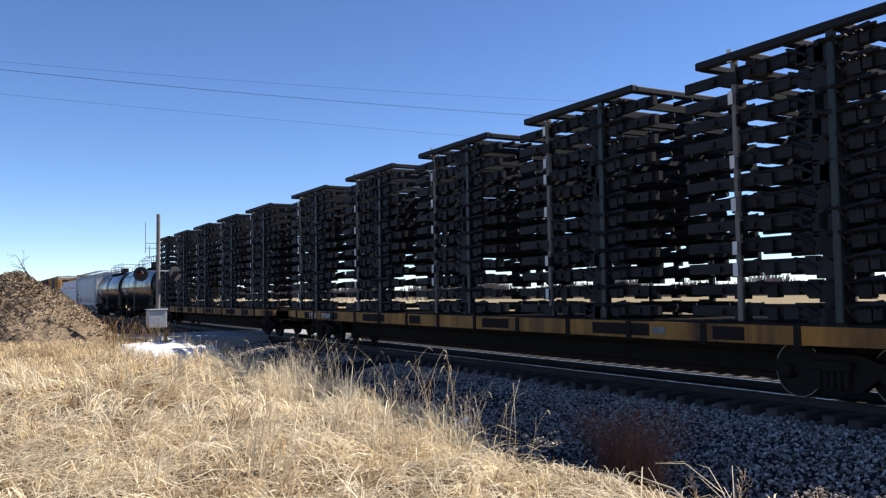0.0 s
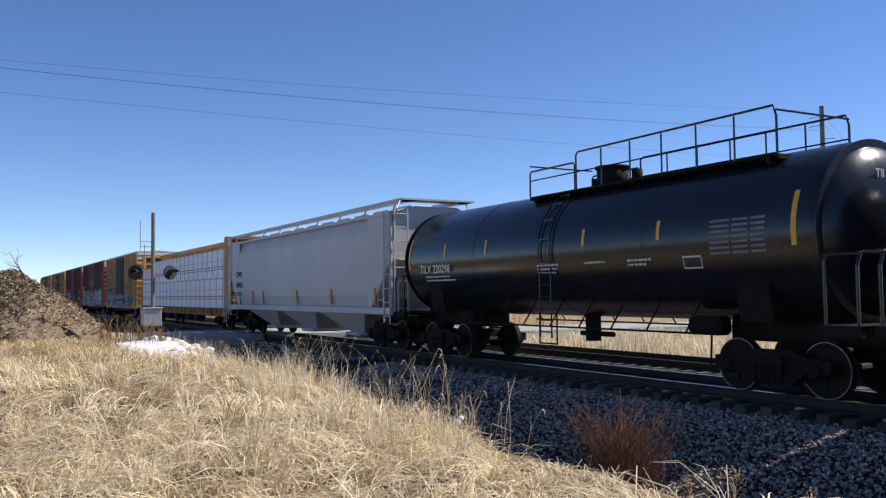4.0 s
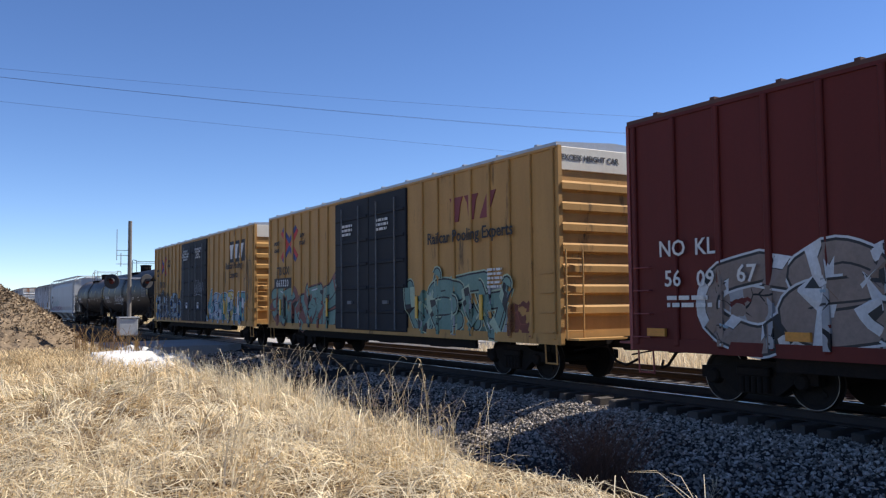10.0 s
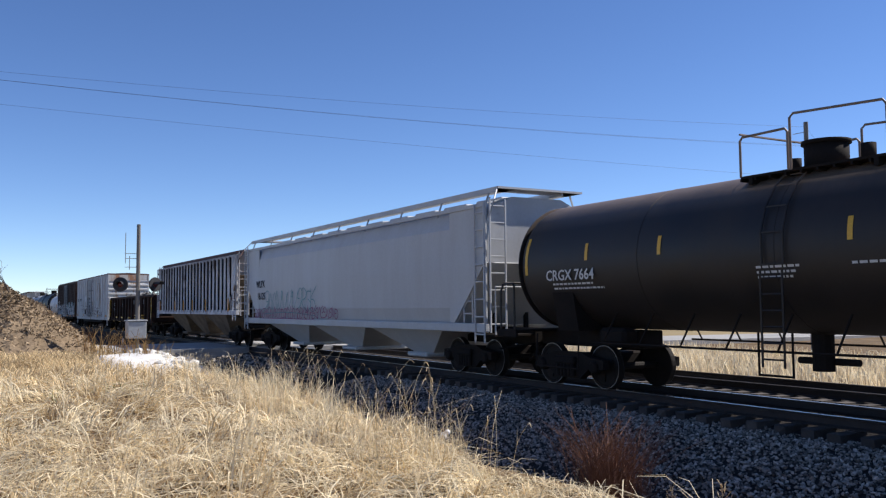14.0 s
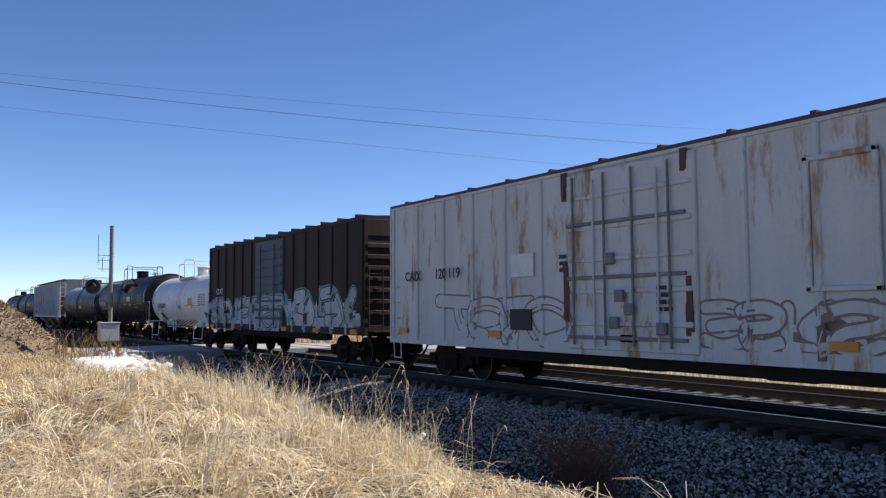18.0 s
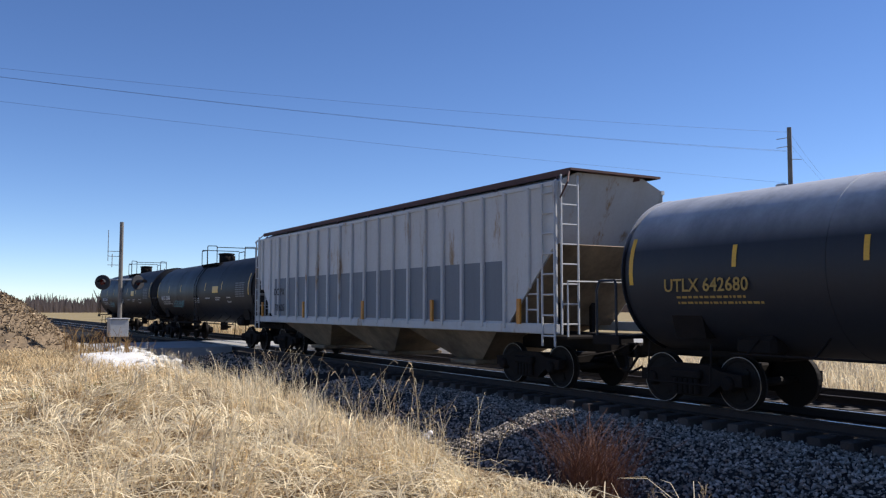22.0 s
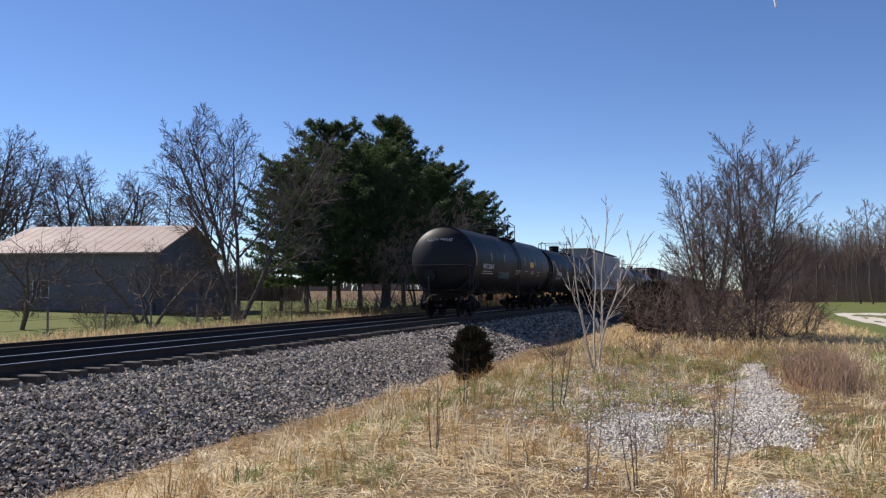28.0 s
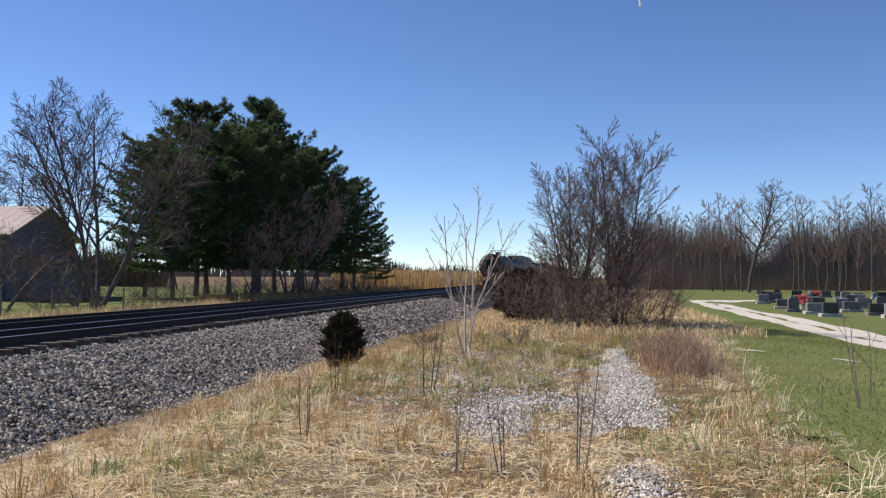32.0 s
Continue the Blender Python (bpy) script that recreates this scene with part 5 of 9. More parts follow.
    for s in (-1, 1):
        box(bm, min(s * (h - 0.5), s * (h + 0.15)), max(s * (h - 0.5), s * (h + 0.15)), -1.3, 1.3, zt, zt + 0.05)
        tube(bm, ((s * (h + 0.1), -1.3, zt), (s * (h + 0.35), -1.55, zt - 0.3), (s * (h + 0.1), -1.55, top - 0.4)), 0.02, 4)
    part("running_board", bm, roof, car, "roof walkway on brackets")
    bm = bmesh.new()
    for i in range(10):
        x = -h + 0.8 + (2 * h - 1.6) * (i + 0.5) / 10
        rounded(bm, x - 0.62, x + 0.62, -0.4, 0.4, top + 0.15, top + 0.3, 0.03)
    pieces("roof_hatch", bm, mat, car)
    bm = bmesh.new()
    for x, s in ((-h, -1), (h, 1)):
        tube(bm, ((x + s * 0.1, 0.9, 1.6), (x + s * 0.1, 0.9, 2.4)), 0.16, 10)
    pieces("brake_cylinder", bm, "iron", car)
    for x, s in ((-h, -1), (h, 1)):
        coupler(car, x + s * 0.2, s)
    trucks(car, (-h + 1.75, h - 1.75))
    return car, h

# ---------------------------------------------------------------- the train, from the front
MOVERS = []


def load(name, along, y, z, label, category, group="", kind=""):
    """Something carried by a car, standing at its own place on it."""
    ob = base(name, label, category, group, kind)
    MOVERS.append((ob, along, TRACK + y, z))
    return ob


# two flatcars with stacked steel truck chassis
CH_L, CH_W = 3.6, 1.46


def chassis_meshes():
    lay = bmesh.new()
    rnd = random.Random(5)
    for yy, tall in ((-CH_W + 0.1, 0.18), (0.0, 0.12), (CH_W - 0.1, 0.18)):
        box(lay, -0.1 - 0.5 * (abs(yy) > 1), CH_L + 0.4, yy - 0.05, yy + 0.05, 0.0, tall)
        box(lay, 0.55, CH_L - 0.2, yy - 0.09, yy + 0.09, tall, tall + 0.03)
    for x in (0.1, 0.9, 1.8, 2.7, 3.5):
        box(lay, x - 0.06, x + 0.06, -CH_W, CH_W, 0.03, 0.12)
    for i in range(20):
        x, yy = rnd.choice((rnd.uniform(0.0, CH_L), rnd.uniform(1.9, CH_L + 0.3))), rnd.choice((-CH_W + 0.06, -CH_W + 0.06, CH_W - 0.08))
        q = rnd.uniform(0.07, 0.16)
        box(lay, x - q, x + q, yy - 0.08, yy + 0.08, rnd.uniform(-0.17, 0.0), rnd.uniform(0.14, 0.25))
    for i in range(9):
        x = rnd.uniform(0.0, CH_L)
        tube(lay, ((x, -CH_W + 0.05, 0.1), (x + rnd.uniform(-0.3, 0.3), -CH_W - 0.1, 0.2), (x + rnd.uniform(-0.3, 0.3), -CH_W - 0.03, rnd.uniform(-0.05, 0.3))), 0.03, 4)
    for yy in (-1.2, -0.7, 0.2, 0.8):
        tube(lay, ((CH_L + 0.2, yy, 0.1), (CH_L + 0.5, yy + 0.2, 0.16)), 0.05, 5)
    weld(lay)
    me = bpy.data.meshes.new("chassis_layer")
    lay.to_mesh(me)
    lay.free()
    me.materials.append(M["frame"])
    top = bmesh.new()
    for yy in (-CH_W - 0.05, CH_W + 0.05):
        rounded(top, -0.15, CH_L, yy - 0.08, yy + 0.08, 4.42, 4.56, 0.02)
    for x in (-0.08, 0.8, 1.7, 2.6, CH_L - 0.08):
        rounded(top, x - 0.09, x + 0.09, -CH_W, CH_W, 4.42, 4.54, 0.02)
    tm = bpy.data.meshes.new("top_frame")
    top.to_mesh(tm)
    top.free()
    tm.materials.append(M["frame"])
    posts = []
    for mat, w in (("pole", 0.05), ("framegreen", 0.07)):
        b = bmesh.new()
        rounded(b, -w, w, -0.05, 0.05, 0.0, 4.45, 0.015)
        pm = bpy.data.meshes.new("post")
        b.to_mesh(pm)
        b.free()
        pm.materials.append(M[mat])
        posts.append(pm)
    return me, tm, posts


LAYER, TOPFRAME, POSTS = chassis_meshes()
# small white plate, repeated as pale dashes up the near post
PALE_DASH = bpy.data.meshes.new("paper_tag")
bm = bmesh.new()
box(bm, -0.05, 0.05, -0.004, 0.004, -0.11, 0.11)
bm.to_mesh(PALE_DASH)
bm.free()
PALE_DASH.materials.append(M["white"])
STACK_SEED = random.Random(11)
for f, r, us in ((-6.2, -33.6, (-32.9, -27.2, -21.7, -16.3, -10.9)), (-35.5, -62.5, (-61.2, -55.7, -50.3, -44.85, -39.5))):
    car, h = new_car("flatcar", f, r, "long worn yellow flatcar loaded with steel chassis stacks", "flatcar", "flatcars")
    bm = bmesh.new()
    rounded(bm, -h, h, -1.45, 1.45, 1.12, 1.24, 0.02)
    part("deck", bm, "iron", car, "dark plank deck")
    bm = bmesh.new()
    for yy in (-1.48, 1.48):
        out = ((-h, 1.2), (-h, 0.96), (-h + 1.2, 0.92), (-h * 0.62, 0.88), (h * 0.62, 0.88), (h - 1.2, 0.92), (h, 0.96), (h, 1.2))
        plate(bm, out, yy - 0.05, yy + 0.05)
    part("side_sill", bm, "deck", car, "chipped yellow side sill")
    bm = bmesh.new()
    rounded(bm, -h, h, -0.4, 0.4, 0.68, 1.12, 0.03)
    rounded(bm, -h * 0.72, h * 0.72, -0.38, 0.38, 0.3, 0.69, 0.04)
    for i in range(14):
        x = -h + (i + 0.5) * 2 * h / 14
        box(bm, x - 0.06, x + 0.06, -1.4, 1.4, 0.85, 1.12)
        box(bm, x - 0.03, x + 0.09, -1.56, -1.5, 0.84, 1.2)
    pieces("underframe_beam", bm, "iron", car)
    bm = bmesh.new()
    for i, x in enumerate((-0.86, -0.7, -0.45, -0.2, 0.1, 0.42, 0.66, 0.9)):
        box(bm, x * h, x * h + 0.7 + 0.5 * (i % 3), -1.536, -1.53, 0.93, 1.16)
    pieces("stencil_print", bm, "iron", car, "dark patched panel on the sill")
    bm = bmesh.new()
    for x in (-0.8, 0.55):
        box(bm, x * h, x * h + 0.35, -1.542, -1.536, 0.98, 1.1)
    pieces("stencil_panel", bm, "dimprint", car, "faded stencil panel, too fine to read")
    words("FTTX", 0.24, -0.8 * h + 0.1, -1.545, 0.96, "white", car, space=1.4)
    words("973507" if f > -20 else "971173", 0.24, -0.72 * h + 0.4, -1.545, 0.96, "white", car, space=1.2)
    for x, s in ((-h, -1), (h, 1)):
        coupler(car, x, s)
    trucks(car, (-h + 2.6, h - 2.6))
    for u in us:
        st = load("chassis_stack", u, 0, 1.25, "tall stack of dark steel truck chassis in a frame", "steel stack", "chassis stacks")
        for i in range(12):
            shared("chassis_layer", LAYER, st, pose(STACK_SEED.uniform(-0.06, 0.06), STACK_SEED.uniform(-0.04, 0.04), 0.08 + 0.365 * i, 0, 0, STACK_SEED.uniform(-0.6, 0.6)))
        shared("top_frame", TOPFRAME, st, pose(0, 0, 0))
        for i in range(6):
            shared("paper_tag", PALE_DASH, st, pose(0.62, -CH_W - 0.1, 0.5 + 0.365 * (2 * i + STACK_SEED.randint(0, 1))))
        for x, k in ((0.62, 0), (2.55, 1)):
            for yy in (-CH_W + 0.02 - 0.06 * k, CH_W + 0.04):
                shared("post", POSTS[k], st, pose(x, yy, 0))

tank_car("tank_car", -63.9, -78.6, "glossy black tank car with long top railing", "tank_gloss", "TILX", "220306", platform=(-1.3, 5.9), long_rail=5, dome=0.6)
tank_car("tank_car", -79.4, -94.3, "glossy black tank car with long top railing", "tank_gloss", "TILX", "220298", platform=(-1.3, 5.9), long_rail=5, dome=0.6)
car, h = hopper("covered_hopper", -94.6, -112.8, "clean light grey covered hopper with rounded sides", "hopper", 4.3, 1.22, (), "hopper", True)
words("CHVX", 0.36, -7.35, -1.592, 2.62, "black", car)
words("890015", 0.36, -7.25, -1.592, 2.12, "black", car)
bm = bmesh.new()
bars(bm, -7.75, -6.9, 1.75, 1.95, -1.585, 2, 2)
part("stencil_print", bm, "black", car, "small print, too fine to read", "stuff")
bm = bmesh.new()
for x in (-8.0, -5.2, -3.7, 0.6, 4.2, 7.9):
    box(bm, x - 0.06, x + 0.06, -1.60, -1.56, 1.4, 1.95)
pieces("reflective_strip", bm, "orange", car, "upright orange reflector")


# centre-beam flatcar with wrapped lumber
car, h = new_car("centerbeam_flatcar", -113.5, -137.3, "yellow centre-beam flatcar with lattice spine", "flatcar", "flatcars")
bm = bmesh.new()
rounded(bm, -h, h, -1.4, 1.4, 0.98, 1.1, 0.02)
for yy in (-1.42, 1.42):
    rounded(bm, -h, h, yy - 0.05, yy + 0.05, 0.72, 1.1, 0.02)
for i in range(26):
    x = -h + (i + 0.5) * 2 * h / 26
    rounded(bm, x - 0.18, x + 0.18, -1.52, -1.42, 0.86, 1.08, 0.02)
pieces("deck", bm, "deck", car, "chipped yellow deck member")
bm = bmesh.new()
rounded(bm, -h + 0.75, h - 0.75, -0.3, 0.3, 4.66, 4.74, 0.02)
for yy in (-0.3, 0.3):
    rounded(bm, -h + 0.75, h - 0.75, yy - 0.04, yy + 0.04, 4.52, 4.7, 0.02)
for i in range(18):
    x = -h + 1.0 + (2 * h - 2) * i / 17
    rounded(bm, x - 0.09, x + 0.09, -0.2, 0.2, 1.1, 4.62, 0.03)
    plate(bm, ((x - 0.2, 4.66), (x + 0.2, 4.66), (x + 0.09, 4.42), (x - 0.09, 4.42)), -0.22, 0.22)
pieces("centre_beam", bm, "yellow", car, "member of the tall central beam")
bm = bmesh.new()
for s in (-1, 1):
    x, d = (h - 0.5, 0.27) if s > 0 else (-h + 0.3, 0.1)
    for yy in (-1.33, 1.33):
        rounded(bm, x - d, x + d, yy - 0.12, yy + 0.12, 1.1, 4.72, 0.04)
    rounded(bm, x - d, x + d, -1.21, 1.21, 4.58, 4.72, 0.03)
    for i in range(6):
        z = 1.45 + 0.52 * i
        rounded(bm, x - d + 0.03, x + d - 0.03, -1.21, 1.21, z, z + 0.14, 0.02)
pieces("bulkhead", bm, "yellow", car, "member of the ribbed end bulkhead")
bm = bmesh.new()
for s in (-1, 1):
    x = h - 0.5 if s > 0 else -h + 0.3
    rounded(bm, x - 0.04, x + 0.04, -1.21, 1.21, 1.1, 4.58, 0.02)
# darker paint here carries the shade of the recesses between the rungs
pieces("bulkhead_panel", bm, "deck", car, "recessed bulkhead sheet darkened for the shade behind its rungs")
bm = bmesh.new()
for s in (-1, 1):
    ladder(bm, s * (h - 0.19), -1.15, 0.6, 4.6, 9, "y", 0.42)
    ladder(bm, s * (h - 0.2), -1.53, 0.4, 1.6, 4, "x", 0.42)
part("ladder", bm, "steel", car)
bm = bmesh.new()
rounded(bm, -h, h, -0.35, 0.35, 0.6, 1.0, 0.03)
for x in (-3.2, -1.0, 2.2, 4.5):
    tube(bm, ((x, -1.2, 0.6), (x + 1.0, -1.2, 0.6)), 0.22, 12)
for x in (-2.0, 0.4, 5.5):
    tube(bm, ((x, -1.4, 0.95), (x, -1.45, 0.45), (x + 0.3, -1.45, 0.45), (x + 0.3, -1.4, 0.95)), 0.025, 5)
pieces("underframe_beam", bm, "iron", car)
for x, s in ((-h, -1), (h, 1)):
    coupler(car, x + s * 0.1, s)
trucks(car, (-h + 2.9, h - 2.9))


def lumber(along, length, z0, z1, yy, front_face):
    ob = load("lumber_bundle", along, yy, 0, "lumber bundle in white wrap with red stripes", "lumber", "lumber bundles on the flatcar")
    rnd = random.Random(int(along * 10 + z0 * 7))
    bm = bmesh.new()
    n = max(2, round(length / 1.12))
    rounded(bm, -length / 2 + 0.004, length / 2 - 0.004, -0.56, 0.56, z0 + 0.006, z1 - 0.004, 0.012)
    part("wrap", bm, "wrap", ob, "wrinkled white plastic wrap")
    f = -0.562 if front_face < 0 else 0.562
    e = f - 0.006 if f < 0 else f + 0.006
    bm, dark, blue, strap = bmesh.new(), bmesh.new(), bmesh.new(), bmesh.new()
    hh = z1 - z0
    rows = max(2, round(length / 0.62))
    for i in range(rows):
        x = -length / 2 + (i + 0.5) * length / rows
        for zz in (0.31, 0.40):
            q = rnd.uniform(0.2, 0.24)
            box(bm if zz < 0.4 else dark, x - q, x + q, min(f, e), max(f, e), z0 + hh * zz - 0.028, z0 + hh * zz + 0.028)
        box(blue, x - 0.16, x + 0.14, min(f, e), max(f, e), z0 + hh * 0.61, z0 + hh * 0.635)
    for i in range(n):
        x = -length / 2 + (i + 0.5) * length / n + 0.45
        box(strap, x - 0.009, x + 0.009, min(f, e) - 0.004, max(f, e) + 0.004, z0 + 0.02, z1)
        box(strap, x - 0.011, x + 0.011, -0.57, 0.57, z1 - 0.015, z1 + 0.004)
        rounded(strap, x - 0.03, x + 0.03, min(f, e) - 0.015, max(f, e), z1 - 0.09, z1 - 0.02, 0.01)
    pieces("printed_stripe", bm, "markred", ob, "red printed stripe")
    pieces("printed_stripe", dark, "maroon", ob, "dark maroon printed stripe")
    pieces("printed_mark", blue, "skyblue", ob, "small blue printed mark")
    pieces("strap", strap, "black", ob, "dark tie-down strap")


mid_cb = (-113.5 - 137.3) / 2
for yy, ff in ((-0.86, -1), (0.86, 1)):
    x = -11.45
    for length in (4.1, 4.5, 5.6, 4.4, 3.8):
        lumber(mid_cb + x + length / 2, length - 0.008, 1.12, 2.65, yy, ff)
        x += length
    x = -7.35
    for length in (7.4, 4.4, 6.5):
        lumber(mid_cb + x + length / 2, length - 0.008, 2.66, 4.12, yy, ff)
        x += length
    lumber(mid_cb - 9.42, 4.0, 2.67, 3.5, yy, ff)


def cross_logo(car, x, z, s):
    """Four doubled arms: blue towards the top and foot, red towards the sides, as plain shapes."""
    for mat, arm, lift in (("markred", ((0.04, 0.0), (0.36, 0.0), (1.0, 0.66), (0.84, 0.82)), 0.0), ("markblue", ((0.0, 0.04), (0.84, 0.84), (0.68, 1.0), (0.0, 0.34)), 0.002)):
        for i, (p, q) in enumerate(((1, 1), (1, -1), (-1, 1), (-1, -1))):
            bm = bmesh.new()
            plate(bm, [(x - 0.15 + 1.25 * s * p * u, z + 0.93 * s * q * v) for u, v in arm], -1.590 - lift - 0.0006 * i, -1.578)
            part("cross_emblem", bm, mat, car, "red and blue cross emblem")


def block_logo(car, x, z, w, hh, mat, back=None):
    """A three-form company emblem drawn as plain shapes."""
    bm = bmesh.new()
    t = w / 3
    for i in (0, 1):
        x0 = x - w / 2 + i * t
        plate(bm, [(x0 + p * t, z + q * hh) for p, q in ((0.0, 0.5), (0.9, 0.5), (0.75, 0.2), (0.6, -0.5), (0.3, -0.5), (0.2, 0.2))], -1.60, -1.582)
    x0 = x + w / 2 - t
    plate(bm, [(x0 + p * t, z + q * hh) for p, q in ((0.0, -0.5), (0.5, -0.5), (1.0, 0.5), (0.5, 0.5))], -1.60, -1.582)
    pieces("emblem", bm, mat, car, "worn company emblem in plain forms")
    if back:
        bm = bmesh.new()
        box(bm, x - w * 0.56, x + w * 0.56, -1.582, -1.574, z - hh * 0.75, z + hh * 0.75)
        part("emblem_panel", bm, back, car)


def side_marks(car, h, z=1.25, n=6, mat="orange"):
    bm = bmesh.new()
    for i in range(n):
        x = -h * 0.92 + 1.84 * h * i / (n - 1)
        box(bm, x - 0.22, x + 0.22, -1.65, -1.60, z - 0.07, z + 0.07)
    pieces("reflector", bm, mat, car, "oblong reflector")


car, h = boxcar("boxcar", -138.8, -154.3, 5.18, "yellow", "yellow boxcar with a black door and graffiti", spread(19), ((-1.85, 1.85, "navy"),), "yellow", "cream", "steel", (4.3, 3.45, 2.6))
cross_logo(car, -5.2, 3.62, 0.62)
block_logo(car, 5.8, 3.85, 2.2, 0.75, "maroon")
words("next", 0.3, -6.9, -1.66, 3.55, "black", car, slant=0.3)
words("load", 0.3, -6.9, -1.66, 3.28, "black", car, slant=0.3)
words("any", 0.3, -3.1, -1.66, 3.6, "black", car, slant=0.3)
words("road", 0.3, -3.1, -1.66, 3.33, "black", car, slant=0.3)
words("FB OX", 0.42, -4.9, -1.66, 2.72, "black", car)
words("504263", 0.42, -4.9, -1.66, 2.2, "black", car, space=1.4)
words("Railcar Pooling", 0.26, 5.7, -1.66, 3.2, "black", car)
words("Experts", 0.26, 5.3, -1.66, 2.92, "black", car)
words("EXCESS HEIGHT CAR", 0.17, h + 0.058, -0.7, 4.78, "black", car, "end")
words("FBOX 504263", 0.2, h + 0.058, 0.85, 4.76, "black", car, "end")
graffiti(car, -7.5, -1.9, 1.3, 2.75, ("g_taupe",), "g_taupe", 3)
lettering(car, -7.0, -1.95, 0.92, 2.3, ("g_blue", "g_teal", "g_blue"), "g_green", "g_lime", "g_lime", 103, 0.3)
lettering(car, -6.6, -2.2, 1.1, 1.7, ("g_pink", "g_purple"), "g_pink", None, None, 104, 0.12)
graffiti(car, -1.9, 6.4, 0.92, 1.9, ("g_blue", "g_sky", "g_teal"), "g_black", 5)
lettering(car, -1.8, 1.9, 0.94, 2.0, ("g_sky", "g_grey"), "g_blue", None, "g_white", 105, 0.2)
lettering(car, 2.0, 6.3, 0.94, 2.0, ("g_sky", "g_blue", "g_grey"), "g_black", None, "g_white", 106, 0.22)
scrawl(car, 2.2, 5.8, 2.35, 2.85, -1.64, "g_black", 4)
scrawl(car, -7.6, -6.3, 2.7, 3.9, -1.64, "g_black", 44)
side_marks(car, h, 1.22, 6, "reflect")

for f, r, seed, gx, num, lab in ((-156.4, -171.95, 7, (-7.4, 7.4), ("40 97", "55"), "dark red boxcar with silver graffiti along its foot"), (-174.0, -190.08, 8, (-7.2, -2.0), ("56", "05"), "dark red boxcar with a small graffito")):
    car, h = boxcar("boxcar", f, r, 5.18, "red", lab, spread(17), ((-1.5, 1.6, "red"),), "redend", "cream", "rustroof")
    if seed == 7:
        graffiti(car, gx[0] - 0.25, gx[1] + 0.25, 0.9, 2.5, ("g_silver", "g_grey", "g_silver"), "g_black", seed)
        lettering(car, gx[0] - 0.1, gx[1] + 0.1, 0.92, 2.5, ("g_silver", "g_grey", "g_silver"), "g_black", None, "g_white", 107, 0.26, 1.5)
        words("DW C", 0.36, -6.75, -1.65, 2.62, "white", car, space=1.3)
        bm = bmesh.new()
        for x in (-6.9, -6.15, -5.3):
            box(bm, x - 0.3, x + 0.3, -1.648, -1.638, 1.98, 2.45)
        pieces("number_panel", bm, "g_sky_plain", car, "pale blue number panel")
        for x, w in ((-6.9, "40"), (-6.15, "97"), (-5.3, "55")):
            words(w, 0.36, x, -1.655, 2.08, "black", car)
        scrawl(car, -1.6, 2.0, 2.9, 3.3, -1.66, "g_grey", 9)
        scrawl(car, 6.6, 7.5, 2.9, 4.3, -1.645, "g_grey", 12)
    else:
        for x, z, w in ((-6.95, 2.55, "NO"), (-6.2, 2.55, "KL"), (-6.95, 2.02, "56"), (-6.2, 2.0, "09"), (-5.35, 2.06, "67")):
            words(w, 0.4, x, -1.655, z, "white", car)
        bm = bmesh.new()
        bars(bm, -7.1, -6.05, 1.65, 1.9, -1.645, 2, 5)
        part("stencil_print", bm, "white", car, "small print, too fine to read", "stuff")
        graffiti(car, -6.35, -1.75, 1.0, 2.2, ("g_taupe", "g_grey"), "g_black", seed)
        lettering(car, -6.2, -1.75, 0.84, 2.6, ("g_taupe", "g_taupe", "g_clay"), "g_black", "g_white", "g_sky", 108, 0.25, 1.25)
        scrawl(car, 1.0, 3.8, 1.3, 2.2, -1.66, "g_grey", 10)
    side_marks(car, h, 1.2, 6, "orange")
    bm = bmesh.new()
    box(bm, 6.3, 6.85, -1.65, -1.6, 1.45, 1.85)
    bars(bm, 6.25, 6.95, 2.0, 2.7, -1.62, 6, seed)
    bars(bm, 0.2, 0.8, 3.2, 3.5, -1.66, 3, seed)
    part("stencil_print", bm, "white", car, "small data panels, too fine to read", "stuff")
    bm = bmesh.new()
    bars(bm, 0.2, 1.3, 3.95, 4.1, 0, 1, seed)
    for z in (3.3, 2.85, 2.4, 1.9):
        for i in range(3):
            box(bm, h + 0.1, h + 0.115, 0.3, 1.1, z + 0.05 * i, z + 0.05 * i + 0.025)
    part("end_print", bm, "white", car, "fine end stencils", "stuff")

car, h = boxcar("boxcar", -192.3, -210.5, 5.18, "yellow", "long yellow boxcar with two black plug doors and green graffiti", spread(23), ((-2.5, 0.0, "navy"), (0.03, 2.4, "navy")), "yellow", "cream", "steel")
cross_logo(car, -6.75, 3.98, 0.72)
words("next", 0.3, -8.1, -1.66, 4.0, "black", car, slant=0.3)
words("load", 0.3, -8.1, -1.66, 3.73, "black", car, slant=0.3)
words("any", 0.3, -5.45, -1.66, 4.15, "black", car, slant=0.3)
words("road", 0.3, -5.45, -1.66, 3.88, "black", car, slant=0.3)
words("TB OX", 0.44, -7.4, -1.66, 2.86, "black", car)
bm = bmesh.new()
box(bm, -8.35, -6.55, -1.65, -1.638, 2.36, 2.74)
pieces("number_panel", bm, "black", car, "black painted number panel")
words("663320", 0.36, -7.45, -1.66, 2.43, "white", car, space=1.25)
block_logo(car, 5.75, 4.1, 2.1, 0.62, "maroon")
words("Railcar Pooling Experts", 0.42, 5.6, -1.66, 3.3, "black", car)
words("EXCESS HEIGHT CAR", 0.17, h + 0.058, -0.7, 4.78, "black", car, "end")
graffiti(car, -8.9, -2.6, 0.95, 2.2, ("g_green", "g_rust", "g_black"), "g_black", 21)
lettering(car, -8.7, -2.7, 0.92, 2.45, ("g_green", "g_moss", "g_green"), "g_black", "g_rust", "g_white", 121, 0.27, 1.2, 0.35)
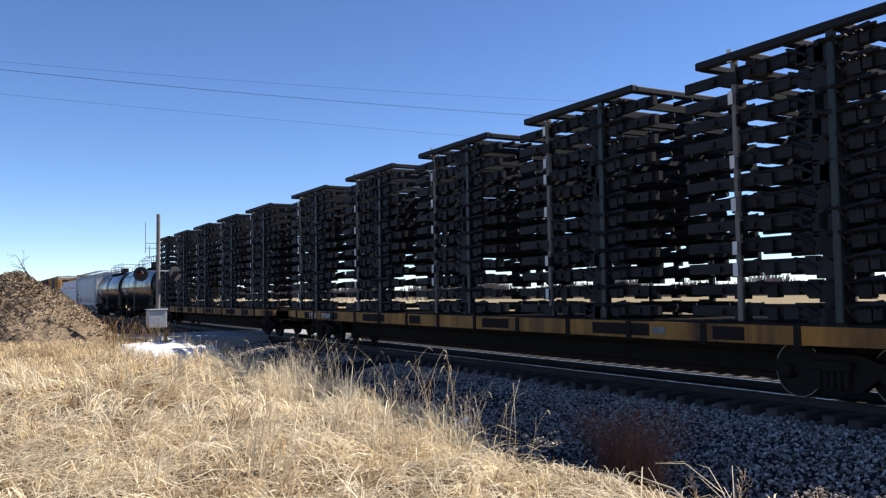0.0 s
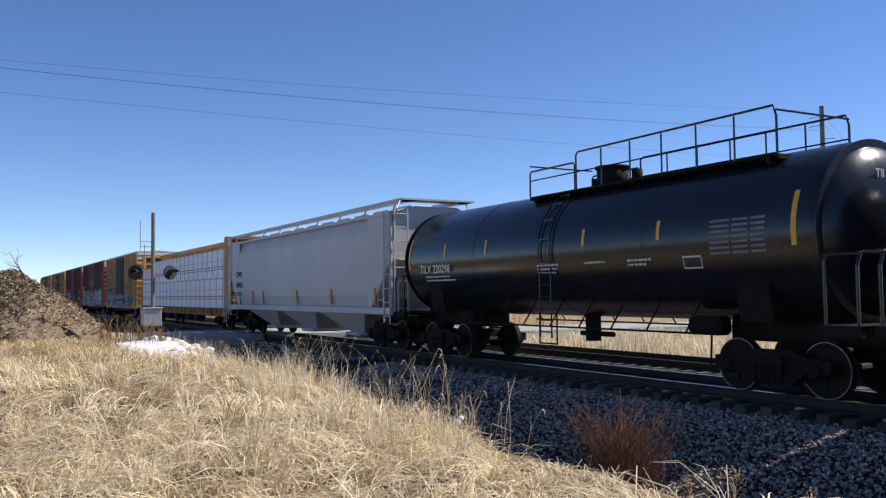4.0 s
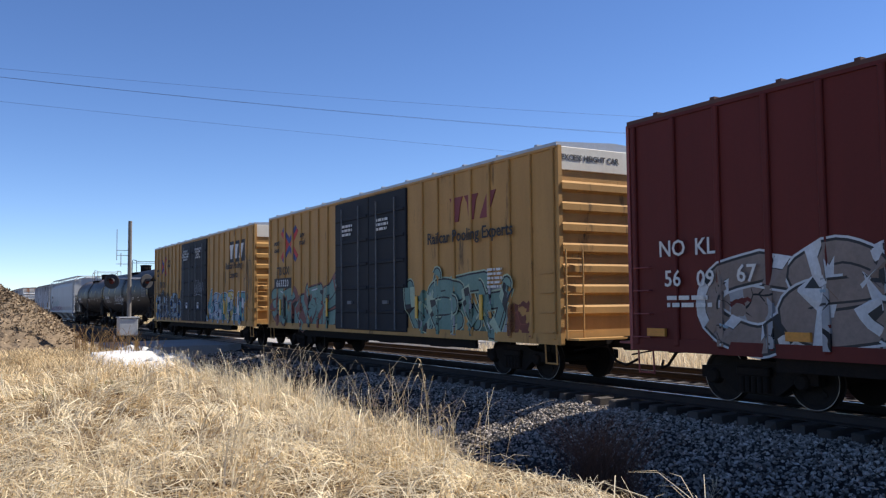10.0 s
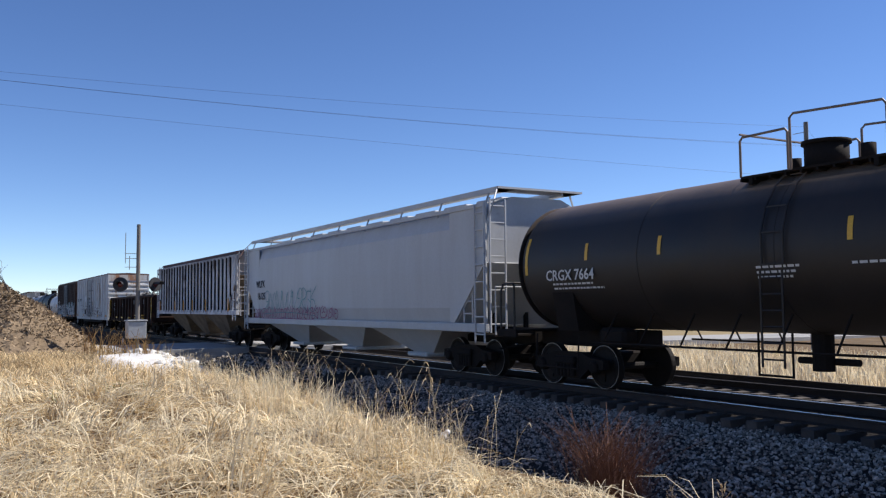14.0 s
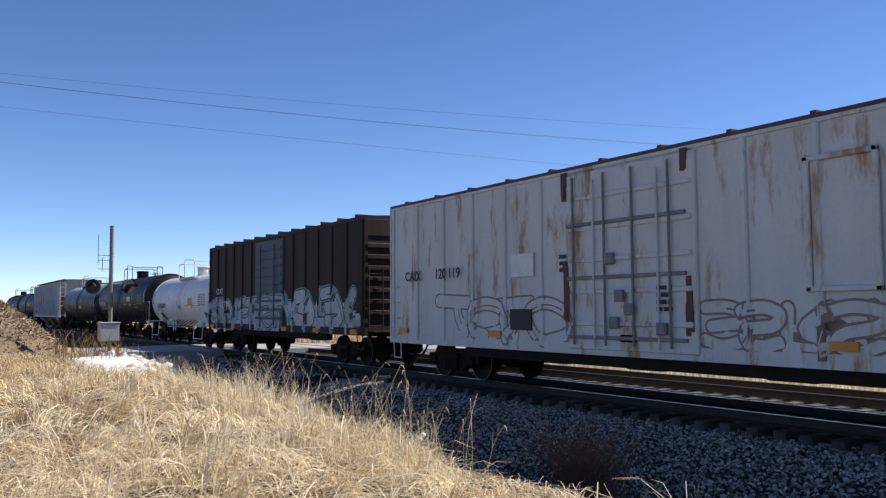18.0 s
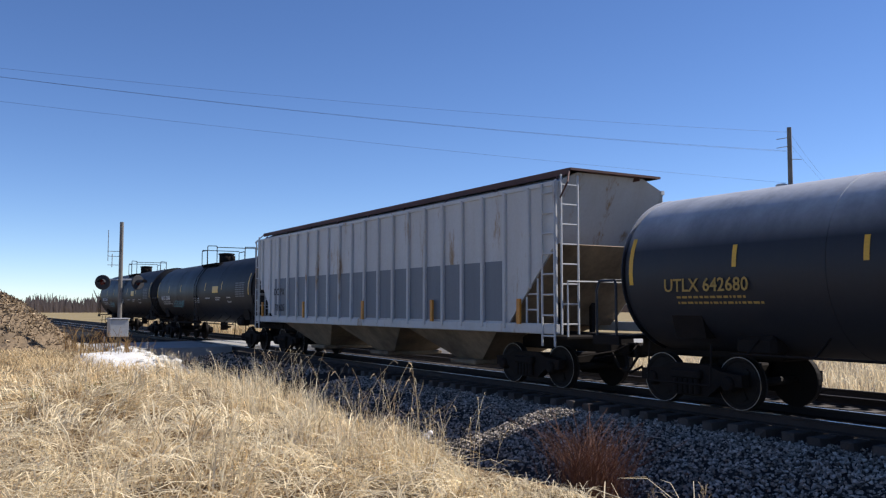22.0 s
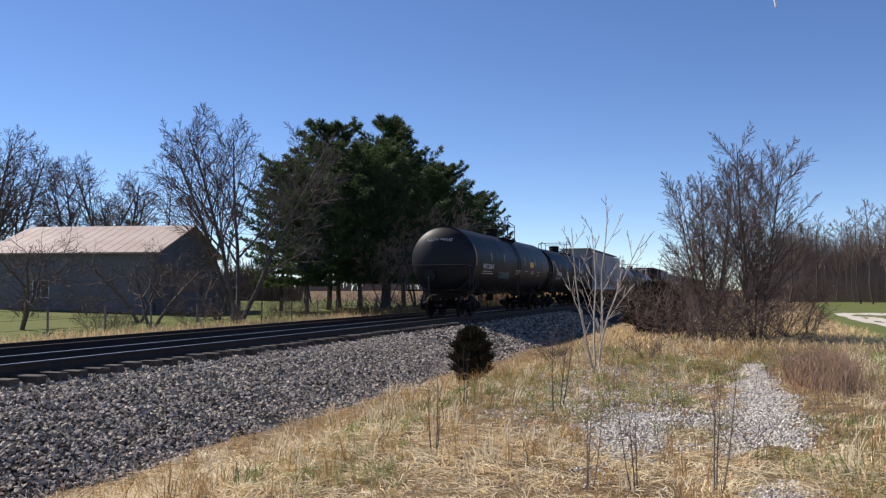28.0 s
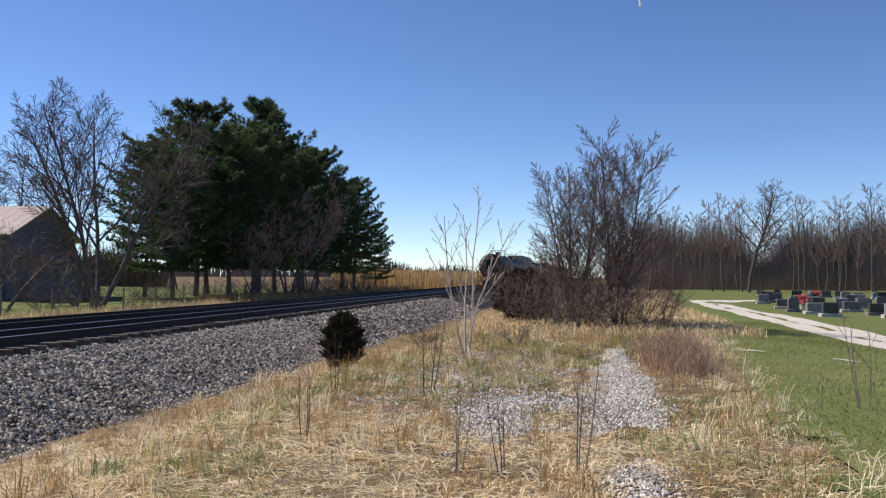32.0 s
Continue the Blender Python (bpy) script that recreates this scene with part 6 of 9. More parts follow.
graffiti(car, 2.4, 7.5, 0.95, 2.2, ("g_green", "g_moss", "g_grey"), "g_black", 22)
lettering(car, 2.5, 7.3, 0.95, 2.45, ("g_green", "g_moss", "g_grey"), "g_black", "g_lime", "g_white", 122, 0.25, 1.2, 0.2)
graffiti(car, 7.0, 8.4, 1.0, 1.9, ("g_rust",), "g_rust", 23)
bm = bmesh.new()
bars(bm, -1.9, -1.0, 3.9, 4.3, -1.69, 3, 6)
bars(bm, 0.6, 1.6, 3.9, 4.3, -1.69, 3, 7)
bars(bm, 6.5, 7.3, 2.1, 2.6, -1.66, 5, 8)
part("stencil_print", bm, "white", car, "door stencils, too fine to read", "stuff")
bm = bmesh.new()
for x in (-7.7, -3.2, 3.0, 6.2):
    box(bm, x - 0.06, x + 0.06, -1.67, -1.64, 1.35, 1.95)
pieces("reflective_strip", bm, "reflect", car, "upright yellow reflector")

car, h = boxcar("boxcar", -212.4, -231.1, 5.18, "yellow", "long yellow boxcar with two black plug doors and blue graffiti", spread(23), ((-2.65, -0.2, "navy"), (-0.17, 2.2, "navy")), "yellow", "cream", "steel")
cross_logo(car, -7.0, 3.98, 0.62)
words("any", 0.3, -5.5, -1.66, 4.15, "black", car, slant=0.3)
words("road", 0.3, -5.5, -1.66, 3.9, "black", car, slant=0.3)
block_logo(car, 6.9, 4.1, 2.1, 0.62, "white", "black")
words("Railcar Pooling", 0.4, 6.7, -1.66, 3.35, "black", car)
words("Experts", 0.4, 6.7, -1.66, 2.95, "black", car)
words("next", 0.3, -8.2, -1.66, 3.7, "black", car, slant=0.3)
words("load", 0.3, -8.2, -1.66, 3.43, "black", car, slant=0.3)
words("TB OX", 0.46, -7.0, -1.66, 2.78, "black", car)
words("666242", 0.44, -7.1, -1.66, 2.25, "black", car, space=1.4)
graffiti(car, -9.2, -2.8, 0.95, 2.3, ("g_black", "g_blue"), "g_grey", 31)
lettering(car, -9.0, -2.9, 0.9, 2.5, ("g_black", "g_navy", "g_sky"), "g_black", None, "g_sky", 131, 0.17, 1.7)
lettering(car, -8.9, -3.0, 1.0, 2.2, ("g_grey", "g_sky"), "g_black", None, "g_white", 132, 0.1, 1.6)
graffiti(car, 2.4, 8.3, 0.95, 2.0, ("g_blue", "g_teal", "g_sky"), "g_black", 32)
lettering(car, 2.5, 8.2, 0.95, 2.4, ("g_teal", "g_blue", "g_yellow", "g_sky"), "g_navy", "g_white", "g_white", 133, 0.22, 1.4)
scrawl(car, -9.2, -7.6, 2.5, 3.5, -1.645, "g_black", 34)
scrawl(car, 0.2, 1.8, 2.3, 3.0, -1.70, "g_grey", 33)
scrawl(car, 8.1, 9.0, 1.8, 4.0, -1.645, "g_black", 36)
bm = bmesh.new()
for i, w in enumerate(("IMPORTANT:", "CLOSE THIS DOOR", "BEFORE CLOSING", "MAIN DOOR")):
    words(w, 0.15, -1.5, -1.73, 4.5 - 0.14 * i, "white", car)
for i, w in enumerate(("CLOSE AND LOCK", "BOTH DOORS", "BEFORE", "MOVING CAR")):
    words(w, 0.15, 0.95, -1.73, 4.5 - 0.14 * i, "white", car)
box(bm, -1.5, -1.2, -1.69, -1.68, 1.6, 1.9)
box(bm, 0.7, 1.0, -1.69, -1.68, 1.6, 1.9)
part("stencil_print", bm, "white", car, "door stencils, too fine to read", "stuff")
bm = bmesh.new()
for x in (-8.5, 5.3):
    box(bm, x - 0.06, x + 0.06, -1.67, -1.64, 1.35, 1.95)
pieces("reflective_strip", bm, "reflect", car, "upright yellow reflector")

car, h, patch = tank_car("tank_car", -232.6, -250.6, "matt black tank car with a white graffiti tag", "tank", "CRGX", "29806", r=1.575, zc=2.635, platform=(-0.8, 1.6))
scrawl(car, -3.1, 0.2, 1.95, 2.55, -1.585, "g_white", 51)
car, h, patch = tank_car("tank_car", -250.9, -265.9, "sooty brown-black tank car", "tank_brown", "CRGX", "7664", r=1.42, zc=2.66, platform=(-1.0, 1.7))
car, h = hopper("covered_hopper", -266.6, -285.8, "pale grey covered hopper with rounded sides", "hopper", 4.3, 1.22, (), "hopper", True)
words("WLPX", 0.4, -7.6, -1.59, 2.6, "black", car)
words("16125", 0.4, -7.5, -1.59, 2.1, "black", car)
scrawl(car, -7.2, -1.5, 1.6, 2.5, -1.59, "g_teal", 61)
scrawl(car, -8.4, 0.5, 1.35, 1.8, -1.585, "g_pink", 62)
car, h = hopper("covered_hopper", -287.2, -303.7, "grimy white covered hopper with rusty streaks and many side posts", "hopper_old", 4.2, 1.55, spread(23, -0.88, 0.88), "rustroof", False, slope=1.7, bay="bay", board=0.14, deep=0.13)
# thin black sheets on both flanks of every side post
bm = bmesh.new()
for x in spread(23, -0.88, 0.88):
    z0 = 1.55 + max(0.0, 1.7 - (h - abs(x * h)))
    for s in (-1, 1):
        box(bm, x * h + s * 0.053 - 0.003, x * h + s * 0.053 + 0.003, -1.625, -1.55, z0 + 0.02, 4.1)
pieces("post_web", bm, "iron", car, "thin black sheet on the flank of a side post")
words("PL CX", 0.42, -6.45, -1.575, 2.35, "black", car)
words("24 198", 0.42, -6.3, -1.575, 1.8, "black", car)
for x, w in ((-2.05, "O"), (-1.35, "U"), (0.72, "T"), (1.75, "R"), (3.62, "E")):
    words(w, 0.62, x, -1.575, 2.85, "ghost", car)
bm = bmesh.new()
for k in (0, 6, 9, 12, 16, 22):
    x = spread(23, -0.88, 0.88)[k] * h
    box(bm, x - 0.06, x + 0.06, -1.695, -1.67, 1.6, 2.2)
pieces("reflective_strip", bm, "orange", car, "upright orange reflector")
bm = bmesh.new()
for x in (4.35, 5.05):
    box(bm, x - 0.2, x + 0.2, -1.575, -1.55, 1.75, 2.15)
pieces("dark_panel", bm, "black", car, "small black data square")

# gondola with scrap
car, h = new_car("gondola", -305.1, -321.3, "rusted black gondola heaped with scrap", "gondola", "gondolas")
bm = bmesh.new()
for yy in (-1.5, 1.5):
    box(bm, -h, h, yy - 0.04, yy + 0.04, 0.95, 2.6)
    rounded(bm, -h - 0.02, h + 0.02, yy - 0.1, yy + 0.1, 2.5, 2.64, 0.02)
    rounded(bm, -h, h, yy - 0.08, yy + 0.08, 0.88, 1.1, 0.02)
for x in (-h, h):
    box(bm, x - 0.05, x + 0.05, -1.46, 1.46, 0.95, 2.6)
    rounded(bm, x - 0.08, x + 0.08, -1.5, 1.5, 2.5, 2.64, 0.02)
box(bm, -h, h, -1.46, 1.46, 0.9, 1.0)
pieces("tub_panel", bm, "gondola", car, "rusted steel plate of the open tub")
bm = bmesh.new()
for x in spread(15):
    for s in (-1, 1):
        a, b = sorted((s * 1.54, s * 1.66))
        rounded(bm, x * h - 0.07, x * h + 0.07, a, b, 0.95, 2.5, 0.02)
for s in (-1, 1):
    for i in range(5):
        z = 1.15 + 0.28 * i
        a, b = sorted((s * (h + 0.05), s * (h + 0.14)))
        rounded(bm, a, b, -1.4, 1.4, z, z + 0.12, 0.03)
    ladder(bm, s * (h - 0.25), -1.68, 0.7, 2.4, 5, "x", 0.42)
pieces("side_post", bm, "gondola", car)
bm = bmesh.new()
box(bm, -h, h, -0.35, 0.35, 0.65, 0.9)
part("underframe", bm, "iron", car)
bm = bmesh.new()
for x, z, q in ((1.2, 2.2, 0.35), (2.1, 2.25, 0.18), (4.6, 2.2, 0.3), (-3.0, 2.0, 0.12)):
    box(bm, x - q, x + q, -1.546, -1.54, z - 0.12, z + 0.16)
pieces("bare_patch", bm, "dimprint", car, "pale bare patch on the side")
words("CSXT", 0.36, -6.2, -1.56, 2.0, "white", car, space=1.3)
words("7080", 0.34, -6.2, -1.56, 1.6, "white", car, space=1.3)
words("07", 0.34, -4.75, -1.56, 1.6, "white", car, space=1.3)
bm = bmesh.new()
for x in (-4.8, -2.6, 0.2, 2.6, 5.0):
    box(bm, x - 0.22, x + 0.22, -1.69, -1.6, 1.1, 1.18)
    box(bm, x - 0.22, x + 0.22, -1.69, -1.6, 1.28, 1.36) if x in (2.6, 5.0) else None
for x in (-h + 0.15, h - 0.2):
    box(bm, x - 0.05, x + 0.05, -1.69, -1.6, 1.15, 2.45)
pieces("reflector", bm, "reflect", car, "yellow reflector")
for x, s in ((-h, -1), (h, 1)):
    coupler(car, x + s * 0.1, s)
trucks(car, (-h + 1.9, h - 1.9))
scrap = load("scrap_heap", (-305.1 - 321.3) / 2, 0, 0, "heap of crushed grey scrap showing over the gondola rim", "scrap", "", "stuff")
bm = bmesh.new()
rnd = random.Random(77)
for i in range(150):
    b = bmesh.new()
    bmesh.ops.create_icosphere(b, subdivisions=1, radius=1)
    s = rnd.uniform(0.14, 0.4)
    for v in b.verts:
        v.co *= s * rnd.uniform(0.5, 1.4)
        v.co.z *= 0.7
    bmesh.ops.translate(b, verts=b.verts, vec=(rnd.uniform(-h + 0.6, h - 0.6), rnd.uniform(-1.0, 1.0), rnd.uniform(2.0, 2.62) + 0.12 * math.sin(i)))
    merge(bm, b)
for i in range(46):
    x, yy = rnd.uniform(-h + 1, h - 1), rnd.uniform(-1, 1)
    q, w = rnd.uniform(-0.8, 0.8), rnd.uniform(2.65, 3.0)
    tube(bm, ((x, yy, 2.2), (x + 0.5 * q, yy + rnd.uniform(-0.2, 0.2), w), (x + q, yy + rnd.uniform(-0.4, 0.4), w - rnd.uniform(-0.05, 0.5))), rnd.uniform(0.02, 0.05), 5)
part("scrap_pieces", bm, "scrap", scrap, "", "stuff")

car, h = boxcar("boxcar", -322.8, -341.4, 4.64, "whitebox", "weathered white boxcar with rust streaks", spread(15), ((-1.7, 1.65, "whitebox"),), "whitebox", "rustpanel", "rustroof", bottom=0.86)
words("CAIX", 0.36, -8.0, -1.65, 2.5, "black", car)
words("120 119", 0.36, -6.3, -1.65, 2.52, "black", car)
lettering(car, -6.6, -1.85, 0.95, 2.1, ("whitebox",), "g_taupe", None, None, 171, 0.22, 1.0)
graffiti(car, 2.6, 6.6, 0.98, 1.6, ("g_taupe", "g_clay"), "g_clay", 73)
lettering(car, 1.7, 5.6, 0.98, 1.9, ("whitebox",), "g_taupe", None, None, 173, 0.2, 1.2)
bm = bmesh.new()
box(bm, -3.7, -2.95, -1.63, -1.6, 1.3, 1.75)
bars(bm, -1.95, -1.7, 2.5, 2.9, -1.65, 3, 5)
bars(bm, 0.75, 1.15, 1.7, 2.2, -1.68, 4, 6)
pieces("dark_panel", bm, "black", car, "small black data square")
bm = bmesh.new()
box(bm, -3.65, -2.85, -1.63, -1.6, 2.45, 2.95)
pieces("white_panel", bm, "white", car, "fresh white data panel")
bm = bmesh.new()
for x0, x1, z0, z1 in ((3.72, 4.9, 1.98, 2.06), (3.72, 4.9, 3.9, 3.98), (3.72, 3.82, 1.98, 3.98), (4.8, 4.9, 1.98, 3.98)):
    rounded(bm, x0, x1, -1.66, -1.6, z0, z1, 0.015)
rounded(bm, 3.82, 4.8, -1.61, -1.59, 2.06, 3.9, 0.01)
pieces("hatch", bm, "whitebox", car, "bolted side hatch")
bm = bmesh.new()
for x in (-1.45, -0.55, 0.2, 1.1):
    tube(bm, ((x, -1.71, 1.05), (x, -1.71, 4.35)), 0.025, 6)
for z in (1.2, 2.35, 3.4):
    rounded(bm, -1.68, 1.45, -1.70, -1.65, z - 0.035, z + 0.035, 0.01)
for x, z in ((-0.3, 1.5), (-0.15, 2.0), (0.1, 1.75), (-0.4, 2.7), (0.9, 1.4)):
    rounded(bm, x - 0.12, x + 0.12, -1.76, -1.68, z - 0.12, z + 0.1, 0.02)
pieces("door_fitting", bm, "dimprint", car, "rod and latch of the plug door")
bm = bmesh.new()
rng_rust = random.Random(72)
for x, z0, z1 in ((-1.74, 0.95, 2.7), (1.5, 1.0, 2.3), (1.44, 4.1, 4.5), (-1.78, 3.9, 4.5)):
    for i in range(5):
        a = x + rng_rust.uniform(-0.05, 0.05)
        q = rng_rust.uniform(0.3, 0.9)
        b = rng_rust.uniform(z0, z1 - 0.2)
        box(bm, a - 0.05, a + 0.05, -1.665 - 0.001 * i, -1.64, b, min(b + q, z1))
pieces("rust_scab", bm, "rustroof", car, "dark rust along the door post")
side_marks(car, h, 1.2, 5, "orange")

car, h = boxcar("boxcar", -343.1, -358.6, 4.56, "brown", "weathered brown boxcar with blue door and white graffiti", spread(15), ((-1.6, 1.3, "bluegrey"),), "brown", "brown", "brown", bottom=1.0)
words("CS XT", 0.34, -6.1, -1.65, 2.45, "white", car)
words("50 7347", 0.34, -5.3, -1.65, 1.9, "white", car, space=1.3)
graffiti(car, -7.6, 1.3, 1.0, 1.8, ("g_grey", "g_silver"), "g_black", 81)
lettering(car, -7.5, 1.25, 1.0, 2.3, ("g_grey", "g_silver", "g_grey"), "g_black", "g_sky", "g_white", 181, 0.24, 1.3)
graffiti(car, 1.3, 7.5, 1.0, 2.0, ("g_grey", "g_silver"), "g_black", 82)
lettering(car, 1.4, 7.4, 1.0, 2.5, ("g_silver", "g_grey", "g_silver"), "g_black", "g_teal", "g_white", 182, 0.26, 1.2)
side_marks(car, h, 1.1, 6, "orange")

car, h, patch = tank_car("tank_car", -358.9, -371.0, "weathered white tank car with white handrails", "tank_white", "GATX", "65707", r=1.32, zc=2.28, platform=(-1.4, 1.5), print_mat="black", letter=-0.575)
bm = bmesh.new()
patch(bm, 0.28 * h, 0.4 * h, -0.2, 0.08, 0.012)
part("warning_panel", bm, "orange", car, "orange warning panel, too fine to read")
car, h, patch = tank_car("tank_car", -371.4, -387.1, "matt black tank car with yellow placards", "tank", "GATX", "70243", r=1.47, zc=2.47, platform=(-1.0, 1.4), print_size=0.375)
bm = bmesh.new()
patch(bm, 0.3 * h, 0.42 * h, -0.08, 0.12, 0.012)
part("yellow_placard", bm, "reflect", car, "yellow warning placard")
# the pale top of this tank is largely sunlight held in its base colour
car, h, patch = tank_car("tank_car", -387.75, -404.35, "faded slate tank car, its crown painted pale with grazing sunlight", "tank_grey", "UTLX", "642680", r=1.48, zc=2.40, platform=(-1.1, 1.7), print_mat="gold", letter=-0.685)
bm = bmesh.new()
patch(bm, 0.08 * h, 0.2 * h, -0.3, -0.12, 0.012)
part("yellow_placard", bm, "reflect", car, "yellow warning placard")
car, h = hopper("covered_hopper", -405.7, -424.6, "two-tone grey covered hopper with rust runs", "hopper_two", 4.45, 1.3, spread(20, -0.93, 0.9), "rustroof", False, slope=1.8, bay="bay", board=0.2)
words("DC PX", 0.36, -6.75, -1.66, 2.2, "black", car)
words("70 605", 0.36, -6.7, -1.66, 1.62, "black", car)
bm = bmesh.new()
xs = spread(20, -0.93, 0.9)
for a, b in zip(xs[1:], xs[2:-1]):
    box(bm, a * h + 0.05, b * h - 0.05, -1.558, -1.553, 1.45, 2.82)
pieces("repainted_panel", bm, "repaint", car, "darker repainted lower panel")
bm = bmesh.new()
for x in (-8.6, -4.4, 0.3, 4.4, 8.2):
    box(bm, x - 0.06, x + 0.06, -1.67, -1.62, 1.4, 1.95)
pieces("reflective_strip", bm, "orange", car, "upright orange reflector")
for f, r, num, zc, rad in ((-425.1, -442.75, "250586", 2.50, 1.50), (-443.2, -461.2, "250147", 2.55, 1.54)):
    car, h, patch = tank_car("tank_car", f, r, "matt black tank car with yellow placards", "tank", "NATX", num, zc=zc, r=rad, platform=(-1.0, 1.6))
    bm = bmesh.new()
    patch(bm, 0.32 * h, 0.42 * h, -0.06, 0.14, 0.012)
    part("yellow_placard", bm, "reflect", car, "yellow warning placard")
    scrawl(car, -4.5, -2.3, 1.8, 2.1, -rad - 0.004 if zc > 2.52 else -1.47, "g_teal", 91, 0.02)


# ---------------------------------------------------------------- vegetation
class Heights:
    """The ground's height by bilinear lookup, for many points at once."""

    def __init__(self, x0, x1, y0, y1, d):
        self.x0, self.y0, self.d = x0, y0, d
        self.g = np.array([[ground_z(x, y) for y in np.arange(y0, y1 + d, d)] for x in np.arange(x0, x1 + d, d)])

    def __call__(self, x, y):
        i, j = (x - self.x0) / self.d, (y - self.y0) / self.d
        a, b = np.clip(i.astype(int), 0, self.g.shape[0] - 2), np.clip(j.astype(int), 0, self.g.shape[1] - 2)
        u, v = i - a, j - b
        g = self.g
        return (1 - u) * ((1 - v) * g[a, b] + v * g[a, b + 1]) + u * ((1 - v) * g[a + 1, b] + v * g[a + 1, b + 1])


def ribbons(name, points, widths, across, mat, label, category, parent=None):
    """Many thin strips as one mesh: points (n, k, 3), widths (n, k), across (n, 3)."""
    n, k, _ = points.shape
    side = across[:, None, :] * widths[:, :, None] * 0.5
    v = np.stack([points - side, points + side], 2).reshape(-1, 3)
    start = (np.arange(n) * k * 2)[:, None] + (np.arange(k - 1) * 2)[None]
    f = np.stack([start, start + 1, start + 3, start + 2], -1).reshape(-1, 4)
    me = bpy.data.meshes.new(name)
    me.vertices.add(len(v))
    me.vertices.foreach_set("co", v.ravel())
    me.loops.add(f.size)
    me.loops.foreach_set("vertex_index", f.ravel().astype(np.int32))
    me.polygons.add(len(f))
    me.polygons.foreach_set("loop_start", np.arange(0, f.size, 4, dtype=np.int32))
    me.update(calc_edges=True)
    me.materials.append(M[mat])
    ob = new(name, me)
    ob.parent = parent
    return tagged(ob, label, category, "", "stuff") if label else tagged(ob, kind="stuff")


def swirl(x, y, s=0.35):
    """A smooth direction field, in radians, for grass laid over by the weather."""
    return 2.4 * np.sin(x * s + 1.3 * np.sin(y * s * 1.4)) + 1.9 * np.cos(y * s * 1.7 + x * s * 0.6) + 1.1 * np.sin(x * s * 2.9 - y * s * 2.2)


def grass(name, x, y, z, tall, lean, width, mat, label, category, seed, spread_by=0.9, up=1.0, turn=None):
    rng = np.random.default_rng(seed)
    n = len(x)
    a = (swirl(x, y) if turn is None else turn) + rng.normal(0, spread_by, n)
    h = tall * rng.uniform(0.55, 1.25, n)
    ln = np.clip(lean + rng.normal(0, 0.25, n), 0.05, 1.35)
    s = np.array([0, 0.4, 0.75, 1.0])
    out = h[:, None] * ln[:, None] * s[None] ** 1.4
    rise = h[:, None] * np.sqrt(np.clip(1 - 0.62 * ln[:, None] ** 2, 0.06, 1)) * np.sin(s[None] * (1.45 + 0.75 * ln[:, None])) * up
    pts = np.stack([x[:, None] + np.cos(a)[:, None] * out, y[:, None] + np.sin(a)[:, None] * out, z[:, None] - 0.02 + rise], -1)
    w = width * rng.uniform(0.6, 1.3, n)[:, None] * np.array([1.0, 0.9, 0.65, 0.15])[None]
    b = a + np.pi / 2 + rng.normal(0, 0.7, n)
    across = np.stack([np.cos(b), np.sin(b), rng.normal(0, 0.3, n)], -1)
    return ribbons(name, pts, w, across, mat, label, category)


NEAR = Heights(-62, 62, -14, 9, 0.4)
rng = np.random.default_rng(2)


def scatter(n, x0, x1, y0, y1, keep=None):
    x, y = rng.uniform(x0, x1, n), rng.uniform(y0, y1, n)
    if keep is not None:
        k = keep(x, y)
        x, y = x[k], y[k]
    return x, y


def lip(x):
    """How far out the grass reaches before the bank drops to the ballast."""
    return 6.25 + 0.07 * np.clip(-x - 14, 0, 25) + 1.2 * np.clip((x + 2) / 6, 0, 1) - 0.2 * np.clip((x - 14) / 8, 0, 1) - 0.65 * np.exp(-((x + 6) / 6) ** 2) + 0.22 * np.sin(x * 0.9) + 0.16 * np.sin(x * 2.3)


def tufts(name, n, per, span, keep, tall, lean, width, mat, label, seed, root=0.06, fan=0.6, loose=0.9, lift=0.0, up=1.0):
    """Grass in tussocks: each a fan of blades from one root, most of them laid over the same way."""
    g = np.random.default_rng(seed)
    cx, cy = scatter(n, *span, keep)
    way = swirl(cx, cy) + g.normal(0, loose, len(cx))
    size = tall * g.uniform(0.55, 1.35, len(cx)) * (0.85 + 0.3 * np.sin(cx * 1.7 + 1.2 * np.sin(cy * 1.3)) * np.cos(cy * 1.9))
    bow = np.clip(lean + g.normal(0, 0.22, len(cx)), 0.1, 1.25)
    k = np.repeat(np.arange(len(cx)), per)
    x, y = cx[k] + g.normal(0, root, len(k)), cy[k] + g.normal(0, root, len(k))
    return grass(name, x, y, NEAR(x, y) + lift, size[k], bow[k], width, mat, label, "grass", seed, fan, up, way[k])


# matted dry grass on the bank to the left
far_keep = lambda x, y: (y < lip(x) - 0.4 * np.clip((x + 11) / 3, 0, 1)) & (y > -0.2 - 0.12 * np.abs(x)) & (y < -0.55 * x + 3.6)
BANK = (-24, -4, -3, 7.6)
matted = "matted dry golden grass on the bank"


def heaped(x, y, cut):
    """Where the laid grass lies thick: uneven swathes with thin places between them."""
    a = np.sin(x * 2.7 + 1.7 * np.sin(y * 2.1)) * np.cos(y * 3.1 + 1.4 * np.sin(x * 1.6))
    return a + 0.6 * np.sin(x * 6.1 + 2 * np.sin(y * 4.7)) * np.sin(y * 6.7 + x) > cut


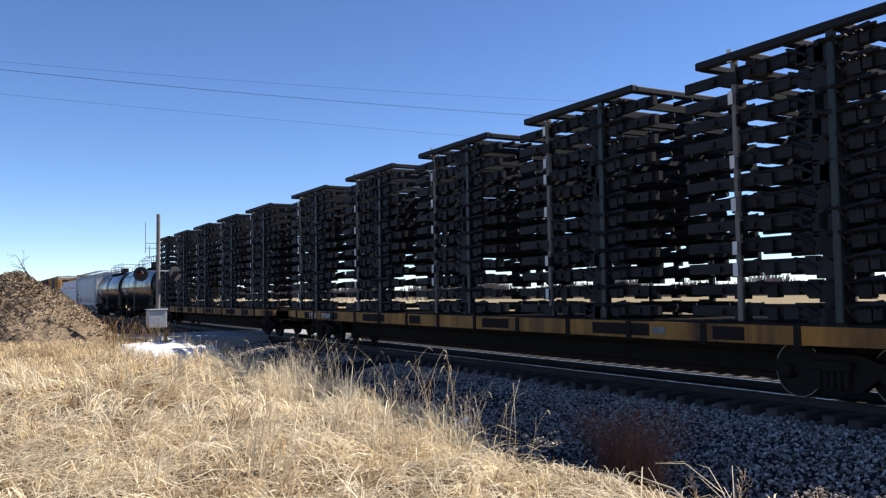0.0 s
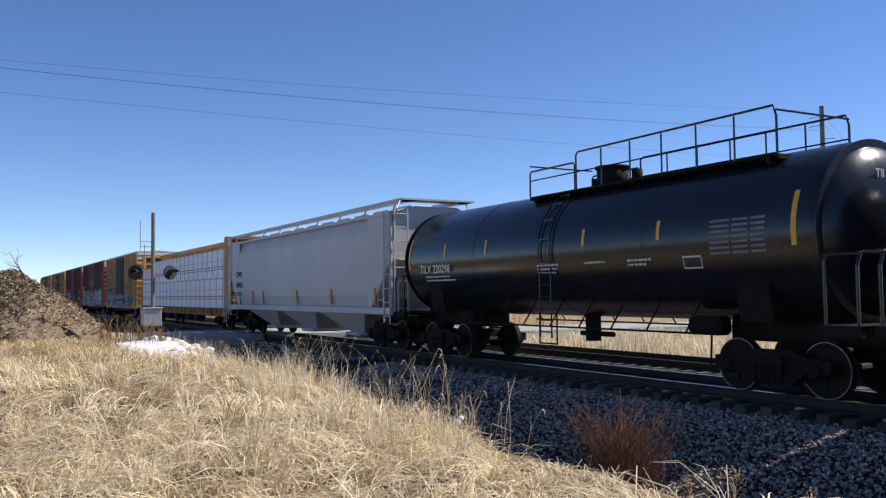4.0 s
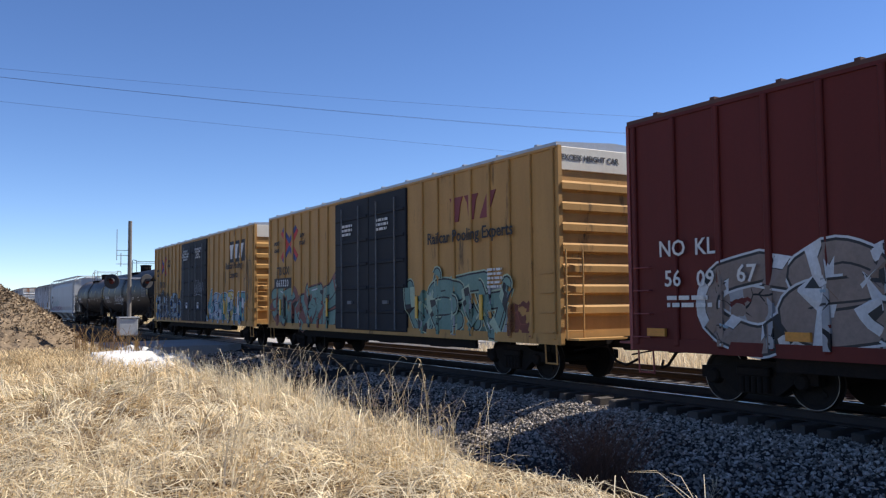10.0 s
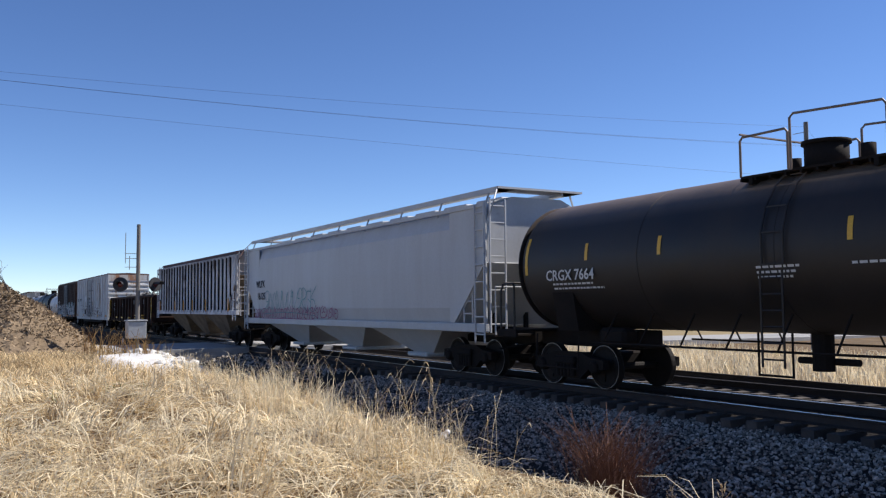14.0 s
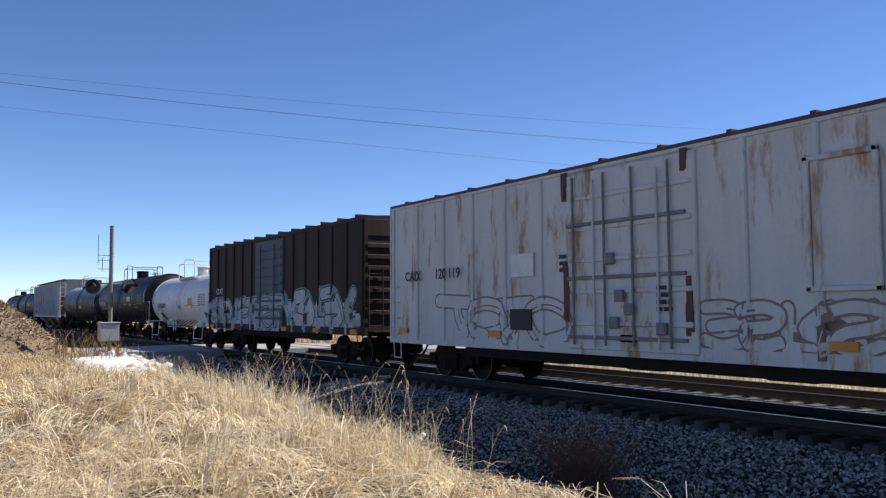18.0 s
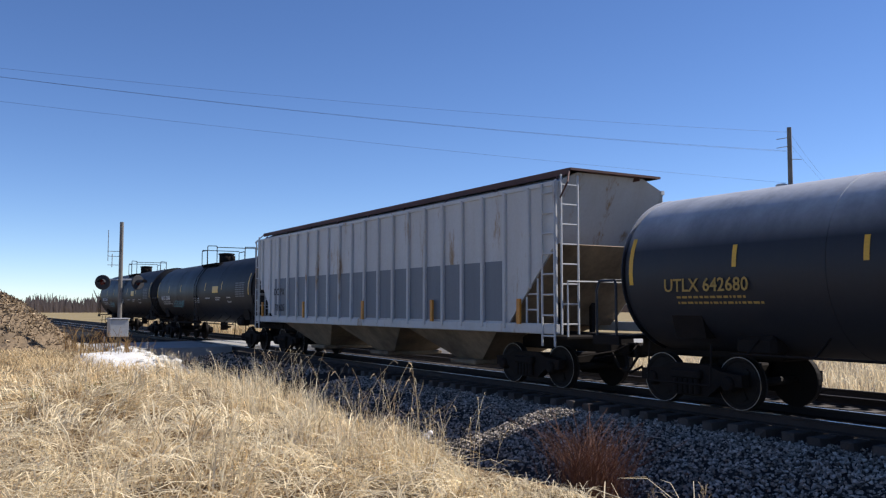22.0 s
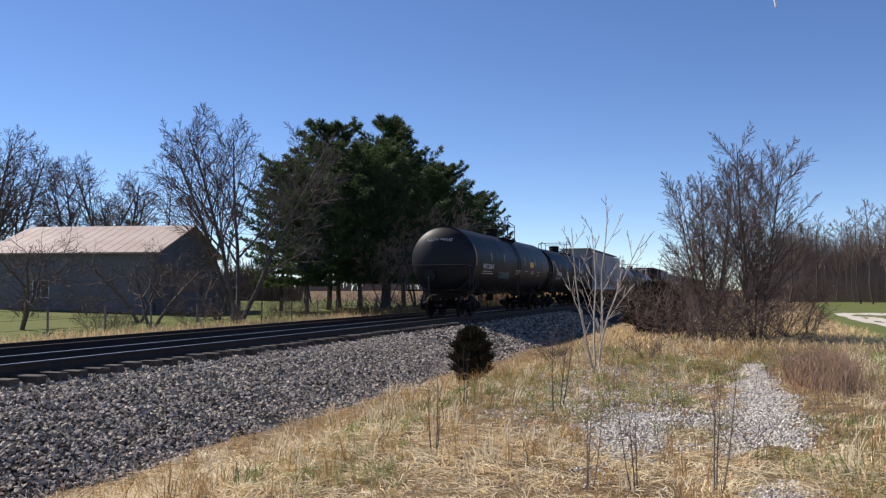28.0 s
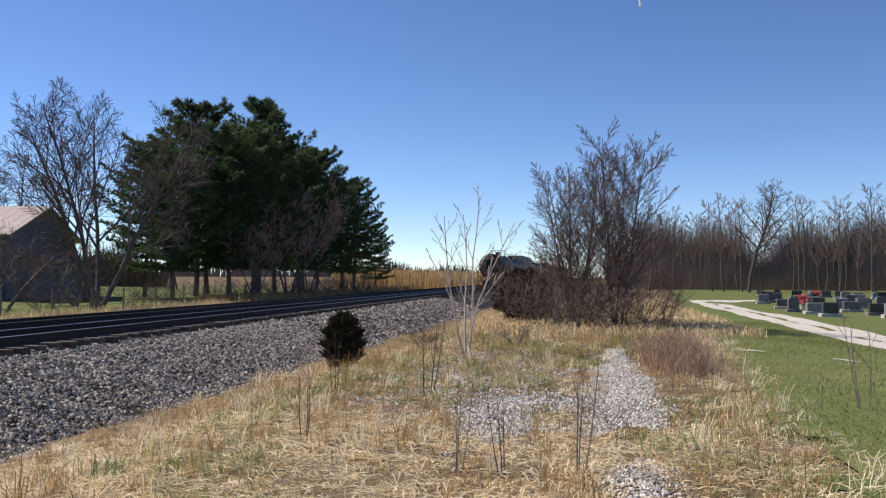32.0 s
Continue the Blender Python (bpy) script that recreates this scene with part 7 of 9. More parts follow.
thick_keep = lambda x, y: far_keep(x, y) & heaped(x, y, -0.15)
heap_keep = lambda x, y: far_keep(x, y) & heaped(x, y, 0.35)
thin_keep = lambda x, y: far_keep(x, y) & ~heaped(x, y, 0.1)
tufts("dry_grass", 1000, 15, BANK, far_keep, 0.5, 1.1, 0.014, "straw", matted, 1, 0.1, 0.4, 1.0, 0.0, 0.35)
tufts("dry_grass", 1700, 15, BANK, thick_keep, 0.62, 1.1, 0.02, "straw_pale", matted, 2, 0.08, 0.32, 0.8, 0.03, 0.55)
tufts("dry_grass", 1300, 15, BANK, heap_keep, 0.6, 0.95, 0.02, "straw_pale", "heaped swathes of bleached dry grass", 3, 0.09, 0.4, 0.7, 0.06, 0.85)
tufts("dry_grass", 1000, 15, BANK, heap_keep, 0.5, 0.9, 0.018, "straw", "heaped swathes of golden dry grass", 8, 0.09, 0.5, 0.7, 0.04, 0.8)
tufts("dry_grass", 1400, 14, BANK, thin_keep, 0.24, 0.9, 0.012, "thatch", "brown thatch of last year's grass", 6, 0.1, 1.2, 0.9, 0.0, 0.6)
tufts("dry_grass", 900, 7, (-14, -4, -1.5, 5.8), far_keep, 0.75, 1.0, 0.011, "straw_pale", "long bleached blades laid over the matted grass", 7, 0.1, 0.5, 1.4, 0.1, 0.55)
rim_keep = lambda x, y: (y < lip(x) + 0.1) & (y > lip(x) - 1.3) & (x < -9.2)
tufts("dry_grass", 620, 22, (-30, -7, 4, 8.4), rim_keep, 0.62, 0.45, 0.009, "straw_pale", "upright bright dry grass along the rim of the bank", 9, 0.09, 1.5, 0.9)
tufts("dry_grass", 300, 20, (-30, -7, 4, 8.4), rim_keep, 0.5, 0.5, 0.009, "straw", "upright golden grass along the rim of the bank", 10, 0.09, 1.5, 0.9)
lip_keep = lambda x, y: (y < lip(x) + 0.15) & (y > lip(x) - 1.0)
tufts("dry_grass", 1900, 14, (-12, -3.5, 4.2, 7.6), lip_keep, 0.32, 0.95, 0.011, "straw_pale", "short bleached grass hanging over the rim of the bank", 41, 0.09, 1.0, 1.0, 0.0, 0.55)
tufts("dry_grass", 900, 14, (-12, -3.5, 4.2, 7.6), lip_keep, 0.26, 1.0, 0.011, "thatch", "brown thatch along the rim of the bank", 42, 0.09, 1.0, 1.0, 0.0, 0.5)
x, y = scatter(26000, -48, -22, -5, 8.2, lambda x, y: (y < lip(x) + 0.4) & (y > -0.13 * np.abs(x)))
grass("dry_grass", x, y, NEAR(x, y), 0.36, 0.8, 0.02, "straw", matted, "grass", 4)
tufts("green_grass", 260, 12, BANK, lambda x, y: far_keep(x, y) & (np.sin(x * 0.7) * np.cos(y * 0.9 + x * 0.3) > 0.3), 0.24, 0.7, 0.008, "green", "sparse new green grass among the straw", 5)

# rough grass to the right of the standpoint
def worn(x, y):
    """How bare the ground is: 1 on the footpath and on the patch beside it."""
    ragged = 1 + 0.3 * np.sin(x * 2.1 + y * 3) + 0.2 * np.sin(x * 5.3 + 1 - y * 4)
    main = 1 - (np.abs(y - 0.36 + 0.012 * (x - 9)) / (0.62 - 0.036 * np.clip(x - 12, 0, 12))) ** 2 * ragged
    main = np.where((x > 21) | (x < 9.6 + 0.5 * np.sin(y * 5)), 0, main)
    near = 1 - ((y - 0.34) ** 2 / 0.16 + (x - 7.2) ** 2 / 1.0) * ragged
    spot = 1 - ((y - 1.9) ** 2 / 0.55 + (x - 10.6) ** 2 / 4.0) * ragged
    link = 1 - ((y - 1.2) ** 2 / 0.6 + (x - 11.4) ** 2 / 0.5) * ragged
    thin = 1 - ((y - 2.6) ** 2 / 3.2 + (x - 14.5) ** 2 / 30) * ragged
    return np.clip(1.05 * np.maximum(np.maximum(main, near), np.maximum(np.maximum(spot, 0.8 * link), 0.27 * thin)), 0, 1)


right_keep = lambda x, y: (y < lip(x) + 0.8) & (rng.random(len(x)) > 1.1 * worn(x, y)) & (y > -0.7 - 0.08 * x)
MEADOW = (2.6, 26, -3.4, 7.9)
short = "short rough straw-coloured grass"
tufts("rough_grass", 3600, 11, MEADOW, right_keep, 0.2, 1.05, 0.009, "straw", short, 11, up=0.6)
tufts("rough_grass", 2400, 11, MEADOW, lambda x, y: right_keep(x, y) & heaped(x * 0.7, y * 0.7, -0.1), 0.22, 1.1, 0.011, "straw_pale", short, 12, up=0.7)
FORE = (2.6, 10.5, -1.2, 7.9)
tufts("rough_grass", 2600, 13, FORE, right_keep, 0.3, 1.25, 0.01, "straw_pale", "flattened bleached straw", 21, 0.1, 0.5, 1.2, 0.0, 0.4)
tufts("rough_grass", 1500, 13, FORE, right_keep, 0.26, 1.2, 0.01, "straw", "flattened dry straw", 22, 0.1, 0.5, 1.2, 0.0, 0.4)
stand_keep = lambda x, y: y < lip(x) + 0.3
tufts("dry_grass", 3000, 11, (-5, 3.2, -6, 7), stand_keep, 0.24, 1.2, 0.012, "straw_pale", "trodden dry grass round the standpoint", 23, 0.1, 0.5, 1.2, 0.0, 0.3)
tufts("dry_grass", 2200, 11, (-24, 6.2, -8, -1), lambda x, y: y < -0.6 - 0.08 * x, 0.3, 1.1, 0.016, "straw", "trodden dry grass behind the standpoint", 24, 0.1, 0.5, 1.2, 0.0, 0.4)
tufts("rough_grass", 900, 14, MEADOW, right_keep, 0.3, 0.7, 0.008, "reed", "brown tussocks among the straw", 13, 0.05, 1.5)
tufts("rough_grass", 700, 14, MEADOW, lambda x, y: right_keep(x, y) & heaped(x * 0.8 + 3, y * 0.8, 0.3), 0.34, 0.6, 0.009, "straw_pale", "pale upright tussocks among the straw", 18, 0.05, 1.6)
green_keep = lambda x, y: right_keep(x, y) & (np.sin(x * 0.55 + 0.6 * np.sin(y)) * np.cos(y * 0.8 - x * 0.2) > -0.1)
tufts("green_grass", 4200, 12, (4.2, 30, -3, 5.5), green_keep, 0.16, 0.8, 0.01, "green", "patches of new green grass", 14)
x, y = scatter(26000, 24, 60, -4, 6.2, lambda x, y: y < lip(x) + 0.4)
grass("rough_grass", x, y, NEAR(x, y), 0.3, 0.7, 0.024, "straw", short, "grass", 15)
tufts("rough_grass", 900, 14, (5, 30, -3.4, -0.8), lambda x, y: np.abs(y + 0.5 + 0.08 * x) < 0.5, 0.22, 1.0, 0.008, "straw_pale", "unmown straw along the lawn's edge", 16, 0.08, 1.2)
x, y = scatter(34000, 5.5, 34, -6, -0.9, lambda x, y: y < -0.75 - 0.08 * x + 0.15 * np.sin(x * 3))
grass("lawn_grass", x, y, NEAR(x, y) + 0.04, 0.07, 0.8, 0.012, "green", "short mown green grass", "grass", 17)
# tall weeds on the lip of the bank, stiff and drooping
def weeds(name, spots, tall, r, mat, label, seed, bend=0.5, heads=True):
    rnd = random.Random(seed)
    bm = bmesh.new()
    for x, y in spots:
        z = ground_z(x, y)
        h, a = tall * rnd.uniform(0.55, 1.15), rnd.uniform(0, 6.28)
        b = bend * rnd.uniform(0.2, 1.2) * h
        dx, dy = math.cos(a) * b, math.sin(a) * b
        pts = [(x + dx * s ** 2.2, y + dy * s ** 2.2, z - 0.03 + h * (s - 0.25 * bend * s ** 3)) for s in (0, 0.3, 0.6, 0.8, 1.0)]
        tube(bm, pts, r, 3, r * 0.5, caps=False)
        if heads and rnd.random() < 0.35:
            p = Vector(pts[-1])
            q = p + Vector((dx * 0.15, dy * 0.15, -0.05)).normalized() * rnd.uniform(0.05, 0.1)
            tube(bm, (p, (p + q) / 2 + Vector((0, 0, 0.015)), q), r * 1.8, 4, r)
        for _ in range(rnd.randint(0, 2)):
            s = rnd.uniform(0.3, 0.8)
            i = min(int(s * 4), 3)
            p = Vector(pts[i])
            q = p + Vector((rnd.uniform(-1, 1), rnd.uniform(-1, 1), rnd.uniform(0.4, 1.2))).normalized() * h * rnd.uniform(0.12, 0.3)
            tube(bm, (p, q), r * 0.7, 3, r * 0.35, caps=False)
    me = bpy.data.meshes.new(name)
    bm.to_mesh(me)
    bm.free()
    me.materials.append(M[mat])
    return tagged(new(name, me), label, "weeds", "", "stuff")


rnd = random.Random(31)
spots = [(x, float(lip(np.array([x]))[0]) - abs(rnd.gauss(0, 0.45))) for x in [rnd.uniform(-18, -8) for _ in range(110)]]
weeds("tall_weeds", spots, 1.25, 0.0036, "straw_pale", "tall dry weed stalks with drooping seed heads", 32, 0.4)
spots = [(x, float(lip(np.array([x]))[0]) - abs(rnd.gauss(0, 0.4))) for x in [rnd.uniform(-34, -16) for _ in range(130)]]
weeds("tall_weeds", spots, 0.85, 0.0045, "straw_pale", "tall dry weed stalks along the bank", 33, 0.35)
spots = [(rnd.uniform(-39, -31), rnd.uniform(4.6, 7.4)) for _ in range(160)]
weeds("tall_weeds", spots, 1.3, 0.012, "reed", "brushy dry weeds by the signal mast", 34, 0.4, False)
spots = [(rnd.gauss(-8.75, 0.2), rnd.gauss(7.55, 0.2)) for _ in range(520)]
weeds("russet_weeds", spots, 1.35, 0.004, "redtwig", "dense russet-brown weed clump at the foot of the bank", 36, 0.5, False)
spots = [(rnd.uniform(6, 28), rnd.uniform(-3.2, 4.5)) for _ in range(90)]
weeds("thin_weeds", spots, 0.55, 0.005, "twig", "thin dry weed stalks", 37, 0.35)
spots = [(rnd.gauss(16.8, 1.0), rnd.gauss(-0.85, 0.32)) for _ in range(800)]
weeds("russet_weeds", spots, 0.75, 0.006, "fawn", "reddish dry grass clump beside the footpath", 38, 0.45, False)

# the far side: straw fields and reeds
def far_grass(n, x0, x1, y0, y1, tall, width, mat, label, seed, lean=0.3):
    x, y = scatter(n, x0, x1, y0, y1)
    z = np.array([ground_z(a, b) for a, b in zip(x, y)])
    grass("tall_grass", x, y, z, tall, lean, width, mat, label, "grass", seed)


far_grass(15000, -34, 4, 20.6, 31, 0.7, 0.03, "straw_pale", "sunlit straw field behind the tracks", 41)
far_grass(10000, -110, -48, 21, 40, 1.0, 0.05, "straw", "tall tan grass behind the far track", 42)
far_grass(5000, -105, -60, 23, 34, 2.2, 0.05, "straw_pale", "pale reeds behind the far track", 43, 0.15)
far_grass(5200, 2, 12, 20.8, 25.5, 0.75, 0.02, "reed", "tangled brown weeds at the track side", 44, 0.4)
far_grass(7000, 8, 50, 21, 24, 0.45, 0.02, "straw", "rough grass along the fence", 45)
far_grass(6500, 105, 230, 21.5, 34, 2.5, 0.09, "reed", "wide orange-brown reed bed beside the tracks", 46, 0.12)
far_grass(7000, 50, 105, 21, 25, 0.7, 0.04, "reed", "dry grass below the pines", 47)


# ---------------------------------------------------------------- stones on the ballast slope
def stone_field(n, x0, x1, y0, y1, size, seed, mat, label, name="ballast_stones", keep=None):
    g = np.random.default_rng(seed)
    unit = np.array([(1, 0, 0), (0, 1, 0), (-1, 0, 0), (0, -1, 0), (0, 0, 1), (0, 0, -1)])
    tri = np.array([(0, 1, 4), (1, 2, 4), (2, 3, 4), (3, 0, 4), (1, 0, 5), (2, 1, 5), (3, 2, 5), (0, 3, 5)])
    x, y = g.uniform(x0, x1, n), g.uniform(y0, y1, n)
    if keep is None:
        z = np.array([bed_z(a, b) + 0.05 * noise.noise((a * 1.3, b * 1.3, 0)) for a, b in zip(x, y)])
    else:
        k = keep(x, y) > g.random(n)
        x, y = x[k], y[k]
        n, z = len(x), NEAR(x, y)
    s = size * g.uniform(0.5, 1.35, n)
    v = unit[None] * g.uniform(0.6, 1.35, (n, 6, 1)) * np.stack([s, s * g.uniform(0.6, 1, n), s * g.uniform(0.5, 0.9, n)], -1)[:, None]
    a = g.uniform(0, 6.28, n)
    c, q = np.cos(a)[:, None], np.sin(a)[:, None]
    t = g.uniform(-0.9, 0.9, n)
    c2, q2 = np.cos(t)[:, None], np.sin(t)[:, None]
    vx, vz = v[..., 0] * c2 - v[..., 2] * q2, v[..., 0] * q2 + v[..., 2] * c2
    v = np.stack([vx * c - v[..., 1] * q, vx * q + v[..., 1] * c, vz], -1) + np.stack([x, y, z + s * 0.25], -1)[:, None]
    f = (tri[None] + (np.arange(n) * 6)[:, None, None]).reshape(-1, 3)
    me = bpy.data.meshes.new(name)
    me.vertices.add(n * 6)
    me.vertices.foreach_set("co", v.ravel())
    me.loops.add(f.size)
    me.loops.foreach_set("vertex_index", f.ravel().astype(np.int32))
    me.polygons.add(len(f))
    me.polygons.foreach_set("loop_start", np.arange(0, f.size, 3, dtype=np.int32))
    me.polygons.foreach_set("use_smooth", np.zeros(len(f), dtype=bool))
    me.update(calc_edges=True)
    me.materials.append(M[mat])
    return tagged(new(name, me), label, "stones", "", "stuff")


stone_field(44000, -24, 0.5, 7.7, 11.75, 0.034, 1, "stone", "loose grey ballast stones on the slope")
stone_field(52000, 0.5, 28, 7.7, 11.75, 0.042, 2, "stone", "loose grey ballast stones on the slope")
stone_field(10000, 28, 60, 7.9, 11.6, 0.06, 3, "stone", "loose grey ballast stones on the slope")
stone_field(5000, -46, -26, 7.9, 11.6, 0.06, 4, "stone", "loose grey ballast stones on the slope")


stone_field(9000, 1, 40, 7.75, 8.75, 0.026, 8, "grit", "band of pale finer grit along the foot of the ballast", "pale_grit")
stone_field(130000, 5, 22, -0.6, 4.4, 0.02, 6, "pebble", "white gravel of a worn footpath through dry grass", "gravel_path", lambda x, y: worn(x, y) * (1.0 + 0.5 * np.sin(x * 3.1 + 2 * np.sin(y * 5)) * np.cos(y * 4.3)))
stone_field(1500, 5, 24, -1.2, 5, 0.02, 7, "pebble", "stray white gravel in the grass", "stray_gravel", lambda x, y: 0.5 + 0 * x)


# ---------------------------------------------------------------- trees
def grow(rnd, start, way, length, radius, depth, out, kids, spread=0.65, lift=0.2, first=0.25, ratio=0.6, gnarl=0.07):
    """Limbs as lists of points with two radii and their order: side shoots rise round each limb and shorten towards its tip."""
    pts, p, d = [start], start, way.normalized()
    n = 5 if depth > 1 else (3 if depth else 2)
    for i in range(n):
        d = (d + Vector((rnd.gauss(0, gnarl), rnd.gauss(0, gnarl), rnd.gauss(0, gnarl) + lift * 0.3))).normalized()
        p = p + d * length / n
        pts.append(p)
    out.append((pts, radius, radius * 0.22, depth))
    if depth == 0:
        return
    count = kids[len(kids) - depth]
    turn = rnd.uniform(0, 6.28)
    for k in range(count):
        s = first + (0.97 - first) * (k + rnd.uniform(0.1, 0.9)) / count
        i = min(int(s * n), n - 1)
        q = pts[i].lerp(pts[i + 1], s * n - i)
        along = (pts[i + 1] - pts[i]).normalized()
        side = along.orthogonal().normalized()
        turn += 2.4 + rnd.gauss(0, 0.4)
        side = Matrix.Rotation(turn, 3, along) @ side
        a = spread * rnd.uniform(0.7, 1.3)
        grow(rnd, q, along * math.cos(a) + side * math.sin(a) + Vector((0, 0, lift * 0.5)), length * ratio * (1.15 - 0.75 * s) * rnd.uniform(0.7, 1.2),
             radius * (1 - 0.78 * s) * 0.62, depth - 1, out, kids, spread, lift, 0.18, ratio, gnarl * 1.25)


def limbs_mesh(name, limbs, mat, least=0.004):
    verts, faces = [], []
    for pts, r0, r1, depth in limbs:
        k = 6 if r0 > 0.06 else (4 if r0 > 0.02 else 3)
        first = len(verts)
        side = None
        for i, p in enumerate(pts):
            way = (pts[min(i + 1, len(pts) - 1)] - pts[max(i - 1, 0)]).normalized()
            side = way.orthogonal().normalized() if side is None else (side - way * side.dot(way)).normalized()
            oth = way.cross(side)
            r = max(r0 + (r1 - r0) * i / (len(pts) - 1), least)
            for j in range(k):
                a = 2 * math.pi * j / k
                verts.append(p + r * (math.cos(a) * side + math.sin(a) * oth))
        for i in range(len(pts) - 1):
            for j in range(k):
                a, b = first + i * k + j, first + i * k + (j + 1) % k
                faces.append((a, b, b + k, a + k))
    me = bpy.data.meshes.new(name)
    me.from_pydata([tuple(v) for v in verts], [], faces)
    me.materials.append(M[mat])
    return me


def bare_tree(name, label, seed, tall, stems=1, kids=(10, 8, 6), thick=None, twig="twig", open_up=0.25, lift=0.2, least=0.006, category="tree", group="bare trees",
              spread=0.65, first=0.25, ratio=0.6, gnarl=0.07, trunk="bark"):
    rnd = random.Random(seed)
    limbs, depth = [], len(kids)
    for s in range(stems):
        a = 2 * math.pi * s / stems + rnd.uniform(-0.5, 0.5)
        lean = open_up * (0.3 if stems == 1 else rnd.uniform(0.6, 1.2))
        way = Vector((math.cos(a) * lean, math.sin(a) * lean, 1))
        grow(rnd, Vector((math.cos(a) * 0.03 * (stems - 1), math.sin(a) * 0.03 * (stems - 1), -0.1)), way, tall * rnd.uniform(0.85, 1.0), thick or tall * 0.016,
             depth, limbs, kids, spread, lift, first, ratio, gnarl)
    tree = base(name, label, category, group)
    for nm, sel, mat in (("trunk", lambda d: d == depth, trunk), ("crown", lambda d: d < depth, twig)):
        ob = new(nm, limbs_mesh(nm, [q for q in limbs if sel(q[3])], mat, least))
        ob.parent = tree
    return tree


def plant(tree, x, y, turn=0.0, size=1.0, sink=0.0, first=False):
    m = Matrix.Translation((x, y, ground_z(x, y) - sink)) @ pose(0, 0, 0, 0, 0, turn) @ Matrix.Diagonal((size, size, size, 1))
    if first:
        tree.matrix_basis = m
        return tree
    return copy_thing(tree, m)


def pine(name, label, seed, tall, width, bare=0.28):
    """A pine with a bare lower trunk and boughs of needle tufts."""
    rnd = random.Random(seed)
    limbs = [([Vector((0.1 * math.sin(i * 1.3), 0.1 * math.cos(i), tall * i / 8)) for i in range(9)], tall * 0.016, 0.03, 3)]
    tips, ways = [], []
    z = tall * bare
    while z < tall * 0.985:
        q = (z / tall - bare) / (1 - bare)
        reach = width * (0.7 + 0.3 * math.sin(min(q * 2.6 + 0.4, 3.0))) * max(1 - 0.5 * q ** 3, 0.16)
        turn = rnd.uniform(0, 6.28)
        boughs = rnd.randint(5, 7)
        for b in range(boughs):
            if rnd.random() < 0.22:
                continue
            a = turn + 6.28 * b / boughs + rnd.uniform(-0.3, 0.3)
            far, rise = reach * rnd.uniform(0.45, 1.2), 0.1 - 0.3 * (1 - q) + rnd.uniform(-0.06, 0.06)
            out, side = Vector((math.cos(a), math.sin(a), 0)), Vector((-math.sin(a), math.cos(a), 0))

            def bough(t):
                return out * far * t + Vector((0, 0, z + far * (rise * t + 0.22 * t ** 3 + 0.25 * q * t)))

            limbs.append(([bough(t) for t in (0, 0.35, 0.7, 1.0)], 0.05 * (1.2 - q), 0.012, 1))
            for t in np.linspace(0.25, 1.0, 8):
                spread = far * 0.3 * (1.15 - t) + 0.12
                for w in (-1, -0.45, 0, 0.45, 1):
                    p = bough(min(t + 0.08 * abs(w), 1)) + side * w * spread * rnd.uniform(0.7, 1.2) + Vector((0, 0, rnd.gauss(0.02, 0.09)))
                    tips.append(p)
                    ways.append(out * 0.6 + side * w * 0.7 + Vector((0, 0, 0.55)))
        z += tall * 0.042 * rnd.uniform(0.75, 1.3)
    g = np.random.default_rng(seed)
    k = 11
    c = np.repeat(np.array([tuple(p) for p in tips]), k, 0)
    n = len(c)
    d = g.normal(0, 0.55, (n, 3)) + np.repeat(np.array([tuple(p) for p in ways]), k, 0)
    d /= np.linalg.norm(d, axis=1)[:, None]
    ln = g.uniform(0.22, 0.42, n)[:, None]
    pts = np.stack([c - d * ln * 0.2, c + d * ln * 0.5, c + d * ln], 1)
    across = np.cross(d, g.normal(0, 1, (n, 3)))
    across /= np.linalg.norm(across, axis=1)[:, None]
    tree = base(name, label, "tree", "pines")
    ob = new("trunk", limbs_mesh("trunk", limbs, "bark", 0.015))
    ob.parent = tree
    ribbons("crown", pts, np.tile(np.array([[0.04, 0.055, 0.012]]), (n, 1)), across, "needle", "", "", tree)
    return tree


t1 = bare_tree("bare_tree", "tall leafless tree with a forked grey trunk", 17, 11.4, 4, (12, 10, 9), 0.14, open_up=0.36, least=0.012, spread=0.66, first=0.26, ratio=0.52, lift=0.05, gnarl=0.04)
plant(t1, 40.6, 25.7, 20, first=True)
t2 = bare_tree("bare_tree", "large leafless tree with a broad fine-twigged crown", 8, 13.0, 3, (12, 9, 8), 0.22, open_up=0.36, lift=0.04, least=0.015, spread=0.72, first=0.22, ratio=0.54, gnarl=0.05)
plant(t2, 2.6, 29.5, 0, first=True)
for x, y, turn, s in ((55, 62, 40, 1.1), (62, 66, 130, 1.15), (70, 72, 220, 1.2), (66, 58, 300, 1.0), (50, 74, 70, 1.05), (76, 62, 20, 1.1), (46, 60, 250, 0.85)):
    plant(t2, x, y, turn, s)
t3 = bare_tree("bare_tree", "small leafless orchard tree with a low crown", 15, 5.0, 2, (9, 7, 4), 0.11, open_up=0.5, lift=0.05, spread=0.85, ratio=0.7, gnarl=0.16, least=0.008)
plant(t3, 24.6, 33.0, 0, first=True)
for x, y, turn, s in ((13.5, 27.5, 60, 0.9), (18.2, 26, 120, 1.0), (29.5, 29.5, 200, 0.95), (33, 25.5, 250, 0.8), (21, 36, 10, 0.9), (7.2, 24.5, 40, 0.7), (10.5, 25, 130, 0.75), (5.5, 26.5, 10, 0.8), (38, 30, 80, 0.9), (26, 48, 30, 1.1), (43, 28.5, 70, 0.9)):
    plant(t3, x, y, turn, s)
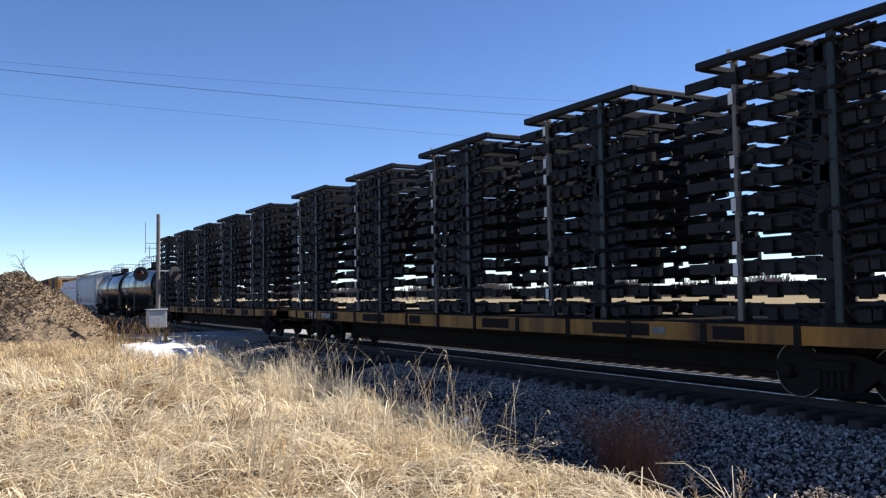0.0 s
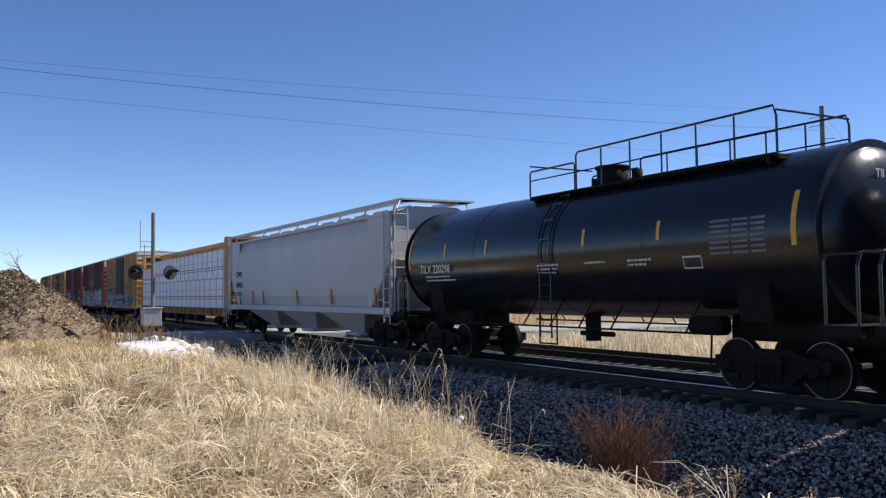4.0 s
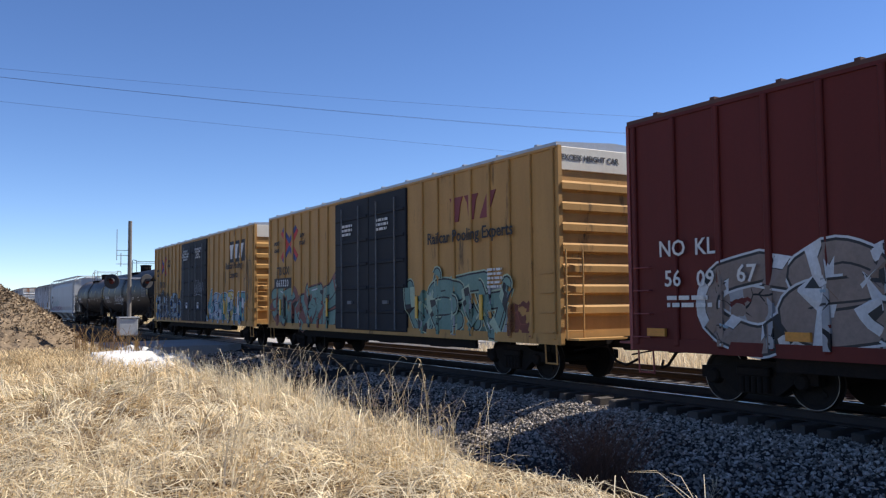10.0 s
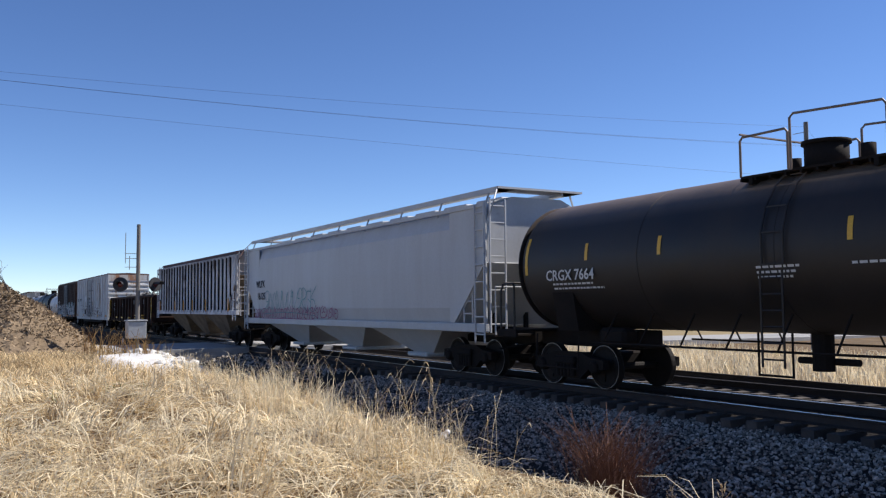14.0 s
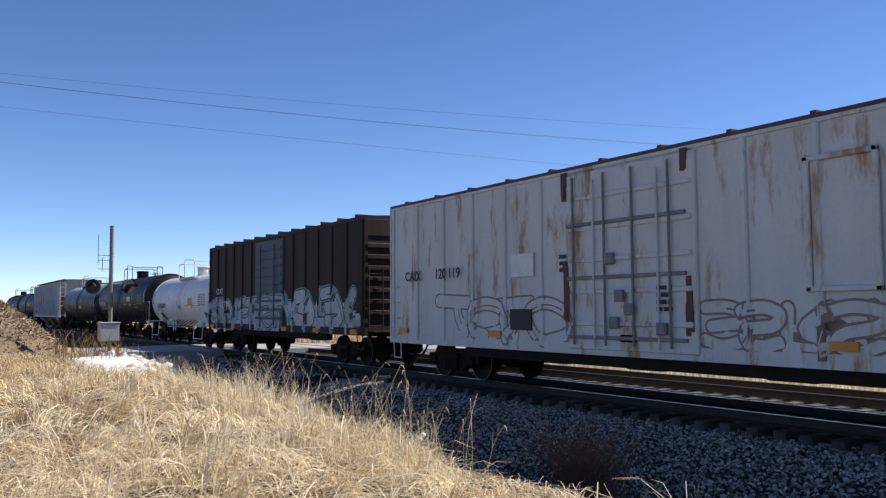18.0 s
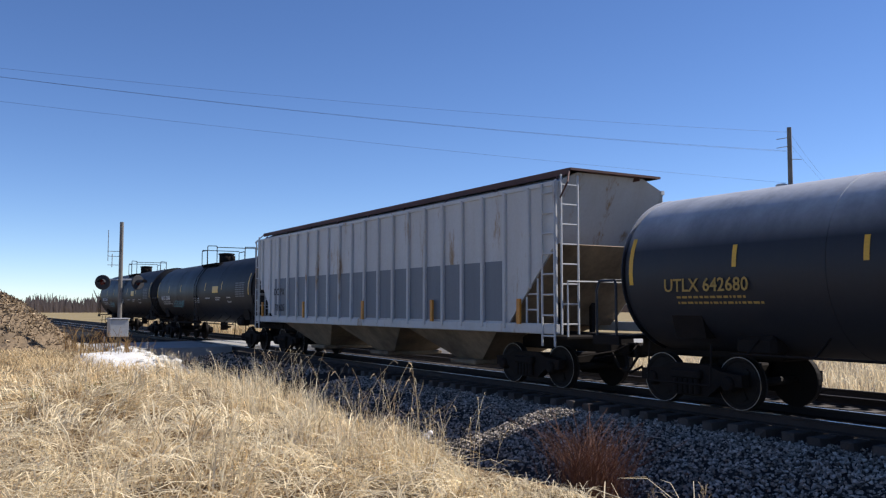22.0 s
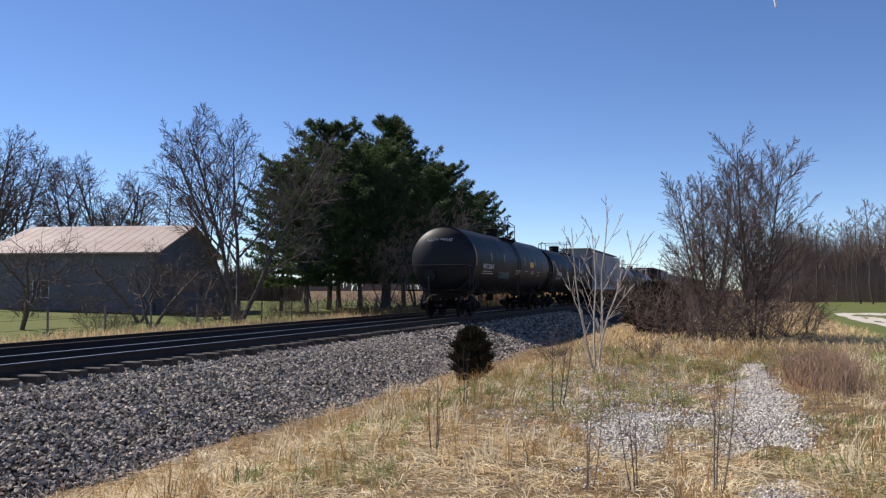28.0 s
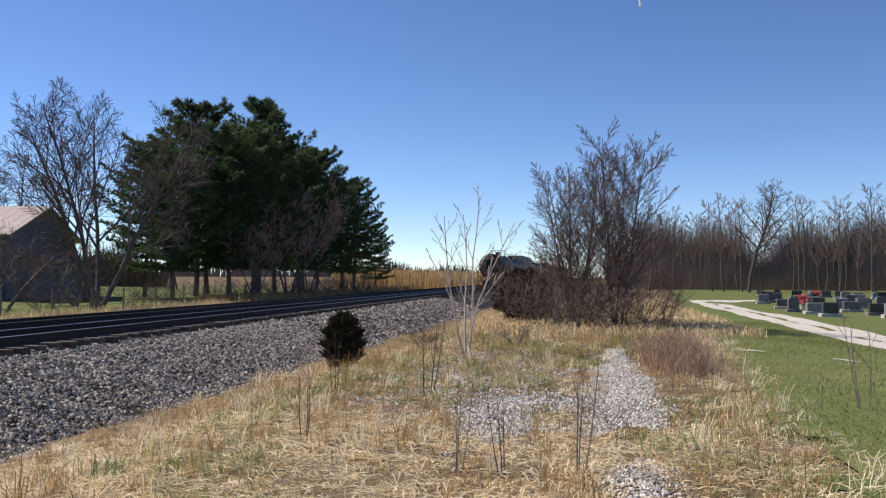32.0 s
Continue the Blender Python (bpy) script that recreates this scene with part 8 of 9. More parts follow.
t4 = bare_tree("bare_tree", "slender leafless tree with upswept branches", 22, 11, 1, (16, 8, 5), 0.13, open_up=0.15, lift=0.35, spread=0.6, first=0.2, ratio=0.36, least=0.008)
plant(t4, 24.0, 46.0, 0, first=True)
for x, y, turn, s in ((16, 33, 90, 0.62), (28, 62, 40, 1.1), (33, 62, 140, 0.9), (8.2, 26.5, 200, 0.5), (36, 70, 10, 1.2), (100, 30, 5, 0.9), (108, 31, 90, 0.85), (29.5, 54, 20, 1.15), (9.2, 26.0, 20, 0.45), (112, 30.5, 150, 0.8)):
    plant(t4, x, y, turn, s)
sap = bare_tree("sapling", "pale leafless sapling with several thin stems", 41, 3.7, 4, (7, 3), 0.027, "palebark", open_up=0.2, lift=0.12, least=0.007, group="saplings", spread=0.55, first=0.2, ratio=0.36, trunk="palebark")
plant(sap, 18.8, 3.45, 140, first=True)
stem = bare_tree("sapling", "thin dark sapling stems in the grass", 43, 1.5, 3, (4,), 0.013, "twig", open_up=0.24, lift=0.12, least=0.004, group="saplings", spread=0.5, first=0.35, ratio=0.32, gnarl=0.06, trunk="bark")
plant(stem, 12.2, 3.1, 0, first=True)
for x, y, turn, s in ((12.6, 4.6, 100, 0.62), (7.5, 1.95, 30, 0.6), (7.6, 1.55, 200, 0.55), (8.7, 3.75, 90, 0.62), (9.4, 4.6, 20, 0.45), (11.5, -2.6, 140, 0.9), (8.4, -2.2, 250, 1.0), (7.6, 0.9, 20, 0.75)):
    plant(stem, x, y, turn, s)
thick = bare_tree("bare_tree", "tall twiggy leafless tree with a reddish crown", 53, 7.5, 6, (16, 11, 8), 0.055, "pinktwig", open_up=0.17, lift=0.06, least=0.0065, spread=0.58, first=0.14, ratio=0.42, gnarl=0.035)
plant(thick, 28.6, -0.1, 0, 0.84, first=True)
plant(thick, 30.2, 1.3, 130, 0.9)
scrub = bare_tree("scrub_bush", "dense leafless brown scrub bush", 57, 2.9, 12, (9, 5), 0.02, "pinktwig", open_up=0.75, lift=0.1, least=0.006, category="bush", group="scrub bushes", spread=0.8, first=0.1, ratio=0.5, gnarl=0.14)
plant(scrub, 28.4, 1.2, 0, first=True)
for x, y, turn, s in ((29.5, -0.6, 40, 0.95), (28.0, 0.2, 80, 0.8), (30.8, 2.2, 120, 1.0), (32, 2.8, 30, 1.0), (33.5, 1.1, 200, 1.1), (27.4, 2.0, 150, 0.7), (35, 3.2, 300, 1.1), (29.2, -1.4, 10, 0.6), (27.2, 0.9, 100, 0.6), (20.2, 4.6, 70, 0.3), (21.6, 2.6, 10, 0.28),
                      (62, 23.6, 10, 0.9), (68, 23.4, 60, 0.8), (75, 23.8, 200, 1.0), (83, 24, 20, 0.9), (56, 24.2, 120, 0.8), (48, 25.4, 10, 0.7), (35.5, 25.0, 50, 0.6), (31, 25.5, 150, 0.5), (4.5, 24, 30, 0.7), (6.5, 27, 70, 0.8), (9, 29, 20, 0.7), (3.5, 27.5, 160, 0.9), (12.5, 30.5, 10, 0.5), (17, 36, 50, 0.5), (22, 40, 20, 0.5), (40, 35, 90, 0.8), (37.5, 37, 10, 0.7), (33, 40, 200, 0.6), (29, 25, 0, 0.5), (38, 24.6, 40, 0.55), (42, 24.4, 80, 0.6), (45, 24.8, 10, 0.7), (51, 24.2, 60, 0.75), (58, 23.8, 20, 0.8), (65, 23.4, 130, 0.7), (71.5, 23.6, 30, 0.9), (79, 23.8, 75, 0.9), (87, 24, 12, 0.8), (93, 24.2, 50, 0.7)):
    plant(scrub, x, y, turn, s)
brown = bare_tree("scrub_bush", "leafless russet scrub against the pines", 59, 10.0, 4, (13, 9, 7), 0.09, "fawn", open_up=0.4, lift=0.06, least=0.016, category="bush", group="scrub bushes", spread=0.65, first=0.3, ratio=0.42)
plant(brown, 66, 24.6, 0, first=True)
plant(brown, 72, 25.0, 90, 0.95)
plant(brown, 60, 25.0, 200, 0.6)

dead = bare_tree("dead_weed", "bleached branching weed stalk", 83, 0.85, 1, (14, 3), 0.007, "straw_pale", open_up=0.4, lift=0.25, least=0.003, category="weed", group="dead weeds", spread=0.7, first=0.3, ratio=0.33, trunk="straw_pale")
plant(dead, -6.5, 7.0, 0, 0.85, first=True)
for x, y, turn, s in ((-5.55, 7.1, 120, 1.0), (-6.9, 6.9, 200, 0.7), (-9.0, 7.1, 40, 0.7), (-12.2, 7.0, 80, 0.9), (-15.5, 7.0, 20, 1.0)):
    plant(dead, x, y, turn, s)

p1 = pine("pine_tree", "tall dark green pine with a bare lower trunk", 5, 15.0, 4.6, 0.19)
p2 = pine("pine_tree", "dark green pine with ragged boughs", 6, 14.0, 4.3, 0.22)
plant(p1, 98, 28, 0, 0.86, first=True)
plant(p2, 84, 28, 0, 1.03, first=True)
for k, (x, y, s) in enumerate(((66, 27.5, 1.06), (71, 29, 1.15), (77, 27.5, 1.06), (60, 27, 0.86), (91, 27.5, 0.94), (54, 28.5, 0.7), (104, 27, 0.62), (63, 31, 1.04), (57, 32, 0.88), (80, 31, 1.05), (69, 33, 1.1), (88, 31, 0.95))):
    plant((p1, p2)[k % 2], x, y, 50 * k, s)


def cedar(name, label, x, y, tall, wide, seed, n=5200):
    """A dense juniper: sprays of short scales set round an egg-shaped form."""
    g = np.random.default_rng(seed)
    z = g.uniform(0.02, 1, n)
    r = np.sqrt(g.uniform(0.1, 1, n)) * np.sin(np.pi * np.clip(0.12 + 0.82 * z, 0, 1)) ** 0.8 * (1 + 0.25 * np.sin(5 * z * 6))
    a = g.uniform(0, 6.28, n)
    c = np.stack([np.cos(a) * r * wide / 2, np.sin(a) * r * wide / 2, z * tall * 0.95], -1)
    d = np.stack([np.cos(a) * 0.6, np.sin(a) * 0.6, np.full(n, 0.8)], -1) + g.normal(0, 0.35, (n, 3))
    d /= np.linalg.norm(d, axis=1)[:, None]
    ln = tall * g.uniform(0.06, 0.16, n)[:, None]
    pts = np.stack([c, c + d * ln * 0.6, c + d * ln], 1)
    across = np.cross(d, g.normal(0, 1, (n, 3)))
    across /= np.linalg.norm(across, axis=1)[:, None]
    tree = base(name, label, "bush", "cedars")
    limbs = [([Vector((0, 0, 0)), Vector((0.02 * tall, 0, tall * 0.5)), Vector((0, 0, tall * 0.95))], tall * 0.03, 0.01, 0)]
    ob = new("trunk", limbs_mesh("trunk", limbs, "bark"))
    ob.parent = tree
    ribbons("foliage", pts, np.tile(np.array([[0.02, 0.028, 0.006]]) * tall, (n, 1)), across, "cedar", "", "", tree)
    tree.location = (x, y, ground_z(x, y) - 0.05)
    return tree


cedar("cedar_bush", "small dark cedar bush on the slope's foot", 19.6, 6.5, 1.3, 0.85, 3)
cedar("cedar_bush", "dark green cedar beyond the crossing", -116, 28.5, 5.2, 7.0, 4, 6000)
cedar("cedar_bush", "dark cedar scrub beside the thicket", 33, 3.2, 2.0, 2.2, 5, 5000)

# woods beyond the cemetery and on the skyline
wood = bare_tree("woodland_tree", "leafless woodland tree at the cemetery's edge", 71, 14, 1, (13, 7, 6), 0.13, "brush", open_up=0.12, lift=0.22, least=0.018, group="woodland trees", spread=0.7, first=0.3, ratio=0.42)
plant(wood, 128, -34, 0, first=True)
rw = random.Random(6)
for i in range(84):
    a = radians(-2 - 30 * (i / 83))
    d = rw.uniform(118, 165) - 20 * (i / 83)
    plant(wood, d * math.cos(a), d * math.sin(a) + 3, rw.uniform(0, 360), rw.uniform(0.62, 0.95))
big = bare_tree("woodland_tree", "tall spreading leafless tree before the woods", 75, 17, 2, (11, 8, 6), 0.3, open_up=0.22, lift=0.12, least=0.02, group="woodland trees", spread=0.75, first=0.35, ratio=0.5, gnarl=0.1)
plant(big, 110, -18.5, 0, 0.88, first=True)


def skyline(name, label, a0, a1, dist, tall, n, seed, mat="distant", fine=0.06):
    """A far belt of woods: a multitude of thin upright twigs and trunks."""
    g = np.random.default_rng(seed)
    a = np.radians(g.uniform(a0, a1, n))
    d = dist * g.uniform(0.94, 1.06, n)
    x, y = -np.sin(a) * d, np.cos(a) * d
    h = tall * (0.55 + 0.3 * np.sin(a * 60) * np.sin(a * 23 + 1) + 0.25 * g.uniform(0, 1, n)) * g.uniform(0.6, 1.1, n)
    z = np.array([ground_z(p, q) for p, q in zip(x, y)])
    lean = g.normal(0, 0.18, n)
    tx, ty = np.cos(a), np.sin(a)
    s = np.array([0, 0.5, 1.0])
    pts = np.stack([x[:, None] + tx[:, None] * lean[:, None] * h[:, None] * s, y[:, None] + ty[:, None] * lean[:, None] * h[:, None] * s, z[:, None] - 0.5 + h[:, None] * s], -1)
    w = tall * fine * g.uniform(0.4, 1.3, n)[:, None] * np.array([1, 0.8, 0.2])[None]
    ribbons(name, pts, w, np.stack([tx, ty, np.zeros(n)], -1), mat, label, "woods")


skyline("far_woods", "distant leafless woods on the skyline", 20, 100, 420, 11, 9000, 1, fine=0.08)
skyline("far_woods", "distant leafless woods on the skyline", -88, -30, 480, 10, 5200, 2)
skyline("woods_edge", "brown leafless woods behind the cemetery", -122, -91, 150, 12.5, 30000, 3, "brush", 0.007)
skyline("woods_edge", "brown underwood below the trees", -122, -92, 140, 6.5, 12000, 4, "brush", 0.012)

skyline("hedgerow", "brown leafless hedgerow behind the farm", -62, -8, 96, 5.5, 12000, 5, "twig", 0.02)
for k in range(26):
    a = radians(-6 - 58 * (k / 25) + rw.uniform(-1.5, 1.5))
    d = rw.uniform(84, 120)
    plant(wood, -math.sin(a) * d, math.cos(a) * d, rw.uniform(0, 360), rw.uniform(0.6, 0.95))


# ---------------------------------------------------------------- crossing, poles and wires
mast = base("crossing_signal", "grey railway crossing signal mast with twin flashers and cabinet", "signal")
mast.location = (-36.4, 6.7, -0.15)
bm = bmesh.new()
tube(bm, ((0, 0, -0.3), (0, 0, 5.35)), 0.09, 10, 0.075)
part("mast", bm, "pole", mast)
bm = bmesh.new()
rounded(bm, -0.32, 0.32, -0.42, 0.30, 0.72, 1.42, 0.03)
rounded(bm, -0.38, 0.38, -0.46, 0.34, 1.42, 1.47, 0.02)
tube(bm, ((0.0, -0.55, -0.2), (0.0, -0.55, 0.75)), 0.03, 6)
part("cabinet", bm, "steel", mast, "pale metal relay cabinet")
bm = bmesh.new()
tube(bm, ((-0.1, -0.62, 3.02), (0.1, 0.62, 3.02)), 0.035, 6)
part("flasher_arm", bm, "steel", mast)
for s, turn in ((-1, -20), (1, 25)):
    bm = bmesh.new()
    lathe(bm, ((-0.02, 0.30), (0.0, 0.30), (0.02, 0.28)), "x", 20)
    tube(bm, ((0, 0, 0), (-0.14, 0, 0)), 0.12, 12)
    fl = part("flasher", bm, "black", mast, "round black flasher backing")
    fl.matrix_basis = pose(0.1 * s, 0.66 * s, 2.9, 0, 0, turn)
    bm = bmesh.new()
    for i in range(9):
        a0, a1 = math.pi * i / 9, math.pi * (i + 1) / 9
        v = [bm.verts.new((x, 0.13 * math.cos(a), 0.13 * math.sin(a))) for x, a in ((0.02, a0), (0.02, a1), (0.42, a1), (0.42, a0))]
        bm.faces.new(v)
    part("visor", bm, "black", fl, "long black hood")
    bm = bmesh.new()
    lathe(bm, ((0.02, 0.11), (0.045, 0.09), (0.055, 0.03)), "x", 14)
    part("lens", bm, "lens", fl, "unlit red lens")
bm = bmesh.new()
tube(bm, ((0, -0.5, 3.75), (0, -0.5, 5.0)), 0.014, 5)
tube(bm, ((0, -0.34, 3.5), (0, -0.34, 4.05)), 0.016, 5)
for z in (4.15, 3.95, 3.6):
    tube(bm, ((0, -0.52, z), (0, 0.05, z)), 0.012, 5)
part("antenna", bm, "pole", mast, "slim radio antenna on brackets")


def utility_pole(x, y, top, label, arms=1, can=False, turn=0.0, r=0.13):
    z = ground_z(x, y)
    ob = base("utility_pole", label, "pole", "utility poles")
    ob.matrix_basis = pose(x, y, z, 0, 0, turn)
    bm = bmesh.new()
    tube(bm, ((0, 0, -0.4), (0, 0, top - z)), r, 10, r * 0.75)
    part("post", bm, "pole", ob)
    for k in range(arms):
        bm = bmesh.new()
        h = top - z - 0.35 - 0.9 * k
        rounded(bm, -1.1, 1.1, -0.06, 0.06, h - 0.06, h + 0.06, 0.01)
        tube(bm, ((-0.7, -0.05, h), (0, -0.05, h - 0.55), (0.7, -0.05, h)), 0.02, 4)
        arm = part("crossarm", bm, "pole", ob)
        for dx in (-1.0, -0.55, 0.55, 1.0):
            bm = bmesh.new()
            lathe(bm, ((h + 0.06, 0.03), (h + 0.12, 0.05), (h + 0.18, 0.03), (h + 0.2, 0.04)), "z", 8, (dx, 0, 0))
            part("insulator", bm, "steel", arm)
    if can:
        bm = bmesh.new()
        lathe(bm, ((top - z - 3.4, 0.2), (top - z - 3.35, 0.26), (top - z - 2.6, 0.26), (top - z - 2.55, 0.18)), "z", 14, (-0.38, 0, 0))
        part("transformer", bm, "steel", ob, "grey transformer can")
        bm = bmesh.new()
        for q in (0.5, 0.9, 1.5):
            tube(bm, ((-0.55 if q != 1.5 else 0.5, 0, top - z - q), (0, 0, top - z - q + 0.05)), 0.02, 4)
        tube(bm, ((0.3, 0, top - z - 6), (0.28, 0, top - z - 3.2)), 0.03, 5)
        part("bracket", bm, "steel", ob)
    return ob


utility_pole(-24.9, 33.3, 9.9, "weathered wooden utility pole with a transformer", 0, True, 30)
utility_pole(-39.5, 60, 10.2, "weathered wooden utility pole with two crossarms", 2, False, 20)
utility_pole(-43.3, -30, 13.6, "weathered wooden utility pole", 0, False)
utility_pole(-253, 95, 12, "distant wooden utility pole", 1, False, 60, 0.2)
utility_pole(-190, 44, 10, "distant wooden utility pole", 1, False, 60, 0.18)


def wire(a, b, sag, label="thin overhead power line"):
    bm = bmesh.new()
    a, b = Vector(a), Vector(b)
    pts = []
    for i in range(25):
        t = i / 24
        p = a.lerp(b, t)
        p.z -= sag * 4 * t * (1 - t)
        pts.append(p)
    tube(bm, pts, 0.0042, 5, caps=False)
    me = bpy.data.meshes.new("power_line")
    bm.to_mesh(me)
    bm.free()
    me.materials.append(M["cable"])
    tagged(new("power_line", me), label, "cable", "power lines")


for dx, z0, z1, sag in ((0.0, 9.68, 12.8, 0.95), (-0.15, 8.86, 13.35, 1.08), (0.25, 8.74, 13.3, 1.1), (0.0, 7.35, 11.85, 0.5)):
    wire((-24.9 + dx, 33.3, z0), (-43.3 + dx, -30, z1), sag)
for dz in (0.0, 0.5):
    wire((-24.9, 33.3, 9.7 - dz), (-39.5 + dz, 60, 9.85 - dz), 0.5)

# earth and wood-chip mound, white stone heap, litter
g = np.random.default_rng(9)
verts, faces, n, mrad = [], [], 120, 54


def mound_z(x, y):
    """Height of the heap over its foot, lumpy at three sizes."""
    r = min(math.hypot(x / 7.5, y / 4.4), 1)
    z = 3.25 * (1 - r ** 1.25) * (1 + 0.12 * noise.noise((x * 0.4, y * 0.4, 2))) + 0.26 * noise.noise((x * 0.9, y * 0.9, 1)) * (1 - r)
    return max(z + 0.16 * noise.noise((x * 2.5, y * 2.5, 3)) + 0.1 * noise.noise((x * 6, y * 6, 4)), -0.2)


for i in range(mrad + 1):
    for j in range(n):
        r, a = i / mrad, 2 * math.pi * j / n
        x, y = math.cos(a) * r * 7.5, math.sin(a) * r * 4.4
        verts.append((-42.5 + x, 1.9 + y, -0.35 + mound_z(x, y)))
for i in range(mrad):
    for j in range(n):
        faces.append((i * n + j, (i + 1) * n + j, (i + 1) * n + (j + 1) % n, i * n + (j + 1) % n))
tagged(bulk("dirt_mound", verts, faces, "mulch"), "heap of brown earth and wood chips", "mound", "", "structure")
cx, cy = g.normal(0, 3.0, 15000), g.normal(0, 1.8, 15000)
inside = np.hypot(cx / 7.5, cy / 4.4) < 0.97
cx, cy = cx[inside], cy[inside]
chips = len(cx)
cz = np.array([mound_z(p, q) for p, q in zip(cx, cy)]) - 0.33
pts0 = np.stack([cx - 42.5, cy + 1.9, cz], -1)
d = g.normal(0, 1, (chips, 3))
d[:, 2] = np.abs(d[:, 2]) * 0.5
d /= np.linalg.norm(d, axis=1)[:, None]
ln = g.uniform(0.06, 0.2, chips)[:, None]
ac = np.cross(d, g.normal(0, 1, (chips, 3)))
ac /= np.linalg.norm(ac, axis=1)[:, None]
half = chips // 2
for lo, hi, mat in ((0, half, "chip"), (half, chips, "mulch")):
    ribbons("wood_chips", np.stack([pts0, pts0 + d * ln], 1)[lo:hi], np.full((hi - lo, 2), 0.045), ac[lo:hi], mat, "loose wood chips on the mound", "wood chips")
limb = bare_tree("dead_branch", "dead forked branch lying on the mound", 81, 1.7, 2, (3, 2), 0.03, "bark", open_up=0.9, lift=0.1, category="branch", group="")
limb.matrix_basis = pose(-40.5, 2.2, 2.6, 30, 20, 0)


def boulder(rnd, s):
    b = bmesh.new()
    bmesh.ops.create_icosphere(b, subdivisions=1, radius=s)
    for v in b.verts:
        v.co *= rnd.uniform(0.72, 1.2)
        v.co.z *= 0.75
    return b


rnd = random.Random(19)
heap = bmesh.new()
for i in range(110):
    t = rnd.random()
    x, y = -36.5 + 11 * t + rnd.gauss(0, 0.45), 6.35 + 0.3 * math.sin(t * 5) + rnd.gauss(0, 0.4)
    b = boulder(rnd, rnd.uniform(0.08, 0.24))
    bmesh.ops.translate(b, verts=b.verts, vec=(x, y, -0.25 + rnd.uniform(0.0, 0.45) * (1 - 0.6 * abs(y - 6.5))))
    merge(heap, b)
lump = bmesh.new()
bmesh.ops.create_icosphere(lump, subdivisions=4, radius=1)
for v in lump.verts:
    q = 1 + 0.12 * noise.noise(v.co * 3)
    v.co = Vector((v.co.x * 5.8 * q - 31, v.co.y * 2.0 * q + 5.9, v.co.z * 0.8 * q - 0.62))
merge(heap, lump)
me = bpy.data.meshes.new("limestone_heap")
heap.to_mesh(me)
heap.free()
me.materials.append(M["chalk"])
tagged(new("limestone_heap", me), "bank of white limestone rubble by the crossing", "rubble", "", "stuff")

bm = bmesh.new()
for k in range(3):
    b = boulder(rnd, 0.055)
    bmesh.ops.translate(b, verts=b.verts, vec=(rnd.uniform(-0.05, 0.05), rnd.uniform(-0.05, 0.05), 0.03 * k))
    merge(bm, b)
me = bpy.data.meshes.new("paper_litter")
bm.to_mesh(me)
bm.free()
me.materials.append(M["wrap"])
lit = tagged(new("paper_litter", me), "crumpled scrap of white paper in the grass", "litter")
lit.location = (-11.0, 6.35, ground_z(-11.0, 6.35) + 0.22)


